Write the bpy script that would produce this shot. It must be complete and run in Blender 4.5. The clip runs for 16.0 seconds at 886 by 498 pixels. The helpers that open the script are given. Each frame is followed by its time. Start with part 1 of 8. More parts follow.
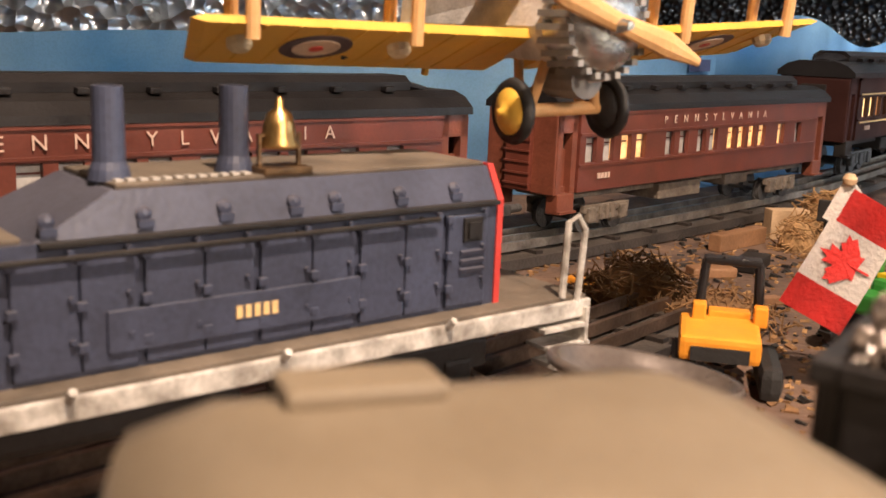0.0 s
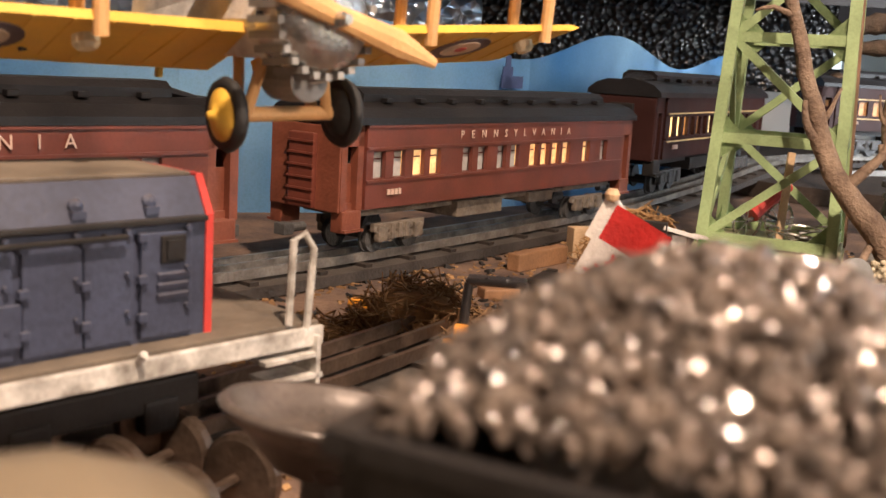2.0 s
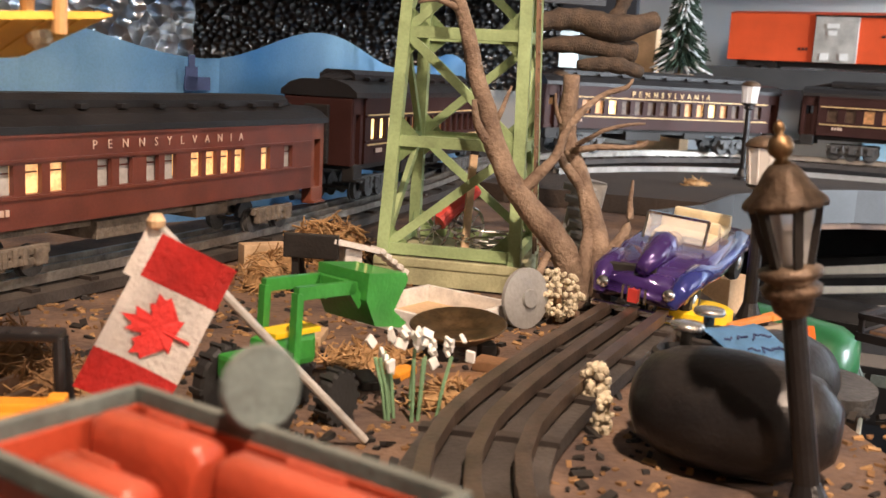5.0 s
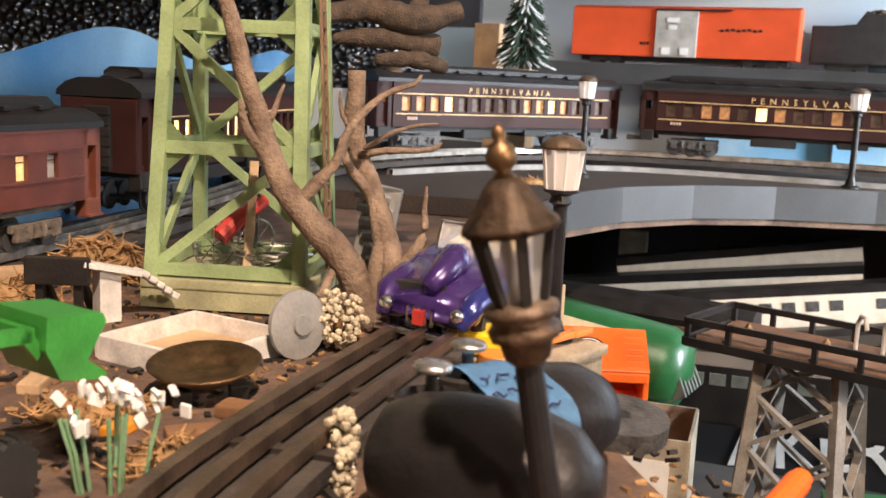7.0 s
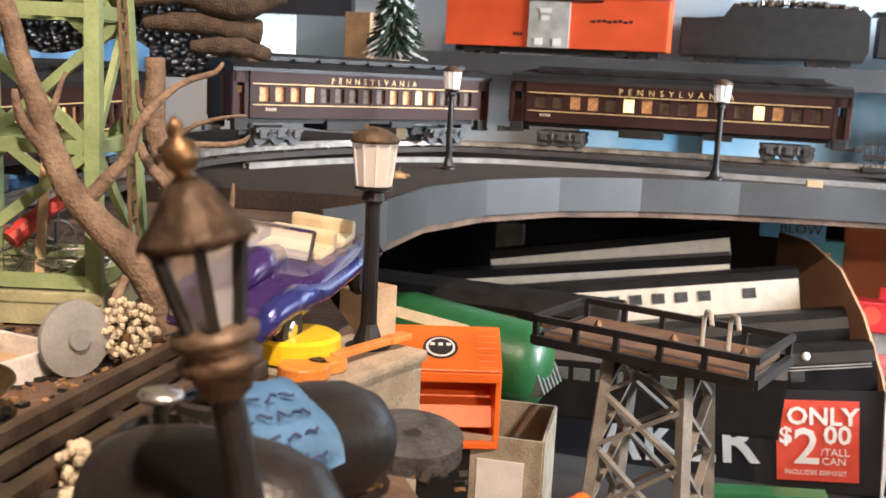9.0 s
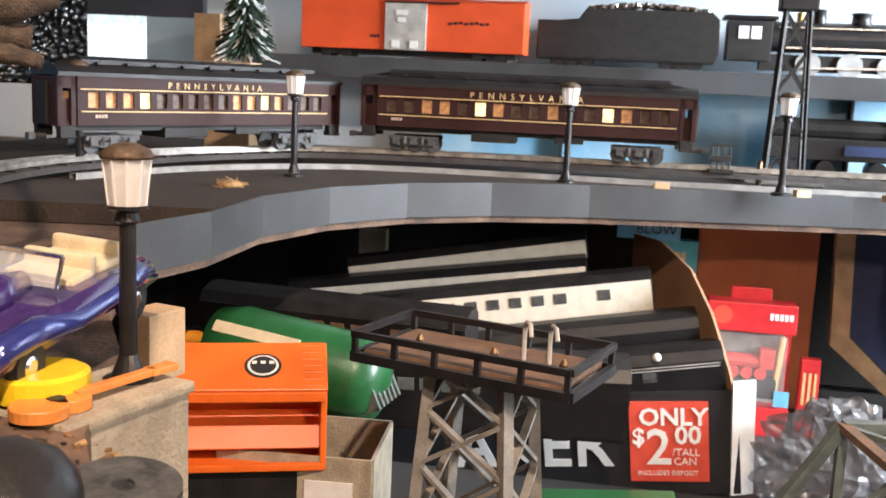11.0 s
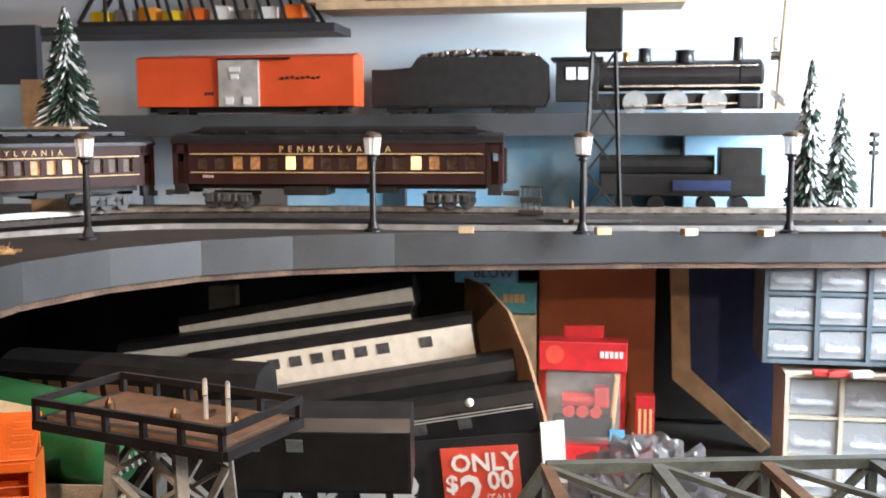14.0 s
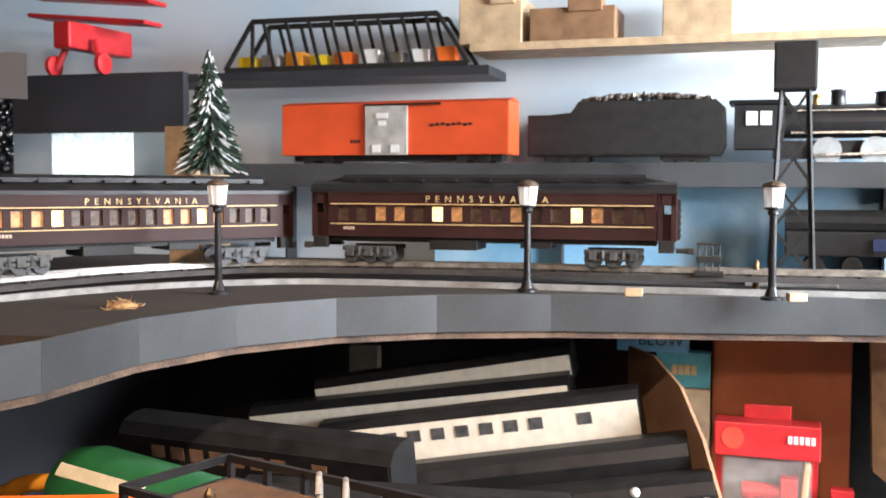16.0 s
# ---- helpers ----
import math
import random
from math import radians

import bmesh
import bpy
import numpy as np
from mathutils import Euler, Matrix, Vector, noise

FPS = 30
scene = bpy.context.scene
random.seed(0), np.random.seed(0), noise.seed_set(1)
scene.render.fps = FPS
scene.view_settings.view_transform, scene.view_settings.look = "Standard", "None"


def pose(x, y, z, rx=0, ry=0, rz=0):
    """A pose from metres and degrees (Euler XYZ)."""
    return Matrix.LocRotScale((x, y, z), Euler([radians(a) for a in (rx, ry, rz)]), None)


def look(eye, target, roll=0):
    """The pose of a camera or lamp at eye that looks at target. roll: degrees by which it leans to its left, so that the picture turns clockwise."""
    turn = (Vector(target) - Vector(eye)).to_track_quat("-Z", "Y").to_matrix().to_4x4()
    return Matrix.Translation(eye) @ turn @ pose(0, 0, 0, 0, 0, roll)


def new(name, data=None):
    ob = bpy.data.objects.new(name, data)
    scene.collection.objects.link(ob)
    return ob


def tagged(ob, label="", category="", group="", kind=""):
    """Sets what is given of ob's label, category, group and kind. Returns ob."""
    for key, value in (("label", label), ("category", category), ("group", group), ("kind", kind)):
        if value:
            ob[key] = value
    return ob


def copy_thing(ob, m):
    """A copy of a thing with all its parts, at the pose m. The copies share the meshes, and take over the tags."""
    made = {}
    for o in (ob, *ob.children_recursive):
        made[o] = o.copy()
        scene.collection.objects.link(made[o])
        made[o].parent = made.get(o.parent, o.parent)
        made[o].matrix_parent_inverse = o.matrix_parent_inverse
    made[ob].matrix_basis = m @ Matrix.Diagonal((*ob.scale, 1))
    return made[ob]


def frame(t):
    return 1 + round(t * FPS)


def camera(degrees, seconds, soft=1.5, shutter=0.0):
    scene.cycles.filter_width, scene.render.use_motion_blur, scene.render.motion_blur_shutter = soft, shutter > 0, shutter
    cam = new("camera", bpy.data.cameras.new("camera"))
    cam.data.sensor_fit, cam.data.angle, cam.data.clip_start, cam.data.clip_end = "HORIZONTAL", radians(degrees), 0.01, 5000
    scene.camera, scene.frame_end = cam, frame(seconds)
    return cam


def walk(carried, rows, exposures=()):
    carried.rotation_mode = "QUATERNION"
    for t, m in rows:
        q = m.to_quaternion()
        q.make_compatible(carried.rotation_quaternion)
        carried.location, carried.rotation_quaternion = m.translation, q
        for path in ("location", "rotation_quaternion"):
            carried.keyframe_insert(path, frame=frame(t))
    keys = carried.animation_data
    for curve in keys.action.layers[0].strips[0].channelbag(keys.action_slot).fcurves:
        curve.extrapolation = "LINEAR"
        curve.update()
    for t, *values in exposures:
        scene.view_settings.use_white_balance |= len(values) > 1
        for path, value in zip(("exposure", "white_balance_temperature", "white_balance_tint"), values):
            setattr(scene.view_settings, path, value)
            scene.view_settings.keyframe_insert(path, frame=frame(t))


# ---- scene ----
cam = camera(47.1, 16.0)
cam.data.dof.use_dof, cam.data.dof.focus_distance, cam.data.dof.aperture_fstop = True, 0.62, 24.0
LEVEL = pose(0, 0, -0.13, -3.5, 0, 0)
PATH = [
    (0, (0.125, 0.065, 0.274), (-0.033, 2.037, -0.022), 2.6),
    (0.5, (0.14, 0.07, 0.276), (0.103, 2.053, 0.015), 2.9),
    (1, (0.151, 0.087, 0.268), (0.19, 2.07, 0.016), 3.6),
    (1.5, (0.158, 0.096, 0.268), (0.232, 2.079, 0.02), 3.5),
    (2, (0.167, 0.104, 0.271), (0.289, 2.085, 0.029), 3.4),
    (2.5, (0.18, 0.114, 0.272), (0.37, 2.092, 0.05), 3.7),
    (3, (0.196, 0.133, 0.275), (0.473, 2.103, 0.071), 3.7),
    (3.5, (0.212, 0.14, 0.276), (0.575, 2.096, 0.068), 3.3),
    (4, (0.225, 0.144, 0.275), (0.645, 2.088, 0.06), 2.9),
    (6.5, (0.31, 0.197, 0.283), (1.009, 2.059, 0.064), 1.4),
    (7, (0.328, 0.207, 0.283), (1.083, 2.046, 0.064), 1.3),
    (7.5, (0.345, 0.214, 0.283), (1.148, 2.033, 0.064), 1.4),
    (8, (0.355, 0.217, 0.283), (1.186, 2.022, 0.062), 1.4),
    (8.5, (0.373, 0.222, 0.284), (1.26, 2.0, 0.056), 1.3),
    (11, (0.454, 0.219, 0.291), (1.559, 1.871, 0.064), 0.6),
    (11.5, (0.5, 0.21, 0.293), (1.706, 1.789, 0.061), 0.4),
    (12, (0.545, 0.204, 0.289), (1.844, 1.705, 0.046), -0.0),
    (12.5, (0.589, 0.185, 0.284), (1.955, 1.627, 0.046), 0.0),
    (13, (0.617, 0.168, 0.287), (2.003, 1.594, 0.074), -0.7),
    (13.5, (0.623, 0.136, 0.296), (1.919, 1.65, 0.129), -1.6),
    (14, (0.631, 0.103, 0.291), (1.792, 1.726, 0.157), -2.2),
    (14.5, (0.65, 0.103, 0.293), (1.686, 1.804, 0.118), -2.5),
    (15, (0.671, 0.133, 0.303), (1.682, 1.852, 0.153), -2.7),
    (15.5, (0.683, 0.174, 0.301), (1.664, 1.909, 0.13), -2.8),
    (16, (0.705, 0.23, 0.288), (1.619, 2.009, 0.275), -1.4),
]
walk(cam, [(t, LEVEL @ look(eye, target, roll)) for t, eye, target, roll in PATH], exposures=[(0, 0.52), (2, 0.45), (4, 0.40), (7, 0.58), (10.8, 0.5), (11.5, 0.66), (12, 0.78), (12.5, 0.62), (13, 0.32), (13.7, 0.17), (14.3, 0.3), (15, 0.48), (16, 0.55)])

# ---- world, lights ----
world = bpy.data.worlds.new("sky")
scene.world = world
world.use_nodes = True
wn = world.node_tree
sky = wn.nodes.new("ShaderNodeTexSky")
sky.sky_type, sky.sun_disc = "NISHITA", False
sky.sun_elevation, sky.sun_rotation = radians(35), radians(120)
wn.links.new(sky.outputs[0], wn.nodes["Background"].inputs[0])
wn.nodes["Background"].inputs[1].default_value = 0.15


def lamp(name, kind, m, energy, colour, size):
    d = bpy.data.lights.new(name, kind)
    d.energy, d.color = energy, colour
    if kind == "AREA":
        d.shape, d.size, d.size_y = "RECTANGLE", size[0], size[1]
    elif kind == "SPOT":
        d.shadow_soft_size, d.spot_size, d.spot_blend = size[0], radians(size[1]), 0.6
    else:
        d.shadow_soft_size = size[0]
    ob = new(name, d)
    ob.matrix_world = m
    return ob


# unseen warm ceiling bulb over the yard, and daylight through the window beside the bench
lamp("unseen_warm_light", "SPOT", look((0.35, -0.05, 1.0), (0.33, 0.65, 0.0)), 68.0, (1.0, 0.745, 0.575), (0.022, 95))
# unseen warm fill lamp, added low behind the viewpoint to brighten under the deck
lamp("unseen_warm_light", "POINT", pose(0.80, -0.42, 0.50), 20.0, (1.0, 0.745, 0.575), (0.04,))
window_light = lamp("window_light", "AREA", look((2.50, -0.16, 0.44), (2.14, 1.02, -0.05)), 46.0, (0.84, 0.91, 1.0), (0.9, 0.8))
window_light.data.spread = radians(88)

# ---- materials ----


def mat(name, rgb, rough=0.6, metal=0.0, var=0.25, scale=60.0, bump=0.15, spec=0.5, second=None, fine=500.0, dust=0.0, coat=0.0):
    m = bpy.data.materials.new(name)
    m.use_nodes = True
    t = m.node_tree
    b = t.nodes["Principled BSDF"]
    tc = t.nodes.new("ShaderNodeTexCoord")
    n1 = t.nodes.new("ShaderNodeTexNoise")
    n1.inputs["Scale"].default_value, n1.inputs["Detail"].default_value = scale, 5
    n2 = t.nodes.new("ShaderNodeTexNoise")
    n2.inputs["Scale"].default_value, n2.inputs["Detail"].default_value = fine, 3
    t.links.new(tc.outputs["Object"], n1.inputs[0])
    t.links.new(tc.outputs["Object"], n2.inputs[0])
    ramp = t.nodes.new("ShaderNodeValToRGB")
    ramp.color_ramp.elements[0].position, ramp.color_ramp.elements[1].position = 0.32, 0.68
    dark = tuple(c * (1 - var) for c in rgb) if second is None else second
    lite = tuple(min(1, c * (1 + var * 0.6)) for c in rgb) if second is None else rgb
    ramp.color_ramp.elements[0].color, ramp.color_ramp.elements[1].color = (*dark, 1), (*lite, 1)
    t.links.new(n1.outputs[0], ramp.inputs[0])
    mix = t.nodes.new("ShaderNodeMixRGB")
    mix.blend_type = "MULTIPLY"
    mix.inputs[0].default_value = min(1, var * 1.2)
    r2 = t.nodes.new("ShaderNodeValToRGB")
    r2.color_ramp.elements[0].position, r2.color_ramp.elements[1].position = 0.3, 0.6
    r2.color_ramp.elements[0].color, r2.color_ramp.elements[1].color = (0.55, 0.53, 0.5, 1), (1, 1, 1, 1)
    t.links.new(n2.outputs[0], r2.inputs[0])
    t.links.new(ramp.outputs[0], mix.inputs[1])
    t.links.new(r2.outputs[0], mix.inputs[2])
    out = mix.outputs[0]
    if dust:
        geo = t.nodes.new("ShaderNodeNewGeometry")
        sep = t.nodes.new("ShaderNodeSeparateXYZ")
        t.links.new(geo.outputs["Normal"], sep.inputs[0])
        mp = t.nodes.new("ShaderNodeMapRange")
        mp.inputs[1].default_value, mp.inputs[2].default_value, mp.inputs[4].default_value = 0.3, 1.0, dust
        t.links.new(sep.outputs[2], mp.inputs[0])
        ml = t.nodes.new("ShaderNodeMath")
        ml.operation = "MULTIPLY"
        t.links.new(mp.outputs[0], ml.inputs[0])
        t.links.new(n1.outputs[0], ml.inputs[1])
        dm = t.nodes.new("ShaderNodeMixRGB")
        dm.inputs[2].default_value = (0.30, 0.25, 0.19, 1)
        t.links.new(ml.outputs[0], dm.inputs[0])
        t.links.new(out, dm.inputs[1])
        out = dm.outputs[0]
    t.links.new(out, b.inputs["Base Color"])
    rr = t.nodes.new("ShaderNodeMapRange")
    rr.inputs[3].default_value, rr.inputs[4].default_value = max(0.02, rough - 0.12), min(1, rough + 0.15)
    t.links.new(n1.outputs[0], rr.inputs[0])
    t.links.new(rr.outputs[0], b.inputs["Roughness"])
    b.inputs["Metallic"].default_value = metal
    b.inputs["Specular IOR Level"].default_value = spec
    b.inputs["Coat Weight"].default_value = coat
    if bump:
        bp = t.nodes.new("ShaderNodeBump")
        bp.inputs["Strength"].default_value, bp.inputs["Distance"].default_value = bump, 0.002
        t.links.new(n2.outputs[0], bp.inputs["Height"])
        t.links.new(bp.outputs[0], b.inputs["Normal"])
    return m


def glow(name, rgb, power):
    m = mat(name, rgb, 0.5, var=0.35, scale=150)
    b = m.node_tree.nodes["Principled BSDF"]
    src = b.inputs["Base Color"].links[0].from_socket
    m.node_tree.links.new(src, b.inputs["Emission Color"])
    b.inputs["Emission Strength"].default_value = power
    return m


def foil(name, rgb, scale, rough=0.12, dist=0.02):
    m = bpy.data.materials.new(name)
    m.use_nodes = True
    t = m.node_tree
    b = t.nodes["Principled BSDF"]
    b.inputs["Base Color"].default_value, b.inputs["Metallic"].default_value, b.inputs["Roughness"].default_value = (*rgb, 1), 1.0, rough
    tc = t.nodes.new("ShaderNodeTexCoord")
    v = t.nodes.new("ShaderNodeTexVoronoi")
    v.inputs["Scale"].default_value = scale
    n = t.nodes.new("ShaderNodeTexNoise")
    n.inputs["Scale"].default_value = scale * 0.4
    t.links.new(tc.outputs["Object"], v.inputs["Vector"])
    t.links.new(tc.outputs["Object"], n.inputs[0])
    ad = t.nodes.new("ShaderNodeMath")
    t.links.new(v.outputs[0], ad.inputs[0])
    t.links.new(n.outputs[0], ad.inputs[1])
    bp = t.nodes.new("ShaderNodeBump")
    bp.inputs["Strength"].default_value, bp.inputs["Distance"].default_value = 1.0, dist
    t.links.new(ad.outputs[0], bp.inputs["Height"])
    t.links.new(bp.outputs[0], b.inputs["Normal"])
    return m


def glass(name, rgb=(1, 1, 1), rough=0.05, alpha=0.35):
    m = bpy.data.materials.new(name)
    m.use_nodes = True
    b = m.node_tree.nodes["Principled BSDF"]
    b.inputs["Base Color"].default_value, b.inputs["Roughness"].default_value, b.inputs["Alpha"].default_value = (*rgb, 1), rough, alpha
    return m


M = {}
M["ground"] = mat("layout_ground", (0.215, 0.135, 0.09), 0.9, var=0.45, scale=26, bump=0.6, second=(0.075, 0.05, 0.042), fine=260)
M["grey_board"] = mat("grey_painted_board", (0.052, 0.055, 0.058), 0.5, var=0.3, scale=12, bump=0.08)
M["dark_board"] = mat("dark_painted_board", (0.030, 0.031, 0.036), 0.5, var=0.25, scale=10)
M["bench"] = mat("dark_bench", (0.05, 0.045, 0.042), 0.7, var=0.3, scale=8)
M["wall_white"] = mat("white_blue_wall", (0.80, 0.82, 0.82), 0.8, var=0.1, scale=2.2, second=(0.50, 0.66, 0.80), bump=0.05)
M["wall_dark"] = mat("dark_wall", (0.05, 0.05, 0.058), 0.8, var=0.3, scale=3)
M["backdrop"] = mat("painted_sky_backdrop", (0.30, 0.56, 0.80), 0.6, var=0.2, scale=5, second=(0.06, 0.25, 0.56), bump=0.05)
M["skypale"] = mat("pale_sky_paint", (0.50, 0.70, 0.82), 0.6, var=0.2, scale=9, second=(0.17, 0.44, 0.68), bump=0.05)
M["navy"] = mat("navy_paint", (0.03, 0.05, 0.14), 0.6)
M["ceiling"] = mat("ceiling_paint", (0.5, 0.48, 0.45), 0.9, var=0.1)
M["floor"] = mat("room_floor", (0.18, 0.13, 0.09), 0.7, var=0.3, scale=6)
M["tuscan"] = mat("tuscan_red_plastic", (0.145, 0.040, 0.026), 0.38, var=0.25, scale=45, bump=0.05, dust=0.12)
M["tuscan_dark"] = mat("dark_tuscan_plastic", (0.040, 0.015, 0.013), 0.5, var=0.2, scale=40, bump=0.04, spec=0.2, dust=0.03)
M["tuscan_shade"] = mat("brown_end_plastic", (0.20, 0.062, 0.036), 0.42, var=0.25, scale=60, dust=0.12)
M["roof"] = mat("dusty_black_roof", (0.014, 0.013, 0.014), 0.42, var=0.35, scale=30, spec=0.3, dust=0.03)
M["black"] = mat("black_plastic", (0.016, 0.015, 0.016), 0.34, var=0.3, scale=50, spec=0.4, dust=0.05)
M["blackmatt"] = mat("matt_black", (0.019, 0.017, 0.016), 0.55, var=0.35, scale=60, spec=0.35, dust=0.07)
M["truck"] = mat("dusty_truck_metal", (0.17, 0.14, 0.11), 0.65, var=0.45, scale=120, bump=0.4)
M["truckd"] = mat("dark_truck_metal", (0.075, 0.075, 0.075), 0.5, var=0.45, scale=120, bump=0.4)
M["lit"] = glow("lit_window_paper", (1.0, 0.52, 0.22), 0.75)
M["lithot"] = glow("lit_window_bulb", (1.0, 0.66, 0.30), 1.9)
M["litdim"] = glow("dim_lit_window", (0.62, 0.31, 0.13), 0.30)
M["frost"] = mat("frosted_window", (0.50, 0.49, 0.47), 0.4, var=0.25, scale=60)
M["dimwin"] = mat("dim_window_paper", (0.13, 0.085, 0.058), 0.5, var=0.5, scale=130)
M["gold"] = mat("gold_print", (0.75, 0.52, 0.24), 0.5, var=0.15)
M["pale"] = mat("pale_print", (0.62, 0.45, 0.36), 0.6, var=0.15)
M["rail"] = mat("rail_steel", (0.40, 0.37, 0.33), 0.4, 0.8, var=0.4, scale=80)
M["raild"] = mat("dull_rail", (0.20, 0.145, 0.11), 0.35, 0.75, var=0.4, scale=60)
M["roadbed"] = mat("grey_roadbed", (0.30, 0.29, 0.275), 0.7, var=0.3, scale=50, bump=0.4)
M["roadbedd"] = mat("dark_roadbed", (0.05, 0.042, 0.038), 0.7, var=0.4, scale=50, bump=0.4, dust=0.12)
M["tie"] = mat("dark_tie", (0.03, 0.022, 0.018), 0.7, var=0.3, dust=0.1)
M["dblue"] = mat("faded_blue_enamel", (0.058, 0.070, 0.118), 0.42, var=0.4, scale=28, bump=0.1, second=(0.038, 0.044, 0.07), dust=0.3)
M["dtop"] = mat("dusty_hood_top", (0.12, 0.095, 0.07), 0.65, var=0.4, scale=50, dust=0.4)
M["red"] = mat("red_paint", (0.55, 0.05, 0.04), 0.45, var=0.2)
M["white"] = mat("white_paint", (0.75, 0.73, 0.69), 0.5, var=0.25, scale=70)
M["wornwhite"] = mat("worn_white_edge", (0.70, 0.68, 0.63), 0.5, var=0.4, scale=110, second=(0.22, 0.20, 0.17))
M["brass"] = mat("brass", (0.62, 0.38, 0.14), 0.3, 1.0, var=0.25)
M["agedbrass"] = mat("aged_brass", (0.20, 0.125, 0.065), 0.42, 0.85, var=0.4, scale=120)
M["yellow"] = mat("yellow_wing_plastic", (0.78, 0.47, 0.07), 0.4, var=0.12, scale=30, bump=0.05)
M["tanwood"] = mat("tan_strut", (0.72, 0.42, 0.18), 0.45, var=0.12)
M["silver"] = mat("silver_plastic", (0.62, 0.61, 0.59), 0.25, 0.9, var=0.3, scale=60)
M["grey"] = mat("grey_plastic", (0.30, 0.30, 0.29), 0.5, var=0.2)
M["lightgrey"] = mat("light_grey_plastic", (0.48, 0.46, 0.42), 0.5, var=0.25, scale=40, dust=0.3)
M["rubber"] = mat("black_rubber", (0.02, 0.02, 0.02), 0.6, var=0.2)
M["roundel_dark"] = mat("roundel_dark", (0.10, 0.075, 0.09), 0.5)
M["roundel_white"] = mat("roundel_cream", (0.72, 0.58, 0.45), 0.5)
M["tan"] = mat("tan_paint", (0.215, 0.172, 0.118), 0.45, var=0.15, scale=25, bump=0.05)
M["tanlight"] = mat("tan_edge", (0.45, 0.38, 0.28), 0.5, var=0.2)
M["coal"] = mat("glossy_coal", (0.34, 0.27, 0.22), 0.20, 0.35, var=0.5, scale=300, bump=0.2, spec=1.0, second=(0.09, 0.078, 0.07), coat=0.5)
M["dishgrey"] = mat("glazed_grey_brown_dish", (0.15, 0.125, 0.11), 0.28, 0.3, var=0.4, scale=60, bump=0.05)
M["redcar"] = mat("red_gondola_plastic", (0.42, 0.065, 0.030), 0.3, var=0.2, scale=30, dust=0.2)
M["steelgreen"] = mat("pale_green_tower_paint", (0.32, 0.43, 0.21), 0.5, var=0.25, scale=40, bump=0.1, dust=0.25)
M["towerbase"] = mat("dusty_green_base", (0.42, 0.42, 0.25), 0.7, var=0.3, scale=40, dust=0.6)
M["drift"] = mat("grey_brown_driftwood", (0.33, 0.24, 0.17), 0.85, var=0.45, scale=70, bump=0.8, second=(0.15, 0.10, 0.07), fine=420)
M["root"] = mat("dark_root_wood", (0.12, 0.085, 0.06), 0.85, var=0.45, scale=70, bump=0.8, second=(0.045, 0.032, 0.024), fine=420)
M["purple"] = mat("purple_car_paint", (0.060, 0.028, 0.16), 0.15, 0.3, var=0.15, coat=1.0)
M["blue"] = mat("blue_car_paint", (0.035, 0.045, 0.25), 0.2, 0.3, var=0.15, coat=1.0)
M["chrome"] = mat("chrome", (0.85, 0.85, 0.85), 0.08, 1.0, var=0.1)
M["cream"] = mat("cream_plastic", (0.72, 0.62, 0.42), 0.5, var=0.15)
M["green"] = mat("tractor_green", (0.045, 0.27, 0.045), 0.35, var=0.2, coat=0.3)
M["palegreen"] = mat("pale_green_stalk", (0.20, 0.36, 0.20), 0.5, var=0.25)
M["dgreen"] = mat("dark_green_plastic", (0.02, 0.13, 0.04), 0.35, var=0.2, coat=0.3)
M["yel"] = mat("bright_yellow", (0.85, 0.58, 0.02), 0.35, var=0.1)
M["orange"] = mat("orange_plastic", (0.85, 0.16, 0.02), 0.35, var=0.12, scale=30)
M["tracorange"] = mat("amber_plastic", (0.80, 0.32, 0.03), 0.4, var=0.12)
M["boxorange"] = mat("orange_boxcar_paint", (0.76, 0.095, 0.025), 0.45, var=0.12, scale=20)
M["flagred"] = mat("flag_red_cloth", (0.62, 0.03, 0.025), 0.8, var=0.2, bump=0.4)
M["flagwhite"] = mat("flag_white_cloth", (0.80, 0.75, 0.70), 0.8, var=0.1, bump=0.4)
M["moss"] = mat("brown_moss", (0.22, 0.12, 0.05), 0.9, var=0.4, scale=120)
M["straw"] = mat("straw_moss", (0.42, 0.25, 0.11), 0.9, var=0.4, scale=120)
M["lichen"] = mat("pale_lichen", (0.66, 0.58, 0.42), 0.9, var=0.3, scale=150)
M["wood"] = mat("pale_wood", (0.60, 0.42, 0.25), 0.6, var=0.25, scale=35)
M["brownwood"] = mat("brown_wood", (0.30, 0.16, 0.08), 0.6, var=0.3, scale=35)
M["stone"] = mat("grey_stone_card", (0.42, 0.36, 0.27), 0.8, var=0.3, scale=40, bump=0.5)
M["guitar"] = mat("orange_guitar_wood", (0.75, 0.27, 0.06), 0.35, var=0.2, scale=40)
M["card"] = mat("brown_cardboard", (0.32, 0.17, 0.09), 0.8, var=0.2, scale=20)
M["bookwood"] = mat("orange_brown_board", (0.50, 0.155, 0.06), 0.45, var=0.2, scale=12)
M["blueprint"] = mat("blue_carton", (0.14, 0.42, 0.66), 0.45, var=0.15)
M["teal"] = mat("teal_carton", (0.08, 0.42, 0.50), 0.45, var=0.15)
M["printblack"] = mat("black_print", (0.015, 0.015, 0.018), 0.5, var=0.15)
M["printwhite"] = mat("white_print", (0.8, 0.79, 0.76), 0.6, var=0.08)
M["signred"] = mat("red_label", (0.72, 0.085, 0.05), 0.5, var=0.12)
M["pkgred"] = mat("red_package", (0.62, 0.03, 0.035), 0.35, var=0.15)
M["note"] = mat("pale_blue_note", (0.16, 0.36, 0.62), 0.7, var=0.15)
M["ivory"] = mat("ivory_train_side", (0.78, 0.71, 0.58), 0.45, var=0.12)
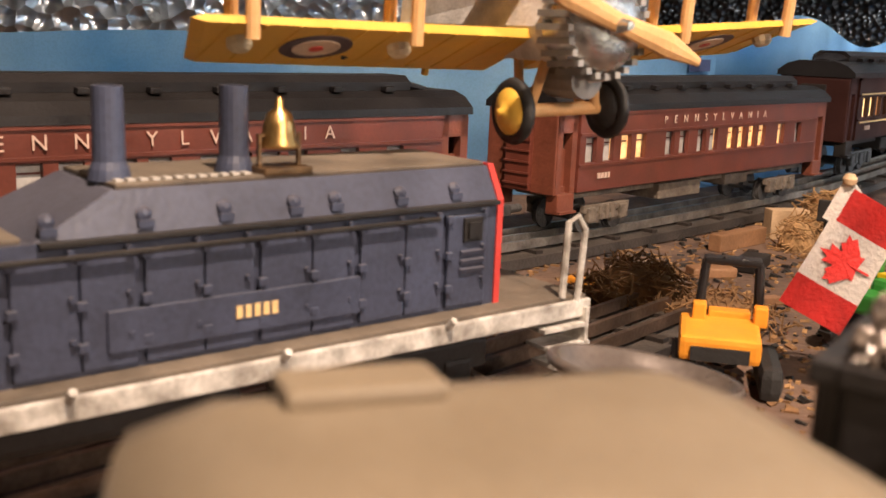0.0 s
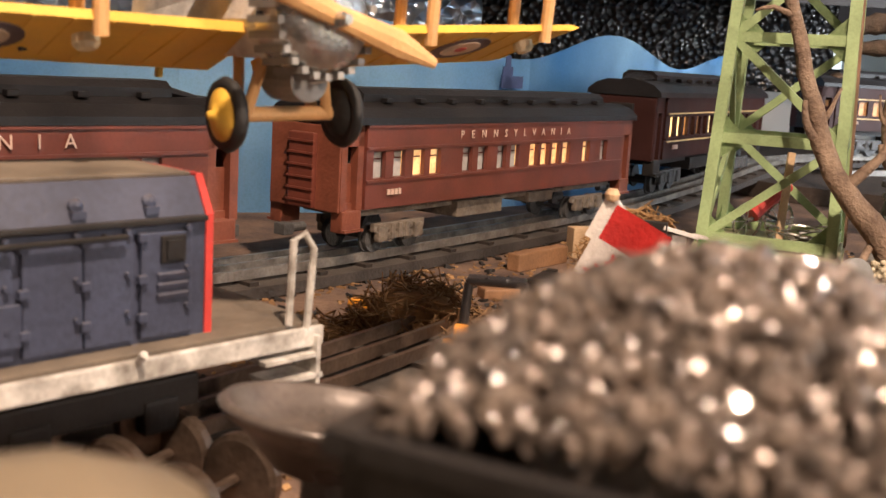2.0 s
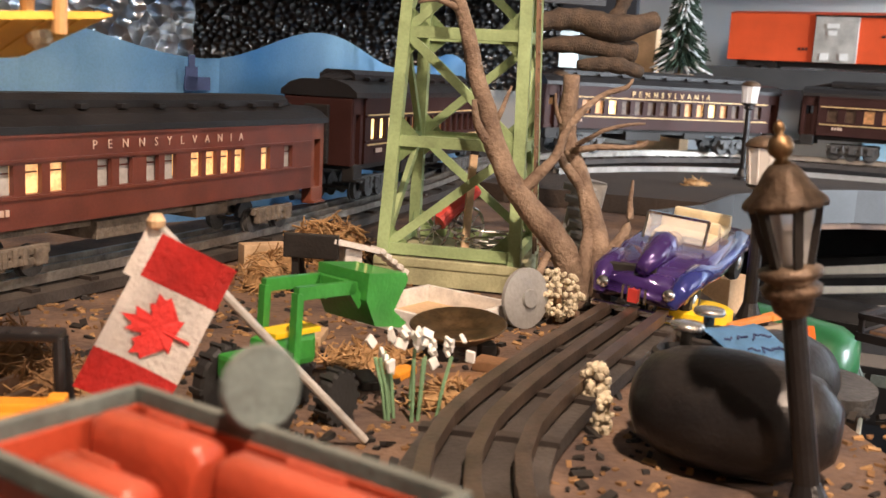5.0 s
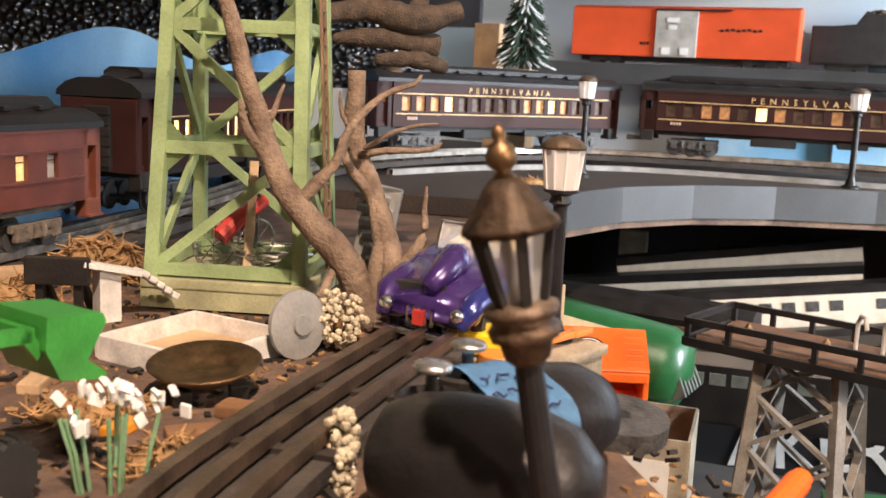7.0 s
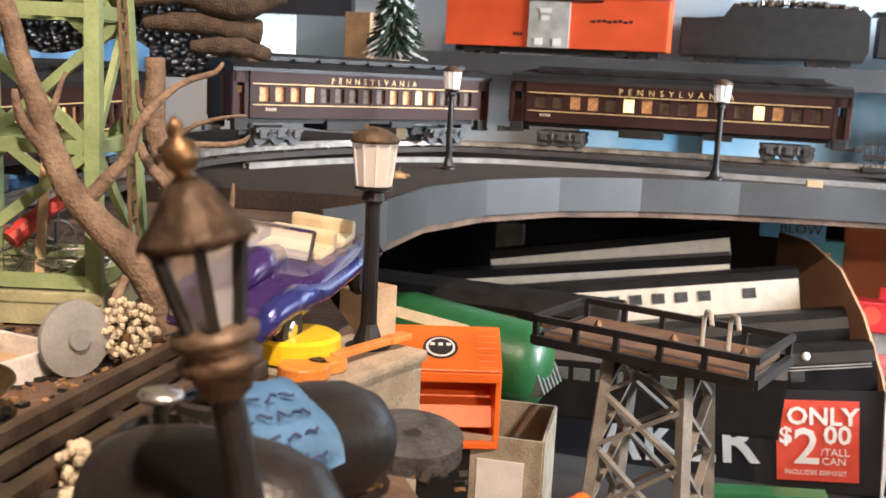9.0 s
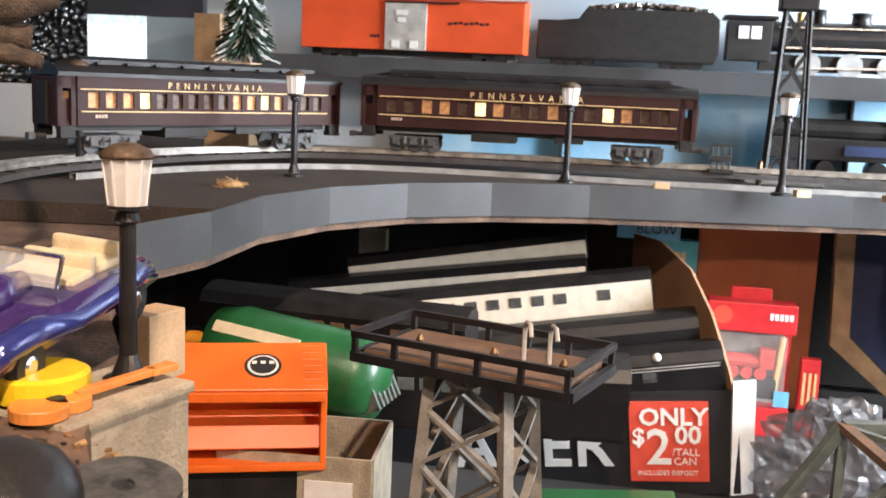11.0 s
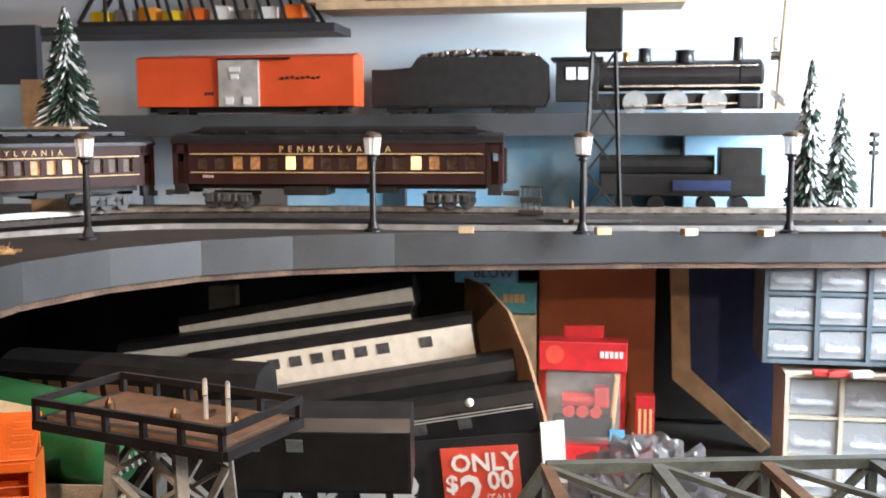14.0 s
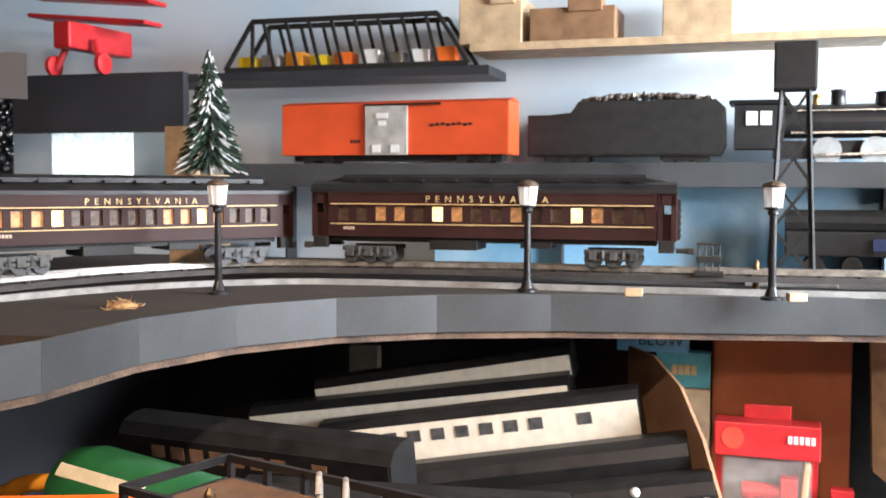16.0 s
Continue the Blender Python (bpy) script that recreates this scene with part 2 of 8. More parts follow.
M["trainblack"] = mat("black_train_shell", (0.017, 0.0165, 0.017), 0.36, var=0.3, scale=40, spec=0.35, dust=0.05)
M["trestle"] = mat("grey_trestle", (0.27, 0.25, 0.22), 0.55, var=0.3, scale=60, dust=0.25)
M["brown_deck"] = mat("brown_deck_plate", (0.22, 0.13, 0.08), 0.7, var=0.3, scale=60)
M["bridge"] = mat("grey_green_girder", (0.13, 0.16, 0.15), 0.5, var=0.35, scale=60, dust=0.35)
M["pine"] = mat("dark_pine", (0.025, 0.05, 0.032), 0.7, var=0.4)
M["snow"] = mat("snow_flock", (0.75, 0.78, 0.80), 0.8, var=0.1)
M["drawer"] = mat("steel_grey_cabinet", (0.13, 0.17, 0.20), 0.5, var=0.2)
M["almond"] = mat("almond_cabinet", (0.70, 0.64, 0.52), 0.5, var=0.1)
M["clear"] = glass("clear_plastic", (0.8, 0.85, 0.9), 0.08, 0.26)
M["blister"] = glass("blister_plastic", (0.8, 0.8, 0.8), 0.06, 0.12)
M["deckbrown"] = mat("dark_deck_cover", (0.050, 0.034, 0.024), 0.9, var=0.4, scale=20, bump=0.5, second=(0.026, 0.019, 0.015), fine=260)
M["lampglass"] = glass("frosted_lamp_glass", (0.95, 0.93, 0.9), 0.35, 0.62)
M["wornbronze"] = mat("dusty_dull_bronze", (0.13, 0.085, 0.055), 0.5, 0.5, var=0.45, scale=220, bump=0.3, dust=0.35)
M["clearpane"] = glass("clear_lamp_pane", (0.9, 0.9, 0.9), 0.12, 0.30)
M["foil"] = foil("crumpled_foil", (0.78, 0.86, 0.94), 45, 0.30, 0.03)
M["foil2"] = foil("dark_bubble_foil", (0.10, 0.095, 0.092), 110, 0.34, 0.010)
M["bag"] = glass("grey_plastic_bag", (0.17, 0.17, 0.18), 0.22, 0.55)
M["foilglow"] = glow("glowing_foil_stand_in", (0.72, 0.86, 0.95), 0.9)

# ---- mesh helpers ----


def bm_new():
    return bmesh.new()


def box(bm, c, s, rot=None, bev=0.0):
    """A box of size s at c, turned by rot degrees about x, y, z."""
    r = bmesh.ops.create_cube(bm, size=1.0)
    m = pose(*c, *(rot or (0, 0, 0))) @ Matrix.Diagonal((*s, 1))
    bmesh.ops.transform(bm, matrix=m, verts=r["verts"])
    if bev:
        es = list({e for v in r["verts"] for e in v.link_edges})
        bmesh.ops.bevel(bm, geom=es, offset=bev, segments=2, affect="EDGES", profile=0.6)


def rod(bm, p, q, r0, r1=None, seg=12):
    p, q = Vector(p), Vector(q)
    d = q - p
    m = Matrix.Translation((p + q) / 2) @ d.to_track_quat("Z", "Y").to_matrix().to_4x4()
    bmesh.ops.create_cone(bm, cap_ends=True, segments=seg, radius1=r0, radius2=r0 if r1 is None else r1, depth=d.length, matrix=m)


def bar(bm, p, q, w, h, up=(0, 0, 1)):
    """A square bar from p to q."""
    p, q = Vector(p), Vector(q)
    d = (q - p)
    z = d.normalized()
    x = z.cross(Vector(up))
    if x.length < 1e-4:
        x = z.cross(Vector((0, 1, 0)))
    x.normalize()
    y = z.cross(x)
    m = Matrix((( x.x, y.x, z.x, (p.x + q.x) / 2), (x.y, y.y, z.y, (p.y + q.y) / 2), (x.z, y.z, z.z, (p.z + q.z) / 2), (0, 0, 0, 1)))
    bmesh.ops.create_cube(bm, size=1.0, matrix=m @ Matrix.Diagonal((w, h, d.length, 1)))


def lathe(bm, prof, seg=24, m=None):
    """A turned form from (radius, height) pairs."""
    m = m or Matrix()
    rings = []
    for r, z in prof:
        rings.append([bm.verts.new(m @ Vector((max(r, 1e-5) * math.cos(2 * math.pi * i / seg), max(r, 1e-5) * math.sin(2 * math.pi * i / seg), z))) for i in range(seg)])
    for a, b in zip(rings, rings[1:]):
        for i in range(seg):
            bm.faces.new((a[i], a[(i + 1) % seg], b[(i + 1) % seg], b[i]))
    bm.faces.new(rings[0][::-1])
    bm.faces.new(rings[-1])


def tube(bm, pts, radii, seg=8):
    """A round limb through pts."""
    pts = [Vector(p) for p in pts]
    if not isinstance(radii, (list, tuple)):
        radii = [radii] * len(pts)
    rings, ref = [], Vector((0.31, 0.17, 0.93))
    for i, p in enumerate(pts):
        d = (pts[min(i + 1, len(pts) - 1)] - pts[max(i - 1, 0)]).normalized()
        x = d.cross(ref)
        if x.length < 0.05:
            x = d.cross(Vector((1, 0, 0)))
        x.normalize()
        y = d.cross(x)
        rings.append([bm.verts.new(p + (x * math.cos(2 * math.pi * k / seg) + y * math.sin(2 * math.pi * k / seg)) * radii[i]) for k in range(seg)])
    for a, b in zip(rings, rings[1:]):
        for k in range(seg):
            bm.faces.new((a[k], a[(k + 1) % seg], b[(k + 1) % seg], b[k]))
    bm.faces.new(rings[0][::-1])
    bm.faces.new(rings[-1])


def prism(bm, pts, y0, y1, taper=1.0):
    """A profile of (x, z) pairs drawn out along y."""
    a = [bm.verts.new((x, y0, z)) for x, z in pts]
    b = [bm.verts.new((x * taper, y1, z)) for x, z in pts]
    n = len(pts)
    for i in range(n):
        bm.faces.new((a[i], a[(i + 1) % n], b[(i + 1) % n], b[i]))
    bm.faces.new(a[::-1])
    bm.faces.new(b)


def slab(bm, pts, z0, z1):
    """A plan outline of (x, y) pairs between two heights."""
    a = [bm.verts.new((x, y, z0)) for x, y in pts]
    b = [bm.verts.new((x, y, z1)) for x, y in pts]
    n = len(pts)
    for i in range(n):
        bm.faces.new((a[i], a[(i + 1) % n], b[(i + 1) % n], b[i]))
    bm.faces.new(a[::-1])
    bm.faces.new(b)


def mesh_of(name, bm, material, smooth=False):
    bmesh.ops.recalc_face_normals(bm, faces=bm.faces[:])
    me = bpy.data.meshes.new(name)
    bm.to_mesh(me)
    bm.free()
    me.materials.append(M[material])
    if smooth:
        for p in me.polygons:
            p.use_smooth = True
    return me


def part(name, bm, material, parent, label="", smooth=False, m=None):
    ob = new(name, mesh_of(name, bm, material, smooth))
    ob.parent = parent
    if m is not None:
        ob.matrix_basis = m
    if label:
        ob["label"] = label
    return ob


def share(name, mesh, parent, m):
    ob = new(name, mesh)
    ob.parent = parent
    ob.matrix_basis = m
    return ob


def thing(name, m, label, category, group="", kind=""):
    ob = new(name)
    ob.empty_display_size = 0.01
    ob.matrix_basis = m
    return tagged(ob, label, category, group, kind)


def single(name, bm, material, label, category, group="", kind="", m=None, smooth=False):
    """A thing of one mesh."""
    ob = new(name, mesh_of(name, bm, material, smooth))
    if m is not None:
        ob.matrix_basis = m
    return tagged(ob, label, category, group, kind)


def words(name, text, size, material, parent, m, depth=0.0002, space=1.0, bold=0.0):
    """Raised lettering in the built-in font, in the xy plane of m, centred."""
    cu = bpy.data.curves.new(name, "FONT")
    cu.body, cu.size, cu.extrude, cu.align_x, cu.align_y, cu.space_character = text, size, depth, "CENTER", "CENTER", space
    cu.resolution_u, cu.offset = 2, bold
    tmp = bpy.data.objects.new(name, cu)
    me = bpy.data.meshes.new_from_object(tmp)
    bpy.data.objects.remove(tmp)
    bpy.data.curves.remove(cu)
    me.materials.append(M[material])
    ob = new(name, me)
    ob.parent = parent
    ob.matrix_basis = m
    return ob


def line(a, b):
    """Heading in degrees and length of the way from a to b."""
    return math.degrees(math.atan2(b[1] - a[1], b[0] - a[0])), math.hypot(b[0] - a[0], b[1] - a[1])


def chaos(bm, c, rad, n, length, thick, rng, flat=0.6):
    """A tangle of short curved twigs in an ellipsoid."""
    for _ in range(n):
        d = Vector((rng.gauss(0, 1), rng.gauss(0, 1), abs(rng.gauss(0, 1)))).normalized() * rng.random() ** 0.45
        p = Vector((c[0] + d.x * rad[0], c[1] + d.y * rad[1], c[2] + d.z * rad[2]))
        w = Vector((rng.gauss(0, 1), rng.gauss(0, 1), rng.gauss(0, flat))).normalized()
        k = Vector((rng.gauss(0, 1), rng.gauss(0, 1), rng.gauss(0, 1))).normalized() * 0.4
        pts = [p + w * length * s + k * length * s * s for s in (-0.5, 0, 0.5)]
        for q in pts:
            q.z = max(q.z, c[2] + 0.0005)
        tube(bm, pts, [thick, thick, thick * 0.5], 4)


def scatter(name, seeds, kind="ico"):
    """One mesh of many small bits, each seed a placing matrix."""
    t = bmesh.new()
    if kind == "ico":
        bmesh.ops.create_icosphere(t, subdivisions=1, radius=1.0)
    else:
        bmesh.ops.create_cube(t, size=1.0)
    co = [v.co.copy() for v in t.verts]
    fa = [[v.index for v in f.verts] for f in t.faces]
    t.free()
    vs, fs = [], []
    for m in seeds:
        k = len(vs)
        vs.extend((m @ c)[:] for c in co)
        fs.extend([i + k for i in f] for f in fa)
    me = bpy.data.meshes.new(name)
    me.from_pydata(vs, [], fs)
    return me


def stuff_part(name, me, material, parent, label=""):
    me.materials.append(M[material])
    ob = new(name, me)
    ob["kind"] = "stuff"
    if parent:
        ob.parent = parent
    if label:
        ob["label"] = label
    return ob

# ---- the room and the benches ----
bm = bm_new()
slab(bm, [(-2.6, -2.2), (3.4, -2.2), (3.4, 3.6), (-2.6, 3.6)], -1.0, -0.95)
single("floor", bm, "floor", "brown floor of the hobby room", "floor", kind="structure")
bm = bm_new()
slab(bm, [(-2.6, -2.2), (3.4, -2.2), (3.4, 3.6), (-2.6, 3.6)], 1.35, 1.40)
single("ceiling", bm, "ceiling", "plain off-white ceiling of the hobby room", "ceiling", kind="structure")


def wall(name, a, b, z0, z1, material, label, thick=0.04, hole=None):
    """A wall from a to b, thick behind its left side, with one opening (s0, s1, z0, z1)."""
    h, n = line(a, b)
    bm = bm_new()
    if hole is None:
        box(bm, (n / 2, thick / 2, (z0 + z1) / 2), (n, thick, z1 - z0))
    else:
        s0, s1, h0, h1 = hole
        box(bm, (s0 / 2, thick / 2, (z0 + z1) / 2), (s0, thick, z1 - z0))
        box(bm, ((s1 + n) / 2, thick / 2, (z0 + z1) / 2), (n - s1, thick, z1 - z0))
        box(bm, ((s0 + s1) / 2, thick / 2, (z0 + h0) / 2), (s1 - s0, thick, h0 - z0))
        box(bm, ((s0 + s1) / 2, thick / 2, (h1 + z1) / 2), (s1 - s0, thick, z1 - h1))
    return single(name, bm, material, label, "wall", kind="structure", m=pose(a[0], a[1], 0, 0, 0, h))


wall("wall_east", (0.45, 2.87), (2.75, 0.60), -0.95, 1.35, "wall_white", "white wall painted with pale blue sky", hole=None)
wall("wall_north", (-1.9, 0.75), (0.45, 2.87), -0.95, 1.35, "wall_dark", "dark wall behind the layout")
wall("wall_window", (2.75, 0.60), (2.10, -2.1), -0.95, 1.35, "wall_white", "white wall with a window", hole=(0.25, 1.3, 0.1, 1.1))
wall("wall_south", (2.10, -2.1), (-1.9, -2.1), -0.95, 1.35, "ceiling", "plain wall at the back of the room")
wall("wall_west", (-1.9, -2.1), (-1.9, 0.75), -0.95, 1.35, "ceiling", "plain wall beside the layout")

# layout table: yard and the long deck along the wall
EDGE = [(0.46, -0.30), (0.50, 0.22), (0.530, 0.50), (0.556, 0.640), (0.600, 0.735), (0.635, 0.90), (0.700, 1.055), (0.785, 1.109), (0.88, 1.21), (0.99, 1.272), (1.11, 1.295), (1.227, 1.278), (1.35, 1.228), (1.477, 1.150), (1.65, 1.045), (1.813, 0.925), (2.2, 0.64)]
BACK = [(2.62, 0.68), (2.3, 0.97), (0.44, 2.80), (-1.85, 0.72), (-1.85, -0.30)]
bm = bm_new()
slab(bm, EDGE + BACK, -0.03, 0.0)
single("ground", bm, "ground", "brown scenic ground of the model railway layout", "ground", kind="structure")
DECK = [(0.80, 1.131), (0.88, 1.211), (0.99, 1.273), (1.11, 1.296), (1.227, 1.279), (1.35, 1.229), (1.477, 1.151), (1.65, 1.046), (1.813, 0.926), (2.2, 0.641)]
DECKB = [(2.5, 0.80), (2.2, 1.06), (1.5, 1.75), (1.0, 2.2), (0.55, 1.75), (0.50, 1.45), (0.62, 1.25)]
bm = bm_new()
slab(bm, DECK + DECKB, 0.001, 0.020)
single("deck", bm, "deckbrown", "raised brown deck that carries the curved track", "deck", kind="structure")


def strip(name, pts, z0, z1, off, material, label):
    """A thin upright board along a plan line, one piece to a stretch."""
    top = thing(name, pose(0, 0, 0), label, "fascia", kind="structure")
    for a, b in zip(pts, pts[1:]):
        h, n = line(a, b)
        bm = bm_new()
        box(bm, (n / 2, -off, (z0 + z1) / 2), (n + 0.001, 0.004, z1 - z0), bev=0.0006)
        part("board", bm, material, top, m=pose(a[0], a[1], 0, 0, 0, h))
    return top


strip("trim_fascia", EDGE[6:], -0.022, 0.021, 0.003, "grey_board", "grey painted fascia board along the curved deck")
bm = bm_new()
slab(bm, [(0.48, -0.30), (0.54, 0.30), (0.62, 0.72), (0.80, 1.14), (0.62, 1.45), (1.3, 2.0), (2.55, 0.75), (2.4, -0.3)], -0.39, -0.36)
single("bench", bm, "bench", "dark lower bench heaped with boxes of trains", "bench", kind="structure")
bm = bm_new()
for a, b in (((0.44, 1.55), (1.10, 2.10)),):
    h, n = line(a, b)
    box(bm, (n / 2, 0.01, -0.2), (n, 0.02, 0.36))
single("wall_under", bm, "dark_board", "dark board closing the space under the deck", "panel", kind="structure", m=pose(0.44, 1.55, 0, 0, 0, line((0.44, 1.55), (1.1, 2.1))[0]))

# added black sheet, stands in for the darkness under the deck and hides the wall
h_, n_ = line((0.75, 2.46), (2.32, 0.93))
bm = bm_new()
box(bm, (n_ / 2, 0.01, -0.19), (n_, 0.012, 0.31))
single("shade_panel", bm, "blackmatt", "black panel added to keep the back of the space under the deck dark", "panel", kind="structure", m=pose(0.75, 2.46, 0, 0, 0, h_))

# painted sky backdrop with a wavy top behind the trains
BD = [(-1.3, 1.02), (-0.6, 0.94), (-0.3, 0.93), (0.0, 0.95), (0.15, 1.0), (0.30, 1.10), (0.45, 1.28), (0.60, 1.48), (0.68, 1.62)]
bm = bm_new()
vs = []
total = 0
for i, (a, b) in enumerate(zip(BD, BD[1:])):
    for k in range(12):
        s = k / 12
        p = (a[0] + (b[0] - a[0]) * s, a[1] + (b[1] - a[1]) * s)
        d = math.hypot(b[0] - a[0], b[1] - a[1]) / 12
        total += d
        rise = min(1.0, max(0.0, (p[0] + 0.08) / 0.22))
        top = 0.130 + 0.026 * rise + (0.003 + 0.010 * rise) * math.cos((total - 1.83) * 2 * math.pi / 0.36) + 0.004 * math.sin(total * 11)
        vs.append((p, top))
lo = [bm.verts.new((p[0], p[1], 0.0)) for p, t in vs]
hi = [bm.verts.new((p[0], p[1], t)) for p, t in vs]
for i in range(len(vs) - 1):
    bm.faces.new((lo[i], lo[i + 1], hi[i + 1], hi[i]))
bmesh.ops.solidify(bm, geom=bm.faces[:], thickness=0.004)
backdrop = single("backdrop", bm, "backdrop", "blue painted sky panel with a wavy mountain outline", "backdrop", kind="structure")
bm = bm_new()
box(bm, (0, 0, 0.010), (0.012, 0.001, 0.020))
box(bm, (0.0, 0, 0.024), (0.006, 0.001, 0.012))
box(bm, (0.006, 0, 0.006), (0.026, 0.001, 0.011))
part("painted_house", bm, "navy", backdrop, "small navy silhouette painted on the sky", m=pose(0.276, 1.073, 0.113, 0, 0, 34))

# foil behind the backdrop, dark shelf overhead
bm = bm_new()
bmesh.ops.create_grid(bm, x_segments=40, y_segments=12, size=0.5)
for v in bm.verts:
    v.co.z = noise.noise(v.co * 14) * 0.012
bmesh.ops.scale(bm, vec=(1.15, 0.36, 1), verts=bm.verts[:])
single("foil_sheet", bm, "foil", "crumpled silver foil hung behind the layout", "foil", m=pose(-0.26, 1.40, 0.26, 90, 0, 17))
bm = bm_new()
box(bm, (0, 0, 0), (0.62, 0.006, 0.16))
single("speckled_sheet", bm, "foil2", "dark speckled sheet behind the sky panel", "sheet", m=pose(0.50, 1.62, 0.20, 0, 0, -4))
bm = bm_new()
box(bm, (0, 0, 0), (0.80, 0.16, 0.02), bev=0.002)
box(bm, (0, -0.075, -0.005), (0.80, 0.012, 0.050))
single("shelf_dark", bm, "dark_board", "dark painted shelf above the backdrop", "shelf", kind="structure", m=pose(0.42, 1.56, 0.268, 0, 0, -4))

# grey shelf along the white wall, with the blue strip under it
SH0, SH1 = (1.150, 1.888), (2.013, 1.075)
sh, sn = line(SH0, SH1)
bm = bm_new()
box(bm, (sn / 2, 0.07, 0.172), (sn, 0.14, 0.012))
shelf = thing("shelf_grey", pose(SH0[0], SH0[1], 0, 0, 0, sh), "grey painted shelf along the wall carrying trains", "shelf", kind="structure")
part("board", bm, "grey_board", shelf)
bm = bm_new()
box(bm, (sn / 2, -0.003, 0.162), (sn, 0.006, 0.036), bev=0.001)
part("front_edge", bm, "grey_board", shelf)
for s in (0.05, 0.45, 0.85):
    bm = bm_new()
    prism(bm, [(0, 0.165), (0.004, 0.165), (0.004, 0.02), (0, 0.02)], 0.10, 0.14)
    part("bracket", bm, "dark_board", shelf, m=pose(s * sn, 0, 0))
bm = bm_new()
box(bm, (sn * 0.62, 0.125, 0.09), (sn * 0.70, 0.003, 0.14))
single("backdrop_strip", bm, "skypale", "pale blue sky strip under the grey shelf", "backdrop", kind="structure", m=pose(SH0[0], SH0[1], 0, 0, 0, sh))

# upper shelf
u0, u1 = (0.80, 2.28), (1.49, 1.62)
uh, un = line(u0, u1)
bm = bm_new()
box(bm, (un / 2, 0.06, 0.325), (un, 0.12, 0.014))
single("shelf_upper", bm, "dark_board", "dark upper shelf with a model bridge", "shelf", kind="structure", m=pose(u0[0], u0[1], 0, 0, 0, uh))

# self-lit panel in place of translucent foil with light in it, at the far corner
bm = bm_new()
box(bm, (0, 0, 0), (0.16, 0.006, 0.085))
single("foil_glow_panel", bm, "foilglow", "small glowing panel standing in for lit translucent foil at the far corner", "window", kind="structure", m=pose(0.98, 2.14, 0.195, 0, 0, -42))
bm = bm_new()
box(bm, (0, 0, 0), (0.40, 0.02, 0.10))
single("beam_dark", bm, "dark_board", "dark beam under the upper shelf", "beam", kind="structure", m=pose(0.96, 2.11, 0.285, 0, 0, -42))

# window opening
bm = bm_new()
for c, s in (((0.525, 0, 0.1), (1.05, 0.05, 0.03)), ((0.525, 0, 1.1), (1.05, 0.05, 0.03)), ((0.0, 0, 0.6), (0.03, 0.05, 1.0)), ((1.05, 0, 0.6), (0.03, 0.05, 1.0)), ((0.525, 0, 0.6), (0.025, 0.04, 1.0))):
    box(bm, c, s)
single("window_2", bm, "white", "white framed window beside the bench", "window", kind="structure", m=pose(2.70, 0.352, 0, 0, 0, -103.5))

# ---- track ----


def smooth_path(pts, step):
    """Even points along a rounded plan line."""
    out = []
    n = len(pts)
    for i in range(n - 1):
        p0, p1, p2, p3 = pts[max(i - 1, 0)], pts[i], pts[i + 1], pts[min(i + 2, n - 1)]
        k = max(2, int(math.dist(p1, p2) / step))
        for j in range(k):
            t = j / k
            out.append(tuple(0.5 * (2 * b + (c - a) * t + (2 * a - 5 * b + 4 * c - d) * t * t + (3 * b - a - 3 * c + d) * t ** 3) for a, b, c, d in zip(p0, p1, p2, p3)))
    out.append(tuple(pts[-1]))
    return out


def ribbon(bm, pts, off, width, z0, z1):
    """A sweep of a flat bar beside a path."""
    prev = None
    for i, p in enumerate(pts):
        a, b = pts[max(i - 1, 0)], pts[min(i + 1, len(pts) - 1)]
        d = Vector((b[0] - a[0], b[1] - a[1], 0)).normalized()
        s = Vector((-d.y, d.x, 0))
        q = Vector(p)
        ring = [bm.verts.new(q + s * (off + w) + Vector((0, 0, z))) for w, z in ((-width / 2, z0), (-width / 2, z1), (width / 2, z1), (width / 2, z0))]
        if prev:
            for k in range(4):
                bm.faces.new((prev[k], prev[(k + 1) % 4], ring[(k + 1) % 4], ring[k]))
        prev = ring


TIE = None


def track(pts, label, bed="roadbed", rail="rail", gap=0.028, bedw=0.06, railw=0.0026):
    """Three-rail track: roadbed, rails and ties; heights of pts are the rail tops."""
    global TIE
    path = smooth_path(pts, 0.02)
    top = thing("track", pose(0, 0, 0), label, "track", "model tracks", kind="structure")
    bm = bm_new()
    ribbon(bm, path, 0, bedw, -0.014, -0.0075)
    part("roadbed", bm, bed, top)
    for off in (-0.016, 0, 0.016):
        bm = bm_new()
        ribbon(bm, path, off, railw, -0.0055, 0.0)
        part("rail", bm, rail, top)
    if TIE is None:
        b = bm_new()
        box(b, (0, 0, -0.0065), (0.006, 0.052, 0.0022))
        TIE = mesh_of("tie", b, "tie")
    run = 0
    for a, b in zip(path, path[1:]):
        run += math.dist(a, b)
        if run > gap:
            run = 0
            share("tie", TIE, top, pose(*b, 0, 0, line(a, b)[0]))
    return top


track([(-0.60, 0.02, 0.015), (-0.2, 0.412, 0.015), (-0.069, 0.543, 0.015), (0.116, 0.720, 0.015), (0.359, 1.008, 0.017), (0.50, 1.19, 0.026), (0.66, 1.40, 0.038), (0.85, 1.52, 0.042), (1.0, 1.568, 0.043), (1.13, 1.553, 0.045), (1.35, 1.39, 0.046), (1.52, 1.235, 0.046), (1.75, 1.04, 0.046), (2.15, 0.72, 0.046)],
      "three-rail model track with pale steel rails on roadbed", "roadbedd")
track([(-0.35, -0.11, 0.013), (-0.02, 0.335, 0.013), (0.10, 0.455, 0.013), (0.20, 0.59, 0.013)], "worn three-rail track under the blue locomotive", "roadbedd", "raild")
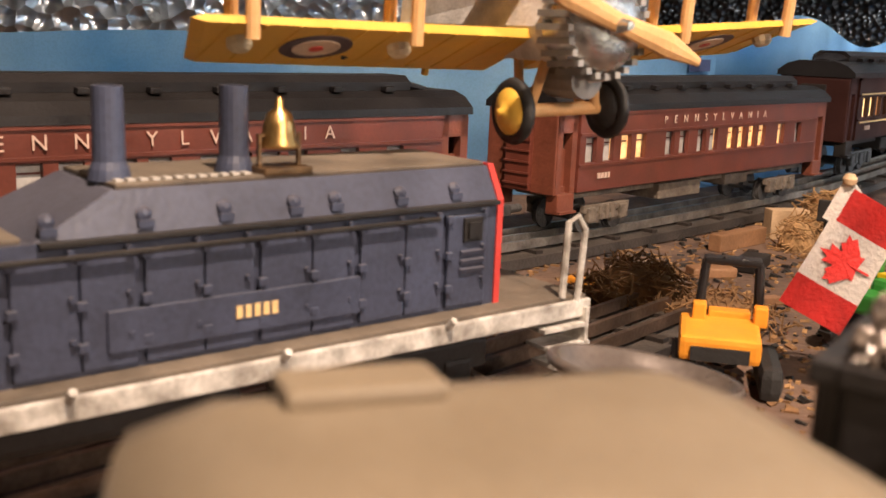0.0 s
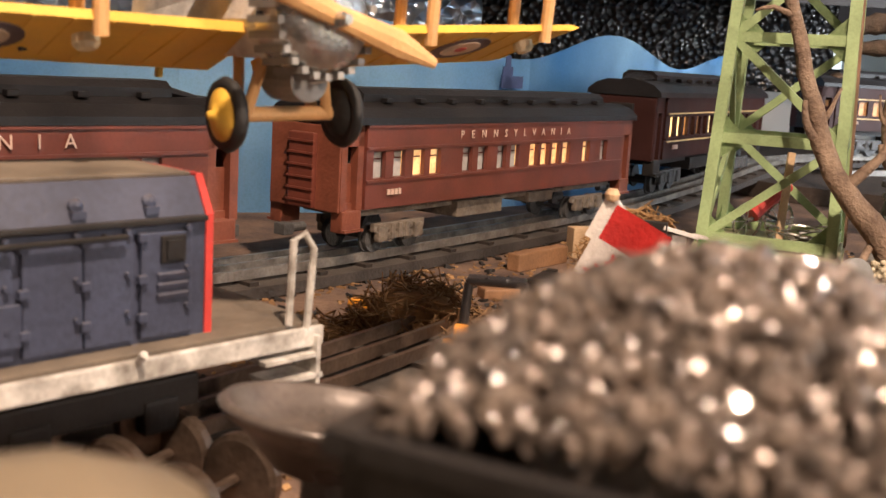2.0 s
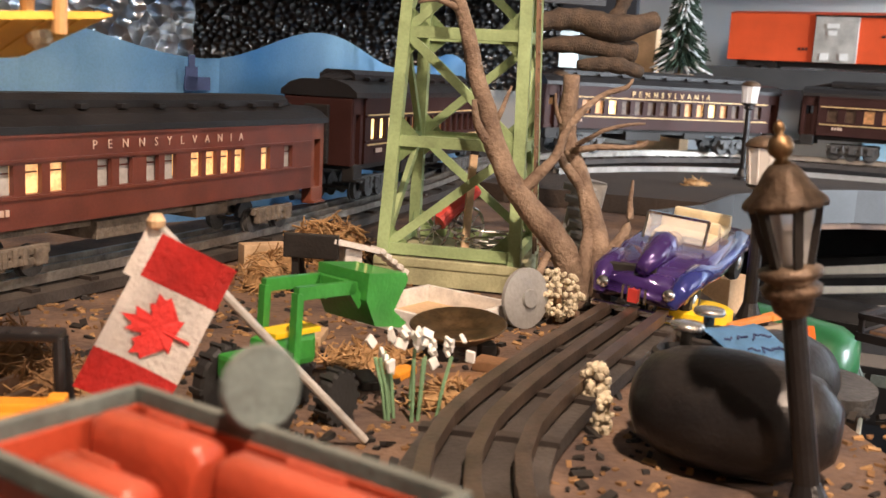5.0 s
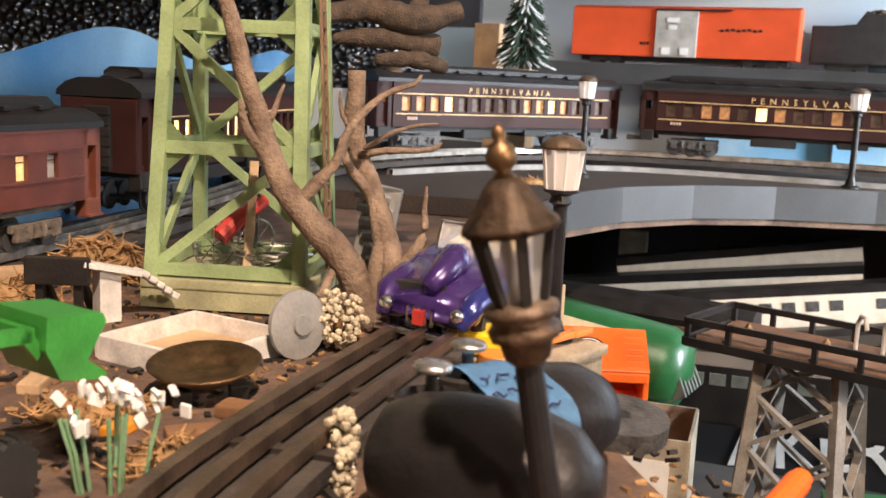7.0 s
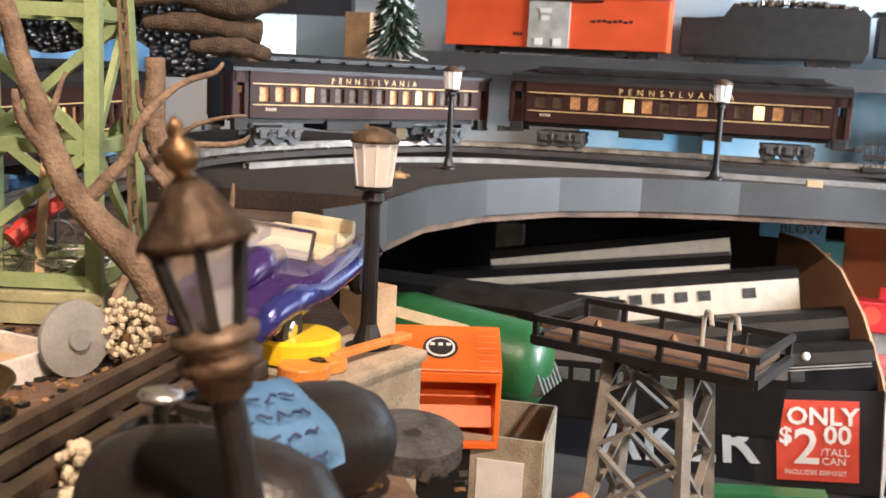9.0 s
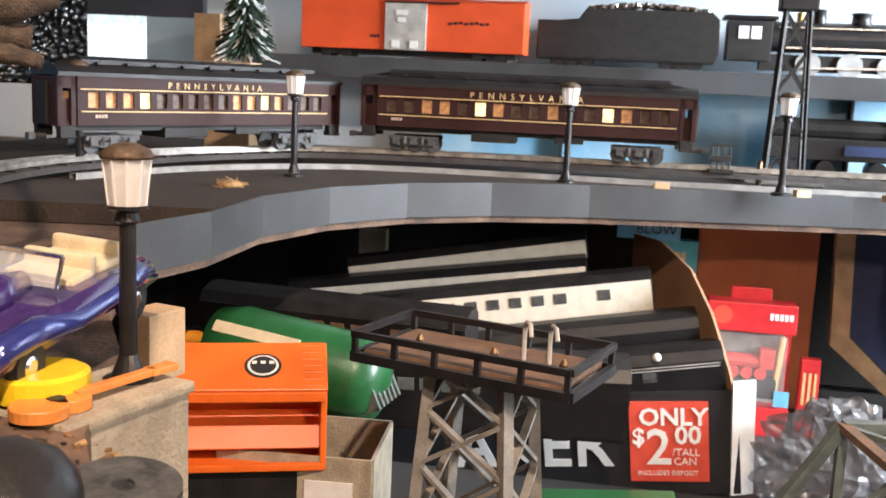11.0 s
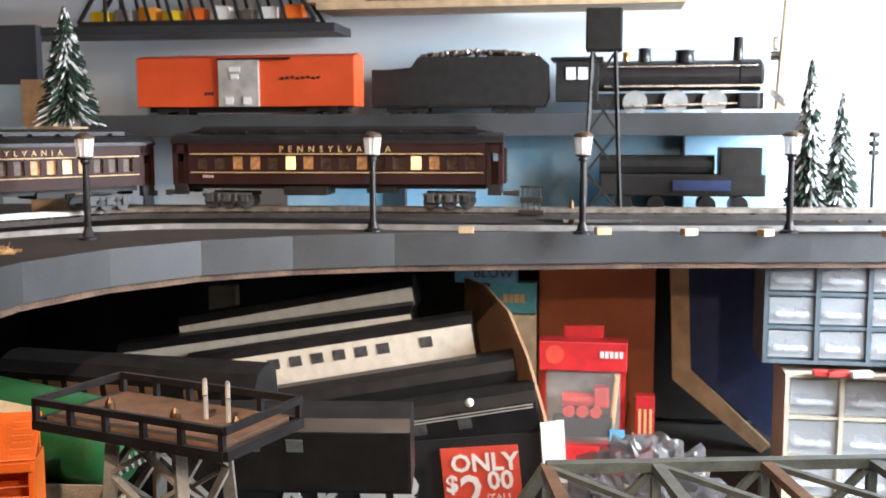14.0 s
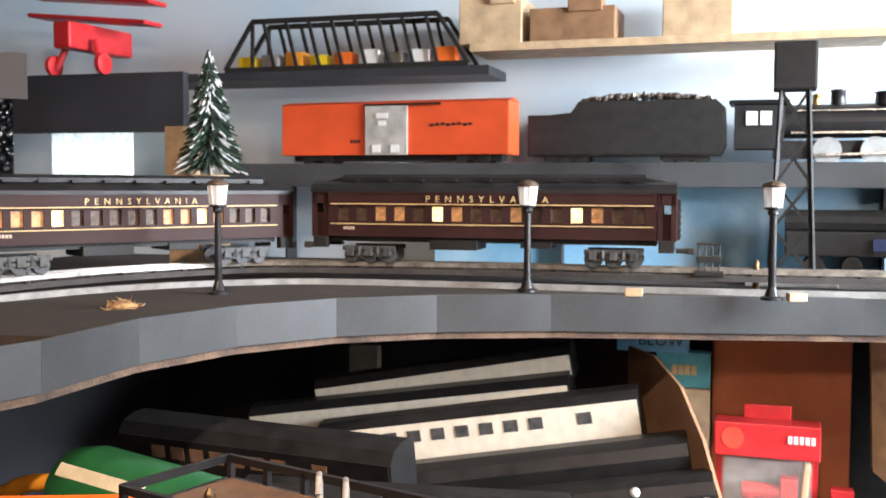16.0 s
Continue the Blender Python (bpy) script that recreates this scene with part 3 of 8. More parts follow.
track([(0.335, 0.40, 0.016), (0.37, 0.513, 0.016), (0.51, 0.685, 0.016)], "dark siding track that ends at a buffer stop", "roadbedd", "raild", gap=0.055, bedw=0.05, railw=0.0055)
# pale outer rail line on the deck
bm = bm_new()
ribbon(bm, smooth_path([(0.74, 1.40, 0.03), (0.90, 1.475, 0.03), (1.06, 1.49, 0.03), (1.20, 1.43, 0.03), (1.50, 1.165, 0.03), (1.75, 0.965, 0.03), (2.2, 0.62, 0.03)], 0.02), 0, 0.010, -0.010, -0.003)
single("track_edge", bm, "roadbed", "pale grey track edging along the deck", "track edge", kind="structure")

# ---- passenger trains ----


def passenger_car(L, left, right, z, side, label, dark, lit, text, stripes, six, tsize=0.007, heat=()):
    """A heavyweight coach between two plan points of its near side's foot; side is +1 where its near side faces the right of left->right."""
    h, n = line(left, right)
    W, B, E, R = 0.060, 0.030, 0.080, 0.101
    up = 1.13 if six else 1.0
    L = L / up
    k = L / 0.38
    body = "tuscan_dark" if dark else "tuscan"
    c = thing("passenger_car", pose((left[0] + right[0]) / 2, (left[1] + right[1]) / 2, z, 0, 0, h) @ pose(0, W / 2 * side, 0) @ Matrix.Scale(up, 4), label, "passenger car", "passenger train")
    wz0, wz1 = 0.048, 0.064
    half = L / 2 - 0.024
    # window bays
    if stripes:
        slots = [(-half + 0.018 + i * (2 * half - 0.036) / 15, 0.0125) for i in range(16)]
    else:
        u = 2 * half / 0.332
        slots = [(x * u, 0.0115 * u) for x in (-0.154, -0.135, -0.1155, -0.098, -0.062, -0.044, -0.020, -0.003, 0.023, 0.039, 0.055, 0.071, 0.103, 0.133)]
    bm = bm_new()
    box(bm, (0, 0, (B + wz0) / 2), (2 * half, W, wz0 - B))
    box(bm, (0, 0, (wz1 + E) / 2), (2 * half, W, E - wz1))
    xs = [-half] + [v for x, w in slots for v in (x - w / 2, x + w / 2)] + [half]
    for a, b in zip(xs[::2], xs[1::2]):
        for y in (-W / 2 + 0.0015, W / 2 - 0.0015):
            box(bm, ((a + b) / 2, y, (wz0 + wz1) / 2), (b - a, 0.003, wz1 - wz0))
    for zz in (wz0 - 0.0015, wz1 + 0.002, E - 0.001):
        box(bm, (0, 0, zz), (2 * half, W + 0.0022, 0.0016))
    part("body", bm, body, c)
    for i, (x, w) in enumerate(slots):
        bm = bm_new()
        box(bm, (x, 0, (wz0 + wz1) / 2), (w + 0.002, W - 0.009, wz1 - wz0))
        part("pane", bm, "lithot" if i in heat else ("litdim" if stripes else "lit") if i in lit else ("dimwin" if stripes else "frost"), c)
        if not stripes:
            bm = bm_new()
            box(bm, (x, 0, wz1 - 0.0045), (w, W - 0.0075, 0.0008))
            part("sash", bm, body, c)
    # roof with clerestory, rounded at the ends
    bm = bm_new()
    prof = [(-W / 2 - 0.0015, E), (W / 2 + 0.0015, E), (W / 2 + 0.001, E + 0.004), (W / 2 - 0.006, E + 0.0095), (W / 2 - 0.0155, E + 0.0125), (-W / 2 + 0.0155, E + 0.0125), (-W / 2 + 0.006, E + 0.0095), (-W / 2 - 0.001, E + 0.004)]
    prism(bm, prof, -half - 0.021, half + 0.021)
    bmesh.ops.rotate(bm, verts=bm.verts[:], matrix=Matrix.Rotation(radians(-90), 3, "Z"))
    part("roof", bm, "roof", c)
    bm = bm_new()
    cl = [(-0.0150, E + 0.0125), (0.0150, E + 0.0125), (0.0150, E + 0.017), (0.010, E + 0.0205), (-0.010, E + 0.0205), (-0.0150, E + 0.017)]
    prism(bm, cl, -half + 0.012, half - 0.012)
    bmesh.ops.rotate(bm, verts=bm.verts[:], matrix=Matrix.Rotation(radians(-90), 3, "Z"))
    for s in (-1, 1):
        for y0, zz in ((0.013, E + 0.0165),):
            bmesh.ops.create_cone(bm, cap_ends=True, segments=10, radius1=0.0145, radius2=0.007, depth=0.026, matrix=pose(s * (half - 0.004), 0, E + 0.0135, 0, s * 98, 0) @ Matrix.Diagonal((0.32, 1, 1, 1)))
    part("clerestory", bm, "roof", c)
    for i in range(9):
        bm = bm_new()
        x = -half + 0.03 + i * (2 * half - 0.06) / 8
        box(bm, (x, 0.0185, E + 0.0135), (0.006, 0.005, 0.003), bev=0.0006)
        part("vent", bm, "roof", c)
        bm = bm_new()
        box(bm, (x, -0.0185, E + 0.0135), (0.006, 0.005, 0.003), bev=0.0006)
        part("vent", bm, "roof", c)
    # vestibules with a door well, steps
    for s in (-1, 1):
        bm = bm_new()
        x = s * (half + 0.0105)
        box(bm, (s * (half + 0.019), 0, (B + E) / 2 - 0.001), (0.004, W - 0.004, E - B), bev=0.0008)
        for y in (-1, 1):
            box(bm, (x, y * (W / 2 - 0.004), E - 0.006), (0.019, 0.005, 0.013))
            box(bm, (s * (half + 0.0035), y * (W / 2 - 0.0045), (B + E) / 2), (0.005, 0.006, E - B))
            box(bm, (s * (half + 0.0175), y * (W / 2 - 0.0045), (B + E) / 2), (0.005, 0.006, E - B))
            box(bm, (x, y * (W / 2 - 0.0075), 0.044), (0.014, 0.002, 0.026))
        box(bm, (x, 0, B + 0.002), (0.020, W - 0.010, 0.004))
        part("vestibule", bm, "tuscan_shade" if not dark else "tuscan_dark", c)
        bm = bm_new()
        box(bm, (s * (half + 0.0225), 0, 0.052), (0.004, 0.020, 0.044), bev=0.001)
        for q in range(6):
            box(bm, (s * (half + 0.0248), 0, 0.034 + q * 0.007), (0.0012, 0.021, 0.0012))
        part("diaphragm", bm, "blackmatt" if dark else "tuscan", c)
        for y in (-1, 1):
            bm = bm_new()
            box(bm, (x, y * (W / 2 - 0.005), 0.0235), (0.0165, 0.0095, 0.013), (0, 0, 0), 0.001)
            box(bm, (x, y * (W / 2 - 0.001), 0.0185), (0.0165, 0.006, 0.0015))
            part("step", bm, "tuscan_shade" if not dark else "blackmatt", c)
        bm = bm_new()
        rod(bm, (s * (half + 0.020), 0, 0.018), (s * (half + 0.038), 0, 0.018), 0.0028)
        box(bm, (s * (half + 0.036), 0, 0.018), (0.008, 0.009, 0.007), bev=0.001)
        part("coupler", bm, "truckd", c)
    # underframe and trucks
    bm = bm_new()
    box(bm, (0, 0, 0.027), (2 * half, 0.040, 0.006))
    box(bm, (-0.035 * k, 0, 0.0215), (0.055, 0.050, 0.011), bev=0.001)
    box(bm, (0.05 * k, 0, 0.023), (0.035, 0.046, 0.008), bev=0.001)
    part("underframe", bm, "blackmatt" if dark else "truck", c)
    for s in (-1, 1):
        x = s * (half - 0.042 * k)
        wb = 0.022 if six else 0.0175
        tr = bm_new()
        for y in (-1, 1):
            yy = y * 0.0225
            box(tr, (x, yy, 0.0165), (0.062 if six else 0.050, 0.004, 0.0055), bev=0.0008)
            box(tr, (x, yy, 0.0105), (0.030, 0.0045, 0.004), bev=0.0008)
            for d in ((-wb, 0, wb) if six else (-wb, wb)):
                box(tr, (x + d, yy * 1.06, 0.0125), (0.009, 0.005, 0.010), bev=0.0012)
            for d in ((-wb / 2, wb / 2) if six else (-0.007, 0, 0.007)):
                rod(tr, (x + d, yy * 1.05, 0.009), (x + d, yy * 1.05, 0.018), 0.0026, seg=8)
            bar(tr, (x - wb, yy, 0.009), (x - 0.006, yy, 0.0075), 0.0025, 0.0025)
            bar(tr, (x + wb, yy, 0.009), (x + 0.006, yy, 0.0075), 0.0025, 0.0025)
        to = part("truck", tr, "truckd" if dark else "truck", c)
        for d in ((-wb, 0, wb) if six else (-wb, wb)):
            bm = bm_new()
            for y in (-1, 1):
                rod(bm, (x + d, y * 0.0145, 0.0085), (x + d, y * 0.0185, 0.0085), 0.0085, seg=18)
                rod(bm, (x + d, y * 0.0135, 0.0085), (x + d, y * 0.0150, 0.0085), 0.0098, seg=18)
            rod(bm, (x + d, -0.019, 0.0085), (x + d, 0.019, 0.0085), 0.0014, seg=6)
            part("wheelset", bm, "truckd", to)
    # lettering and lines
    y = -side * (W / 2 + 0.0013)
    face = pose(0, y, 0, 90, 0, 0 if side > 0 else 180)
    if text:
        words("lettering", text, tsize, "gold" if stripes else "pale", c, pose(0.0, y, 0.0725, 90, 0, 0 if side > 0 else 180), space=3.2 if not stripes else 2.1)
    bm = bm_new()
    for q in range(4):
        box(bm, (-half + 0.020 + q * 0.0035, y, 0.0395), (0.0024, 0.0008, 0.0034))
    part("number_bars", bm, "pale", c)
    if stripes:
        for zz in (wz0 - 0.0036, wz1 + 0.0030):
            bm = bm_new()
            box(bm, (0, y, zz), (2 * half - 0.006, 0.0008, 0.0011))
            part("gold_line", bm, "gold", c)
    return c


S = 1
passenger_car(0.375, (-0.172, 0.399), (0.093, 0.663), 0.015, S, "tuscan red model passenger coach with black roof and spaced lettering", False, (), "PENNSYLVANIA", False, False, 0.0095)
passenger_car(0.375, (0.139, 0.696), (0.382, 0.989), 0.015, S, "brownish red model passenger coach with lit and frosted windows", False, (2, 3, 8, 9, 10, 11, 12), "PENNSYLVANIA", False, False, 0.0075)
passenger_car(0.40, (0.402, 1.022), (0.625, 1.355), 0.024, S, "dark tuscan model coach with warm lit windows", True, (3, 5, 8, 10), "", True, True, heat=(0, 1, 2, 7))
passenger_car(0.43, (0.733, 1.449), (1.150, 1.545), 0.043, S, "dark tuscan six-axle coach with gold lines and lit bulbs", True, (0, 1, 2, 9, 10, 12), "PENNSYLVANIA", True, True, 0.0095, heat=(3, 11))
passenger_car(0.47, (1.158, 1.504), (1.510, 1.196), 0.046, S, "dark tuscan six-axle observation coach with gold lines", True, (2, 3, 6, 9, 13), "PENNSYLVANIA", True, True, 0.0105, heat=(5, 12))
# observation platform beyond the last coach
ob = thing("platform_railing", pose(1.548, 1.185, 0.046, 0, 0, -41), "small black observation platform railing beside the coach", "railing")
bm = bm_new()
for x in (-0.012, -0.004, 0.004, 0.012):
    rod(bm, (x, 0, -0.006), (x, 0, 0.030), 0.0012, seg=6)
box(bm, (0, 0, 0.030), (0.030, 0.004, 0.003))
box(bm, (0, 0, 0.012), (0.030, 0.006, 0.008), bev=0.001)
part("railing", bm, "blackmatt", ob)
bm = bm_new()
box(bm, (0, 0, -0.005), (0.034, 0.030, 0.006), bev=0.001)
part("base", bm, "blackmatt", ob)

# ---- blue switcher ----


def switcher():
    h, n = line((0.0, 0.306), (0.117, 0.42))
    c = thing("locomotive", pose(0.117, 0.42, 0.013, 0, 0, h), "worn blue-grey model switcher locomotive with doors and stacks", "locomotive")
    L, W = 0.27, 0.052
    b0, b1, b2 = 0.037, 0.0725, 0.0835
    low = -0.132
    bm = bm_new()
    prism(bm, [(0, b0), (W, b0), (W, b1), (0, b1)], -L, -0.0025)
    # the raised shoulder ends in a slope before the lower part of the hood
    lo_ = [(0, b1), (0.006, b2), (W - 0.006, b2), (W, b1)]
    va = [bm.verts.new((x, -0.0025, z)) for x, z in lo_]
    vb = [bm.verts.new((x, low - (0.022 if z == b1 else 0.0), z)) for x, z in lo_]
    for k in range(3):
        bm.faces.new((va[k], va[k + 1], vb[k + 1], vb[k]))
    bm.faces.new(va)
    bm.faces.new(vb[::-1])
    bmesh.ops.rotate(bm, verts=bm.verts[:], matrix=Matrix.Rotation(radians(-90), 3, "Z"))
    bmesh.ops.scale(bm, verts=bm.verts[:], vec=(1, -1, 1))
    part("hood", bm, "dblue", c)
    bm = bm_new()
    box(bm, (low / 2 - 0.012, -0.0012, b1 - 0.0004), (-low + 0.018, 0.0030, 0.0016), bev=0.0004)
    part("ledge", bm, "blackmatt", c, "dark ledge under the shoulder")
    bm = bm_new()
    prism(bm, [(-0.0006, b0), (W + 0.0006, b0), (W + 0.0006, b1 + 0.0004), (W - 0.0056, b2 + 0.0006), (0.0056, b2 + 0.0006), (-0.0006, b1 + 0.0004)], -0.0025, 0.0)
    bmesh.ops.rotate(bm, verts=bm.verts[:], matrix=Matrix.Rotation(radians(-90), 3, "Z"))
    bmesh.ops.scale(bm, verts=bm.verts[:], vec=(1, -1, 1))
    part("end_stripe", bm, "red", c, "red painted end edge")
    bm = bm_new()
    box(bm, (low / 2 - 0.001, W / 2, b2 + 0.0006), (-low - 0.005, W - 0.013, 0.0014), bev=0.0005)
    part("roof_plate", bm, "dtop", c, "dusty brown top plate")
    bm = bm_new()
    box(bm, ((low - 0.022 - L) / 2, W / 2, b1 + 0.0006), (L + low - 0.026, W - 0.004, 0.0014), bev=0.0005)
    part("roof_plate", bm, "dtop", c)
    # doors with hinges
    xs = [-0.016, -0.034, -0.050, -0.068, -0.084, -0.102, -0.118, -0.136, -0.152, -0.170, -0.188, -0.206]
    for i, x in enumerate(xs):
        bm = bm_new()
        w = 0.0145 if i % 2 else 0.0165
        box(bm, (x, -0.0008, (b0 + b1) / 2 - 0.001), (w, 0.0016, 0.0305), bev=0.0005)
        d = part("door", bm, "dblue", c)
        bm = bm_new()
        for zz in (0.045, 0.056, 0.068):
            box(bm, (x - w / 2, -0.0022, zz), (0.0028, 0.0018, 0.0026), bev=0.0004)
            rod(bm, (x + w / 2 - 0.002, -0.0016, zz + 0.002), (x + w / 2 - 0.002, -0.0032, zz + 0.002), 0.0009, seg=6)
        part("hinge", bm, "dblue", d)
    bm = bm_new()
    box(bm, (-0.0145, -0.0022, 0.064), (0.008, 0.0012, 0.008), bev=0.0004)
    box(bm, (-0.0145, -0.0031, 0.064), (0.0052, 0.001, 0.0052))
    part("hatch", bm, "blackmatt", c)
    for k, zz in enumerate((0.0565, 0.0535, 0.0505)):
        bm = bm_new()
        box(bm, (-0.0145, -0.0022, zz), (0.010, 0.0012, 0.0014), (20, 0, 0))
        part("louvre", bm, "dblue", c)
    bm = bm_new()
    box(bm, (-0.098, -0.0022, 0.048), (0.078, 0.0012, 0.0115), bev=0.0004)
    plate = part("number_plate", bm, "dblue", c)
    bm = bm_new()
    for q in range(5):
        box(bm, (-0.100 + q * 0.0028, -0.0030, 0.0485), (0.0019, 0.0006, 0.0036))
    part("number_bars", bm, "gold", plate)
    # lift rings along the shoulder, grab rail
    for x in (-0.02, -0.042, -0.066, -0.080, -0.102, -0.125, -0.150, -0.175, -0.2):
        bm = bm_new()
        lathe(bm, [(0.0008, -0.001), (0.0021, 0), (0.0021, 0.001), (0.0008, 0.002)], 12, pose(x, 0.0022, 0.0772, 62, 0, 0))
        box(bm, (x, 0.0012, 0.0750), (0.0042, 0.0030, 0.0022))
        part("lift_ring", bm, "dblue", c)
    bm = bm_new()
    rod(bm, (-0.235, -0.004, 0.0690), (-0.030, -0.004, 0.0690), 0.0008, seg=6)
    for x in (-0.23, -0.18, -0.13, -0.08, -0.035):
        rod(bm, (x, -0.004, 0.0690), (x, 0.001, 0.0690), 0.0007, seg=6)
    part("grab_rail", bm, "blackmatt", c)
    # stacks and bell
    for x in (-0.0905, -0.1275):
        bm = bm_new()
        lathe(bm, [(0.0058, b2 + 0.001), (0.0052, b2 + 0.004), (0.0044, b2 + 0.006), (0.0041, b2 + 0.026), (0.0034, b2 + 0.026), (0.0032, b2 + 0.02)], 18, pose(x, 0.018, 0))
        part("stack", bm, "dblue", c, smooth=False)
    bm = bm_new()
    lathe(bm, [(0.0056, 0.0035), (0.0055, 0.0045), (0.0046, 0.006), (0.0042, 0.0095), (0.0032, 0.0125), (0.0012, 0.014), (0.0011, 0.016), (0.0003, 0.017)], 20, pose(-0.079, 0.012, b2 + 0.0045) @ Matrix.Scale(1.1, 4))
    bell = part("bell", bm, "brass", c, "polished brass bell", smooth=True)
    bm = bm_new()
    for s in (-1, 1):
        bar(bm, (-0.079 + s * 0.0066, 0.012, b2), (-0.079 + s * 0.0066, 0.012, b2 + 0.0125), 0.0010, 0.0014)
    bar(bm, (-0.0856, 0.012, b2 + 0.012), (-0.0724, 0.012, b2 + 0.012), 0.0010, 0.0010)
    box(bm, (-0.079, 0.012, b2 + 0.0020), (0.016, 0.012, 0.0022), bev=0.0005)
    part("bell_yoke", bm, "agedbrass", bell)
    # vents on the top
    for i in range(12):
        bm = bm_new()
        box(bm, (-0.128 + i * 0.0034, 0.011, b2 + 0.0016), (0.0022, 0.003, 0.0008), bev=0.0003)
        part("top_louvre", bm, "lightgrey", c)
    # walkway, white edge, handrails, fuel tank, trucks
    bm = bm_new()
    box(bm, (-L / 2 + 0.018, W / 2, b0 - 0.003), (L + 0.036, W + 0.016, 0.006), bev=0.0008)
    part("walkway", bm, "dtop", c)
    bm = bm_new()
    box(bm, (-L / 2 + 0.018, -0.009, b0 - 0.0045), (L + 0.037, 0.0022, 0.0065), bev=0.0008)
    for x in (-0.03, -0.09, -0.15, -0.2):
        rod(bm, (x, -0.010, b0 - 0.002), (x, -0.013, b0 + 0.001), 0.0012, seg=8)
    part("white_edge", bm, "wornwhite", c, "worn white edge of the walkway")
    bm = bm_new()
    tube(bm, [(0.030, -0.009, b0 - 0.002), (0.031, -0.010, b0 + 0.024), (0.028, -0.009, b0 + 0.029), (0.0245, -0.008, b0 + 0.027), (0.0235, -0.008, b0)], 0.0013, 8)
    part("handrail", bm, "wornwhite", c, "white end handrail")
    bm = bm_new()
    tube(bm, [(0.030, W + 0.006, b0 - 0.002), (0.031, W + 0.006, b0 + 0.024), (0.0245, W + 0.006, b0 + 0.027), (0.0235, W + 0.006, b0)], 0.0013, 8)
    part("handrail", bm, "wornwhite", c)
    bm = bm_new()
    for q in range(3):
        box(bm, (0.022 + q * 0.003, -0.006, b0 - 0.010 - q * 0.007), (0.020, 0.012, 0.0014))
    box(bm, (0.033, -0.006, b0 - 0.014), (0.0016, 0.012, 0.020))
    part("step_ladder", bm, "wornwhite", c, "white stepped ladder")
    bm = bm_new()
    box(bm, (-L / 2, W / 2, 0.024), (0.08, 0.044, 0.016), bev=0.003)
    part("fuel_tank", bm, "blackmatt", c)
    for x in (-0.035, -0.225):
        bm = bm_new()
        for y in (0.004, W - 0.004):
            box(bm, (x, y, 0.019), (0.066, 0.004, 0.010), bev=0.001)
            for d in (-0.02, 0.02):
                box(bm, (x + d, y, 0.013), (0.012, 0.006, 0.011), bev=0.0015)
        tr = part("truck", bm, "blackmatt", c)
        for d in (-0.02, 0.02):
            bm = bm_new()
            for y in (W / 2 - 0.0175, W / 2 + 0.0175):
                rod(bm, (x + d, y - 0.002, 0.011), (x + d, y + 0.002, 0.011), 0.011, seg=20)
            rod(bm, (x + d, W / 2 - 0.018, 0.011), (x + d, W / 2 + 0.018, 0.011), 0.002, seg=8)
            part("wheelset", bm, "raild", tr)
    bm = bm_new()
    rod(bm, (0.03, W / 2, 0.02), (0.048, W / 2, 0.02), 0.003)
    box(bm, (0.047, W / 2, 0.02), (0.010, 0.010, 0.008), bev=0.001)
    part("coupler", bm, "truckd", c)
    return c


switcher()

# ---- biplane ----


def roundel(bm_list, parent, x, y, z, r):
    for rr, m_, dz in ((r, "roundel_dark", 0.0), (r * 0.66, "roundel_white", 0.0004), (r * 0.2, "red", 0.0008)):
        b = bm_new()
        rod(b, (x, y, z - dz), (x, y, z - dz - 0.0004), rr, seg=28)
        part("roundel_ring", b, m_, parent)


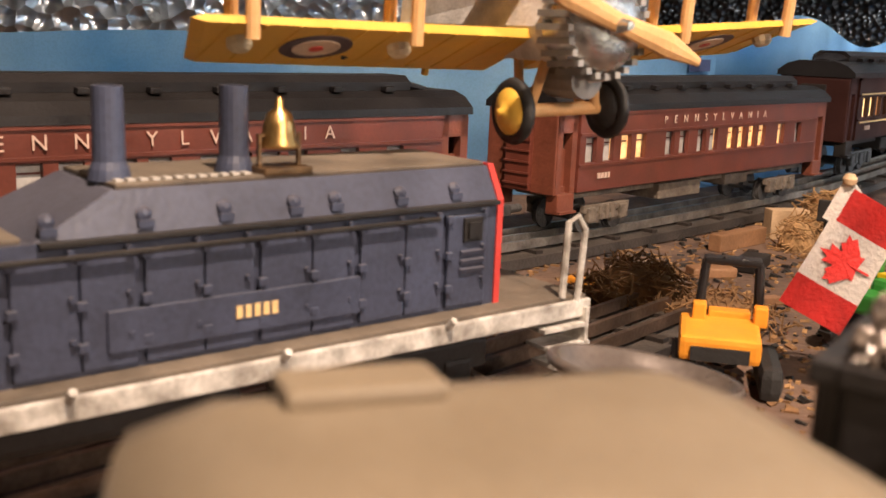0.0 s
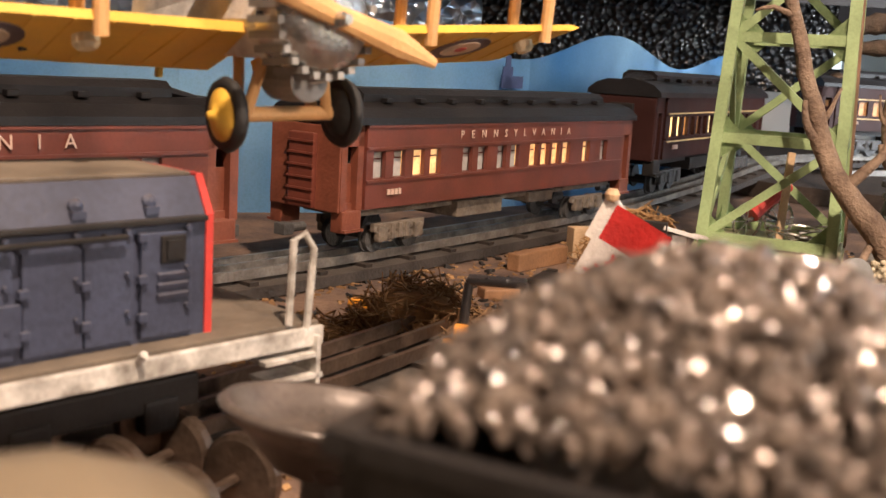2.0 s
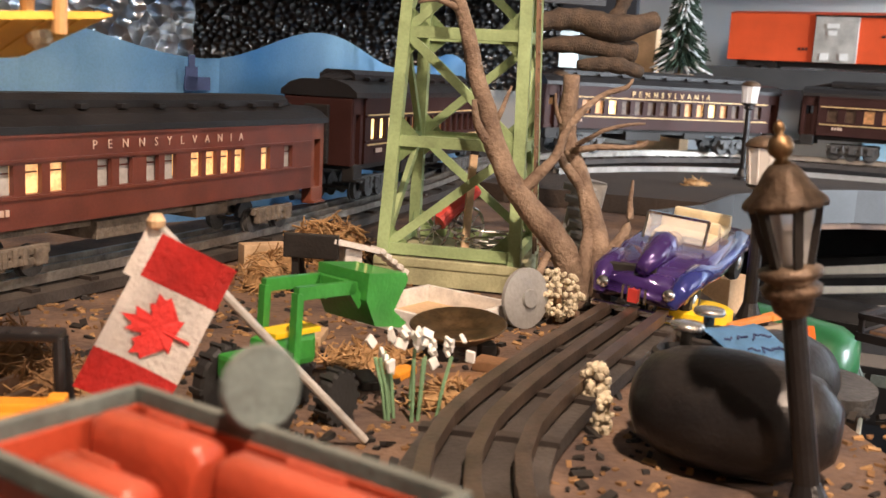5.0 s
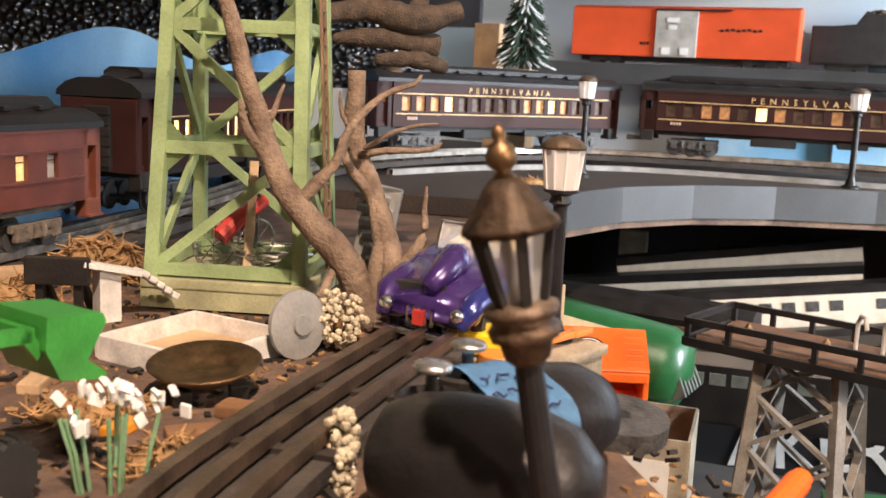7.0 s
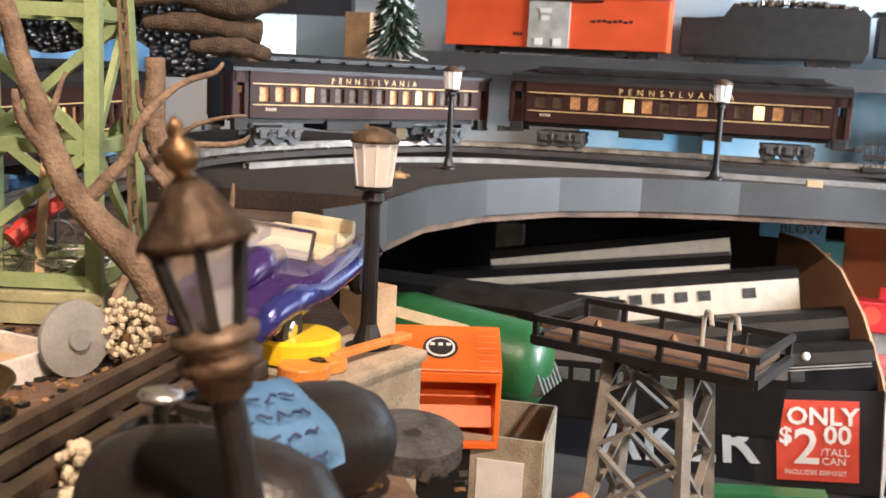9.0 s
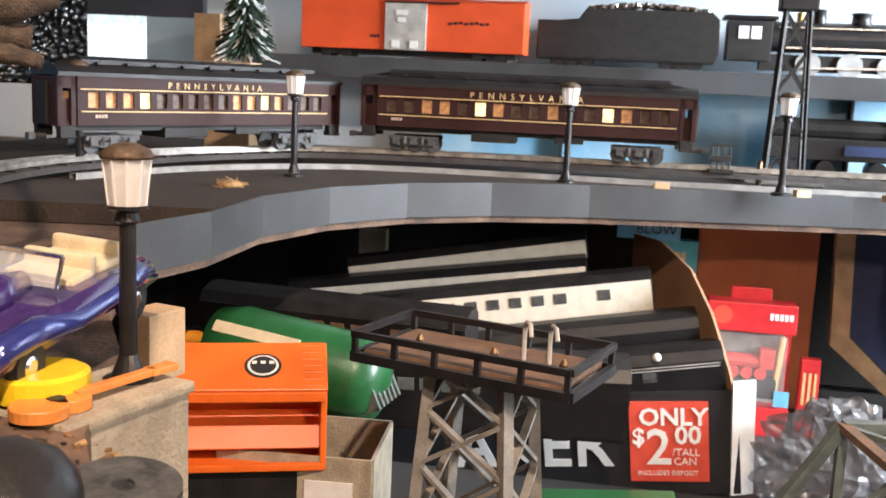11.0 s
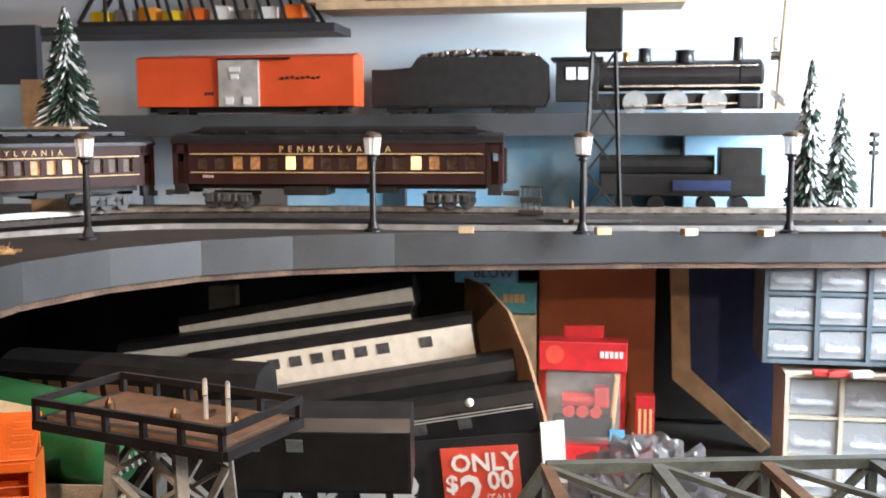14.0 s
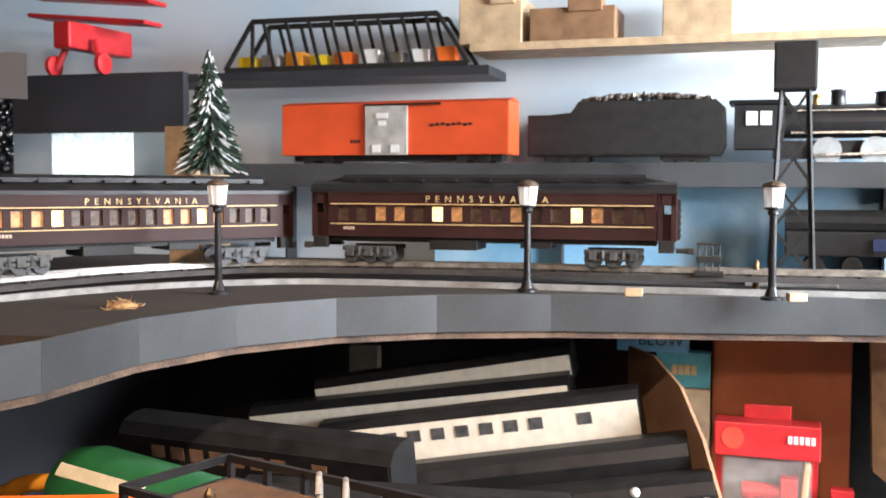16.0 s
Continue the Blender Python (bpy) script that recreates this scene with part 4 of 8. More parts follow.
def biplane():
    c = thing("toy_biplane", pose(0.133, 0.447, 0.106, 0, -2, 36) @ Matrix.Scale(0.72, 4), "yellow toy biplane with roundels and tan struts, hung up", "toy plane")
    # local: nose to -y, wings along x; wheels at z 0
    for z, nm, y0 in ((0.040, "lower_wing", 0.016), (0.098, "upper_wing", 0.006)):
        for s in (-1, 1):
            bm = bm_new()
            a = 0.0 if z > 0.05 else 0.012
            prism(bm, [(a, -0.0015), (0.176, -0.0015), (0.182, 0.0), (0.176, 0.0017), (a, 0.003)], -0.022, 0.032, 0.93)
            w = part(nm, bm, "yellow", c, m=pose(0, y0, z, -19, -2.5 * s, 0) @ Matrix.Diagonal((s, 1, 1, 1)))
            roundel(None, w, 0.118, 0.004, -0.0016, 0.0165)
            for x in (0.080, 0.156):
                b = bm_new()
                lathe(b, [(0.0055, 0), (0.0055, -0.004), (0.0035, -0.006)][::-1], 12, pose(x, -0.003, -0.001))
                part("strut_socket", b, "cream", w)
            for x in (0.03, 0.045, 0.06, 0.075, 0.09, 0.105, 0.12, 0.135, 0.15, 0.165):
                b = bm_new()
                box(b, (x, 0.003, -0.0016), (0.0008, 0.050, 0.0006))
                part("wing_rib", b, "yellow", w)
    for s in (-1, 1):
        for x in (0.080, 0.156):
            for y in (-0.004, 0.022):
                bm = bm_new()
                tube(bm, [(s * x, y, 0.040 + x * 0.043), (s * x, y - 0.006, 0.098 + x * 0.043)], 0.0032, 10)
                part("strut", bm, "tanwood", c)
    # fuselage, cowl, propeller
    bm = bm_new()
    prism(bm, [(-0.017, 0.036), (0.017, 0.036), (0.021, 0.052), (0.015, 0.070), (-0.015, 0.070), (-0.021, 0.052)], -0.020, 0.145, 0.35)
    part("fuselage", bm, "white", c, "off-white fuselage with cockpit edge")
    bm = bm_new()
    prism(bm, [(-0.0175, 0.0355), (0.0175, 0.0355), (0.0195, 0.042), (-0.0195, 0.042)], 0.03, 0.14, 0.4)
    part("belly", bm, "yellow", c)
    bm = bm_new()
    lathe(bm, [(0.010, 0.020), (0.019, 0.018), (0.0225, 0.010), (0.0235, 0.0), (0.022, -0.004)], 28, pose(0, -0.022, 0.052, 90, 0, 0))
    cowl = part("cowl", bm, "silver", c, "silver ribbed engine cowl", smooth=True)
    for i in range(24):
        a = i * math.pi * 2 / 24
        bm = bm_new()
        bar(bm, (0.0240 * math.cos(a), -0.018, 0.052 + 0.0240 * math.sin(a)), (0.0222 * math.cos(a), -0.040, 0.052 + 0.0222 * math.sin(a)), 0.0030, 0.0030)
        part("cowl_rib", bm, "grey", cowl)
    bm = bm_new()
    tube(bm, [(-0.048, -0.046, 0.074), (-0.03, -0.046, 0.066), (0, -0.046, 0.054), (0.03, -0.046, 0.044), (0.050, -0.046, 0.036)], [0.0022, 0.0062, 0.0045, 0.0062, 0.0022], 10)
    bmesh.ops.scale(bm, vec=(1, 0.55, 1), verts=bm.verts[:], space=Matrix.Translation((0, 0.046, 0)))
    part("propeller", bm, "tanwood", c, "tan wooden propeller")
    bm = bm_new()
    rod(bm, (0, -0.040, 0.053), (0, -0.054, 0.053), 0.005, 0.002)
    part("spinner", bm, "silver", c)
    # undercarriage
    for s in (-1, 1):
        bm = bm_new()
        tube(bm, [(s * 0.013, -0.013, 0.042), (s * 0.020, -0.007, 0.012)], 0.0025, 10)
        part("undercarriage_leg", bm, "tanwood", c)
        bm = bm_new()
        tube(bm, [(s * 0.011, 0.016, 0.042), (s * 0.019, 0.002, 0.013)], 0.0025, 10)
        part("undercarriage_leg", bm, "tanwood", c)
        bm = bm_new()
        lathe(bm, [(0.011, -0.0022), (0.0146, -0.0026), (0.016, 0), (0.0146, 0.0026), (0.011, 0.0022)], 28, pose(s * 0.0285, -0.006, 0.0125, 0, 90, 0))
        w = part("wheel", bm, "rubber", c, "black rubber tyre", smooth=True)
        bm = bm_new()
        lathe(bm, [(0.0118, -0.0005), (0.011, 0.003), (0.006, 0.0056), (0.002, 0.0066), (0.0018, 0.0085), (0.0003, 0.009)], 24, pose(s * 0.0285, -0.006, 0.0125, 0, -90, 0))
        part("hub_cap", bm, "yellow" if s < 0 else "rubber", w, "glossy yellow hub" if s < 0 else "", smooth=True)
    bm = bm_new()
    rod(bm, (-0.027, -0.006, 0.0125), (0.027, -0.006, 0.0125), 0.0033, seg=14)
    part("axle", bm, "tanwood", c)
    bm = bm_new()
    lathe(bm, [(0.002, 0.014), (0.009, 0.013), (0.0095, 0.0), (0.0095, -0.012), (0.004, -0.014)], 22, pose(0.0, -0.012, 0.0275, 90, 0, 0))
    part("drum", bm, "grey", c, "grey drum under the fuselage", smooth=False)
    bm = bm_new()
    tube(bm, [(0, -0.026, 0.0275), (0.004, -0.031, 0.0285), (0.010, -0.034, 0.031)], 0.0014, 8)
    part("crank", bm, "silver", c)
    # tail and skid
    bm = bm_new()
    prism(bm, [(-0.048, -0.001), (0.048, -0.001), (0.052, 0.0), (0.048, 0.0012), (-0.048, 0.0012), (-0.052, 0)], 0.0, 0.030, 0.8)
    part("tailplane", bm, "yellow", c, m=pose(0, 0.122, 0.050))
    bm = bm_new()
    slab(bm, [(0, 0), (0.026, 0.004), (0.034, 0.028), (0.022, 0.040), (0.006, 0.030)], -0.0012, 0.0012)
    part("fin", bm, "orange", c, "orange tail fin", m=pose(0, 0.125, 0.056, 90, 0, 90))
    bm = bm_new()
    tube(bm, [(0, 0.12, 0.046), (0, 0.128, 0.022)], 0.0022, 8)
    part("tail_skid", bm, "yellow", c)
    bm = bm_new()
    tube(bm, [(-0.10, 0.03, 0.037), (-0.016, 0.11, 0.045)], 0.0010, 6)
    part("brace_wire", bm, "rubber", c)
    bm = bm_new()
    tube(bm, [(0, 0.01, 0.098), (0, 0.01, 1.25)], 0.0004, 5)
    part("hanging_thread", bm, "white", c)
    return c


biplane()

# ---- near rolling stock ----
# tan vehicle with a domed roof
tv = thing("tan_van", pose(0.131, 0.163, 0.0, 0, 0, 23), "tan painted model van with a smooth domed roof", "van")
bm = bm_new()
box(bm, (-0.001, 0, 0.053), (0.080, 0.086, 0.093), bev=0.014)
for v in bm.verts:
    if v.co.z > 0.085:
        v.co.z += 0.0022 * math.cos(v.co.x / 0.041 * math.pi / 2)
part("body", bm, "tan", tv, smooth=True)
bm = bm_new()
box(bm, (-0.012, 0.031, 0.1012), (0.018, 0.010, 0.0024), (-4, 0, 0), 0.0009)
part("roof_hatch", bm, "tan", tv)
for x in (-0.021, 0.021):
    bm = bm_new()
    box(bm, (x, 0.0, 0.0995), (0.0010, 0.060, 0.0010))
    part("roof_seam", bm, "tanlight", tv)
for s in (-1, 1):
    for y in (-1, 1):
        bm = bm_new()
        rod(bm, (s * 0.028, y * 0.020, 0.012), (s * 0.028, y * 0.027, 0.012), 0.012, seg=18)
        part("wheel", bm, "rubber", tv)

# black hopper heaped with coal
hp = thing("hopper_car", pose(0.2055, 0.2235, 0.012, 0, 0, 60) @ Matrix.Diagonal((0.72, 0.93, 1, 1)), "black riveted model hopper heaped with glossy coal", "hopper car")
for c_, s_ in (((0, 0.03, 0.058), (0.090, 0.003, 0.060)), ((0, -0.03, 0.058), (0.090, 0.003, 0.060)), ((-0.0445, 0, 0.058), (0.003, 0.057, 0.060)), ((0.0445, 0, 0.058), (0.003, 0.057, 0.060))):
    bm = bm_new()
    box(bm, c_, s_, bev=0.0012)
    part("wall", bm, "black", hp)
bm = bm_new()
box(bm, (0, 0, 0.031), (0.086, 0.057, 0.004))
part("floor_plate", bm, "black", hp)
for y in (-1, 1):
    bm = bm_new()
    box(bm, (0, y * 0.031, 0.087), (0.093, 0.004, 0.003), bev=0.0006)
    part("top_rim", bm, "black", hp)
    for i in range(6):
        bm = bm_new()
        box(bm, (-0.038 + i * 0.0152, y * 0.032, 0.058), (0.003, 0.002, 0.056), bev=0.0003)
        part("rib", bm, "black", hp)
for x in (-1, 1):
    bm = bm_new()
    box(bm, (x * 0.0455, 0, 0.087), (0.003, 0.058, 0.003), bev=0.0006)
    part("top_rim", bm, "black", hp)
for s in (-1, 1):
    bm = bm_new()
    for i in range(11):
        for e in (-0.020, 0.020):
            box(bm, (s * 0.0465, e, 0.036 + i * 0.0045), (0.0012, 0.0012, 0.0012))
    part("rivets", bm, "black", hp)
for q, (y_, z_, w_, h_) in enumerate(((0.017, 0.0800, 0.0060, 0.0016), (0.016, 0.0735, 0.0095, 0.0014), (-0.004, 0.0770, 0.0022, 0.0050), (-0.010, 0.0765, 0.0020, 0.0050), (-0.021, 0.0720, 0.0095, 0.0014))):
    bm = bm_new()
    box(bm, (-0.0465, y_, z_), (0.0008, w_, h_))
    part("print_bar", bm, "grey", hp)
rng = random.Random(4)
seeds = []
for i in range(3600):
    x, y = rng.uniform(-0.043, 0.043), rng.uniform(-0.0285, 0.0285)
    top = 0.089 + 0.015 * (1 - (x / 0.05) ** 2) * (1 - (y / 0.035) ** 2)
    r = rng.uniform(0.0007, 0.0018)
    seeds.append(pose(x, y, top - rng.random() * 0.003, rng.random() * 360, rng.random() * 360, 0) @ Matrix.Diagonal((r, r * rng.uniform(0.6, 1.1), r * rng.uniform(0.5, 1), 1)))
seeds.append(Matrix.Translation((0, 0, 0.084)) @ Matrix.Diagonal((0.048, 0.036, 0.017, 1)))
stuff_part("coal_load", scatter("coal_load", seeds), "coal", hp, "heap of glossy dark coal")
for s in (-1, 1):
    bm = bm_new()
    box(bm, (s * 0.026, 0, 0.022), (0.034, 0.050, 0.010), bev=0.001)
    for d in (-0.01, 0.01):
        for y in (-0.018, 0.018):
            rod(bm, (s * 0.026 + d, y - 0.003, 0.009), (s * 0.026 + d, y + 0.003, 0.009), 0.009, seg=14)
    part("truck", bm, "blackmatt", hp)

# red gondola with a moulded inside
rg = thing("gondola_car", pose(0.2610, 0.3270, 0.0, 0, 0, -50) @ Matrix.Diagonal((0.61, 0.53, 1, 1)), "red model gondola with moulded ribs and a grey rim", "gondola car")
bm = bm_new()
for c_, s_ in (((0, 0.032, 0.05), (0.120, 0.003, 0.05)), ((0, -0.032, 0.05), (0.120, 0.003, 0.05)), ((-0.0585, 0, 0.05), (0.003, 0.064, 0.05)), ((0.0585, 0, 0.05), (0.003, 0.064, 0.05)), ((0, 0, 0.0625), (0.118, 0.062, 0.004))):
    box(bm, c_, s_, bev=0.0006)
part("body", bm, "redcar", rg)
for y, w in ((0.033, 0.122), (-0.033, 0.122)):
    bm = bm_new()
    box(bm, (0, y, 0.0765), (w, 0.0035, 0.0035), bev=0.0006)
    part("rim", bm, "bridge", rg, "dark grey top rim")
for x in (-0.0595, 0.0595):
    bm = bm_new()
    box(bm, (x, 0, 0.0765), (0.0035, 0.062, 0.0035), bev=0.0006)
    part("rim", bm, "bridge", rg)
for x, w_ in ((-0.031, 0.046), (0.024, 0.056)):
    bm = bm_new()
    box(bm, (x, 0.014, 0.070), (w_, 0.015, 0.015), bev=0.005)
    part("moulded_rib", bm, "redcar", rg, smooth=True)
    bm = bm_new()
    box(bm, (x + 0.004, -0.012, 0.068), (w_ * 0.86, 0.016, 0.013), bev=0.005)
    part("moulded_rib", bm, "redcar", rg, smooth=True)
    for y in (0.014, -0.012):
        bm = bm_new()
        box(bm, (x, y + 0.004, 0.0775 if y > 0 else 0.0745), (w_ * 0.34, 0.0022, 0.0010), bev=0.0003)
        part("seam", bm, "redcar", rg)
bm = bm_new()
box(bm, (0, 0, 0.022), (0.116, 0.040, 0.012))
part("underframe", bm, "blackmatt", rg)
for s in (-1, 1):
    bm = bm_new()
    for d in (-0.01, 0.01):
        for y in (-0.018, 0.018):
            rod(bm, (s * 0.04 + d, y - 0.003, 0.009), (s * 0.04 + d, y + 0.003, 0.009), 0.009, seg=14)
    box(bm, (s * 0.04, 0, 0.014), (0.034, 0.044, 0.008), bev=0.001)
    part("truck", bm, "blackmatt", rg)
# round knob on the gondola's rim
kb = thing("brake_disc", pose(0.2715, 0.3440, 0.078, 0, 0, 0) @ Matrix.Scale(0.6, 4), "dark grey round brake disc on the red gondola", "disc")
bm = bm_new()
lathe(bm, [(0.0115, -0.0016), (0.0125, 0), (0.0115, 0.0016)], 26, pose(0, 0, 0.010, 80, 0, 20))
part("disc", bm, "bridge", kb)
bm = bm_new()
box(bm, (0.003, 0.0015, 0.0012), (0.012, 0.004, 0.0024), (0, 0, 15), 0.0004)
part("foot", bm, "blackmatt", kb)

# ---- yard clutter ----
# Canadian flag on a leaning stick
fl = thing("flag", pose(0.253, 0.497, 0.088, 0, 0, 0), "small red and white maple leaf flag on a leaning stick", "flag")
tip, foot = Vector((0, 0, 0)), Vector((0.075, 0.035, -0.086))
bm = bm_new()
tube(bm, [tip, foot], 0.0016, 8)
part("stick", bm, "lightgrey", fl)
bm = bm_new()
lathe(bm, [(0.0008, -0.002), (0.0026, -0.001), (0.003, 0.001), (0.0018, 0.003)], 12, pose(0, 0, 0))
part("knob", bm, "wood", fl)


def cloth(name, s0, s1, t0, t1, material, parent, lift=0.0, outline=None):
    """A piece of the hanging cloth: s along the stick, t down the fall."""
    bm = bm_new()
    du, dv = Vector((0.0245, -0.002, -0.0125)), Vector((-0.024, -0.006, -0.047))
    nrm = du.cross(dv).normalized()
    if nrm.y > 0:
        nrm = -nrm

    def at(s, t):
        return du * s + dv * t + nrm * (0.0016 * math.sin(s * 5 + t * 3) + lift) + Vector((0, 0, -0.002))
    if outline:
        mid = bm.verts.new(at(0.5, 0.505))
        vs = [bm.verts.new(at(s, t)) for s, t in outline]
        for a, b in zip(vs, vs[1:] + vs[:1]):
            bm.faces.new((mid, a, b))
    else:
        g = [[bm.verts.new(at(s0 + (s1 - s0) * i / 6, t0 + (t1 - t0) * j / 5)) for i in range(7)] for j in range(6)]
        for j in range(5):
            for i in range(6):
                bm.faces.new((g[j][i], g[j][i + 1], g[j + 1][i + 1], g[j + 1][i]))
    if not outline:
        bmesh.ops.solidify(bm, geom=bm.faces[:], thickness=0.0004)
    part(name, bm, material, parent)


cloth("red_band", 0.08, 1.0, 0.0, 0.27, "flagred", fl)
cloth("white_field", 0.0, 1.0, 0.27, 0.74, "flagwhite", fl)
cloth("red_band", 0.0, 1.0, 0.74, 1.0, "flagred", fl)
cloth("white_hem", -0.10, 0.08, 0.0, 0.30, "flagwhite", fl)
half_leaf = [(0.0, 0.50), (0.06, 0.30), (0.16, 0.36), (0.13, 0.12), (0.25, 0.22), (0.28, 0.15), (0.42, 0.17), (0.37, 0.06), (0.43, 0.0), (0.20, -0.22), (0.22, -0.30), (0.02, -0.27), (0.02, -0.48)]
leaf = half_leaf + [(-x, y) for x, y in half_leaf[::-1][:-1]]
cloth("maple_leaf", 0, 0, 0, 0, "flagred", fl, -0.0009, [(0.5 - y * 0.85, 0.505 + x * 0.46) for x, y in leaf])
cloth("maple_leaf", 0, 0, 0, 0, "flagred", fl, 0.0009, [(0.5 - y * 0.85, 0.505 + x * 0.46) for x, y in leaf])

# amber mini digger with a black roll frame
dg = thing("toy_digger", pose(0.2120, 0.500, 0.0, 0, 0, -8) @ Matrix.Diagonal((0.95, 0.80, 0.95, 1)), "amber toy digger with a black roll-over frame", "toy digger")
bm = bm_new()
box(bm, (-0.004, -0.012, 0.0225), (0.034, 0.036, 0.011), (5, 0, 0), bev=0.0025)
box(bm, (0, 0.006, 0.027), (0.018, 0.010, 0.010), bev=0.001)
part("body", bm, "tracorange", dg)
bm = bm_new()
for x in (-0.0115, 0.0115):
    tube(bm, [(x * 1.15, 0.004, 0.025), (x, 0.008, 0.052), (x * 0.3, 0.008, 0.0535)], 0.0020, 8)
    tube(bm, [(x * 1.15, 0.020, 0.025), (x, 0.016, 0.052)], 0.0018, 8)
box(bm, (0, 0.012, 0.053), (0.025, 0.012, 0.003), bev=0.001)
part("roll_frame", bm, "black", dg, "black roll-over frame")
bm = bm_new()
box(bm, (-0.004, -0.0305, 0.0195), (0.024, 0.002, 0.006))
part("grille", bm, "rubber", dg)
for s in (-1, 1):
    bm = bm_new()
    box(bm, (s * 0.018, -0.006, 0.008), (0.010, 0.048, 0.016), bev=0.005)
    part("crawler", bm, "rubber", dg)
    bm = bm_new()
    box(bm, (s * 0.0130, -0.001, 0.0315), (0.006, 0.008, 0.009), bev=0.001)
    part("light_block", bm, "tracorange", dg)

# green tractor with a loader bucket
tr = thing("toy_tractor", pose(0.306, 0.563, 0.0, 0, 0, 33) @ Matrix.Diagonal((0.75, 0.75, 1, 1)), "green toy tractor with front loader bucket and yellow wheels", "toy tractor")
bm = bm_new()
box(bm, (-0.010, 0, 0.030), (0.034, 0.014, 0.013), bev=0.003)
box(bm, (-0.034, 0, 0.026), (0.018, 0.022, 0.010), bev=0.002)
part("body", bm, "green", tr)
bm = bm_new()
box(bm, (-0.006, 0, 0.0372), (0.030, 0.0148, 0.002))
part("yellow_line", bm, "yel", tr)
for y in (-1, 1):
    bm = bm_new()
    bar(bm, (-0.014, y * 0.013, 0.020), (-0.012, y * 0.013, 0.054), 0.005, 0.004)
    bar(bm, (-0.013, y * 0.013, 0.054), (0.026, y * 0.013, 0.053), 0.004, 0.005)
    bar(bm, (0.022, y * 0.013, 0.054), (0.030, y * 0.013, 0.046), 0.004, 0.005)
    part("loader_arm", bm, "green", tr)
    for x, r in ((-0.034, 0.016), (0.012, 0.011)):
        bm = bm_new()
        lathe(bm, [(r * 0.6, -0.005), (r * 0.94, -0.005), (r, -0.003), (r, 0.003), (r * 0.94, 0.005), (r * 0.6, 0.005)], 20, pose(x, y * 0.018, r, 90, 0, 0))
        for i in range(14):
            a = i * math.pi / 7
            box(bm, (x + r * math.cos(a), y * 0.018, r + r * math.sin(a)), (0.002, 0.010, 0.002), (0, -math.degrees(a), 0))
        w = part("wheel", bm, "rubber", tr)
        bm = bm_new()
        lathe(bm, [(r * 0.62, -0.0045), (r * 0.5, -0.002), (r * 0.15, -0.004), (r * 0.1, 0.004), (r * 0.62, 0.0045)], 18, pose(x, y * 0.018, r, 90, 0, 0))
        part("hub", bm, "yel", w, "yellow wheel hub")
bm = bm_new()
bar(bm, (0.026, -0.014, 0.053), (0.026, 0.014, 0.053), 0.004, 0.004)
part("cross_arm", bm, "green", tr)
bm = bm_new()
prism(bm, [(0.030, 0.059), (0.058, 0.057), (0.060, 0.054), (0.050, 0.042), (0.060, 0.036), (0.058, 0.034), (0.036, 0.037), (0.029, 0.048)], -0.020, 0.020)
part("bucket", bm, "green", tr, "bright green loader bucket")

# pale oval dish with a dark bowl
ov = thing("oval_dish", pose(0.157, 0.342, 0.0, 0, 0, 20), "oval grey-brown dish with a raised rim on a stubby foot", "dish")
bm = bm_new()
lathe(bm, [(0.004, -0.013), (0.012, -0.012), (0.021, -0.003), (0.0255, 0.0), (0.0265, 0.0015), (0.0255, 0.0028), (0.0240, 0.0022), (0.0225, -0.0005), (0.012, -0.005), (0.001, -0.006)], 40, pose(0.002, 0, 0.052, -2, 10, 0))
bmesh.ops.scale(bm, vec=(1.05, 0.86, 1), verts=bm.verts[:])
part("dish", bm, "dishgrey", ov, smooth=True)
bm = bm_new()
lathe(bm, [(0.011, 0.0), (0.011, 0.004), (0.006, 0.008), (0.0055, 0.046)], 20)
part("foot", bm, "truckd", ov)

# moss heaps
rng = random.Random(7)


def moss(x, y, z, rad, n, material, label, length=0.012, thick=0.0005):
    bm = bm_new()
    chaos(bm, (0, 0, 0), rad, n, length, thick, rng)
    bmesh.ops.create_icosphere(bm, subdivisions=2, radius=1.0, matrix=Matrix.Translation((0, 0, rad[2] * 0.2)) @ Matrix.Diagonal((rad[0] * 0.7, rad[1] * 0.7, rad[2] * 0.6, 1)))
    for v in bm.verts:
        v.co.z = max(v.co.z, 0.0)
    single("moss_clump", bm, material, label, "moss", "moss clumps", "stuff", pose(x, y, z))


moss(0.186, 0.612, 0.0, (0.036, 0.028, 0.030), 900, "moss", "brown dried moss heap on the ground")
moss(0.222, 0.585, 0.0, (0.036, 0.028, 0.020), 450, "moss", "brown dried moss heap on the ground")
moss(0.135, 0.60, 0.0, (0.022, 0.018, 0.010), 160, "moss", "brown dried moss heap on the ground")
moss(0.37, 0.905, 0.0, (0.034, 0.026, 0.032), 420, "straw", "straw coloured moss behind the tower", 0.014, 0.0008)
moss(0.33, 0.835, 0.0, (0.016, 0.014, 0.022), 120, "straw", "small straw coloured moss tuft")
moss(0.315, 0.80, 0.0, (0.018, 0.016, 0.026), 150, "straw", "small straw coloured moss tuft")
moss(0.372, 0.575, 0.0, (0.022, 0.018, 0.010), 170, "straw", "straw moss beside the siding")
moss(0.35, 0.64, 0.0, (0.028, 0.020, 0.007), 200, "straw", "thin straw moss on the ground")
moss(0.474, 0.728, 0.0, (0.014, 0.008, 0.012), 90, "moss", "brown moss below the grey lid")
moss(0.885, 1.30, 0.02, (0.020, 0.012, 0.010), 60, "straw", "pale straw tuft on the deck")

# green steel tower
tw = thing("steel_tower", pose(0.4530, 0.843, 0.0, 0, 0, -27), "pale green steel lattice tower on a dusty base", "tower")
ZT = 0.31


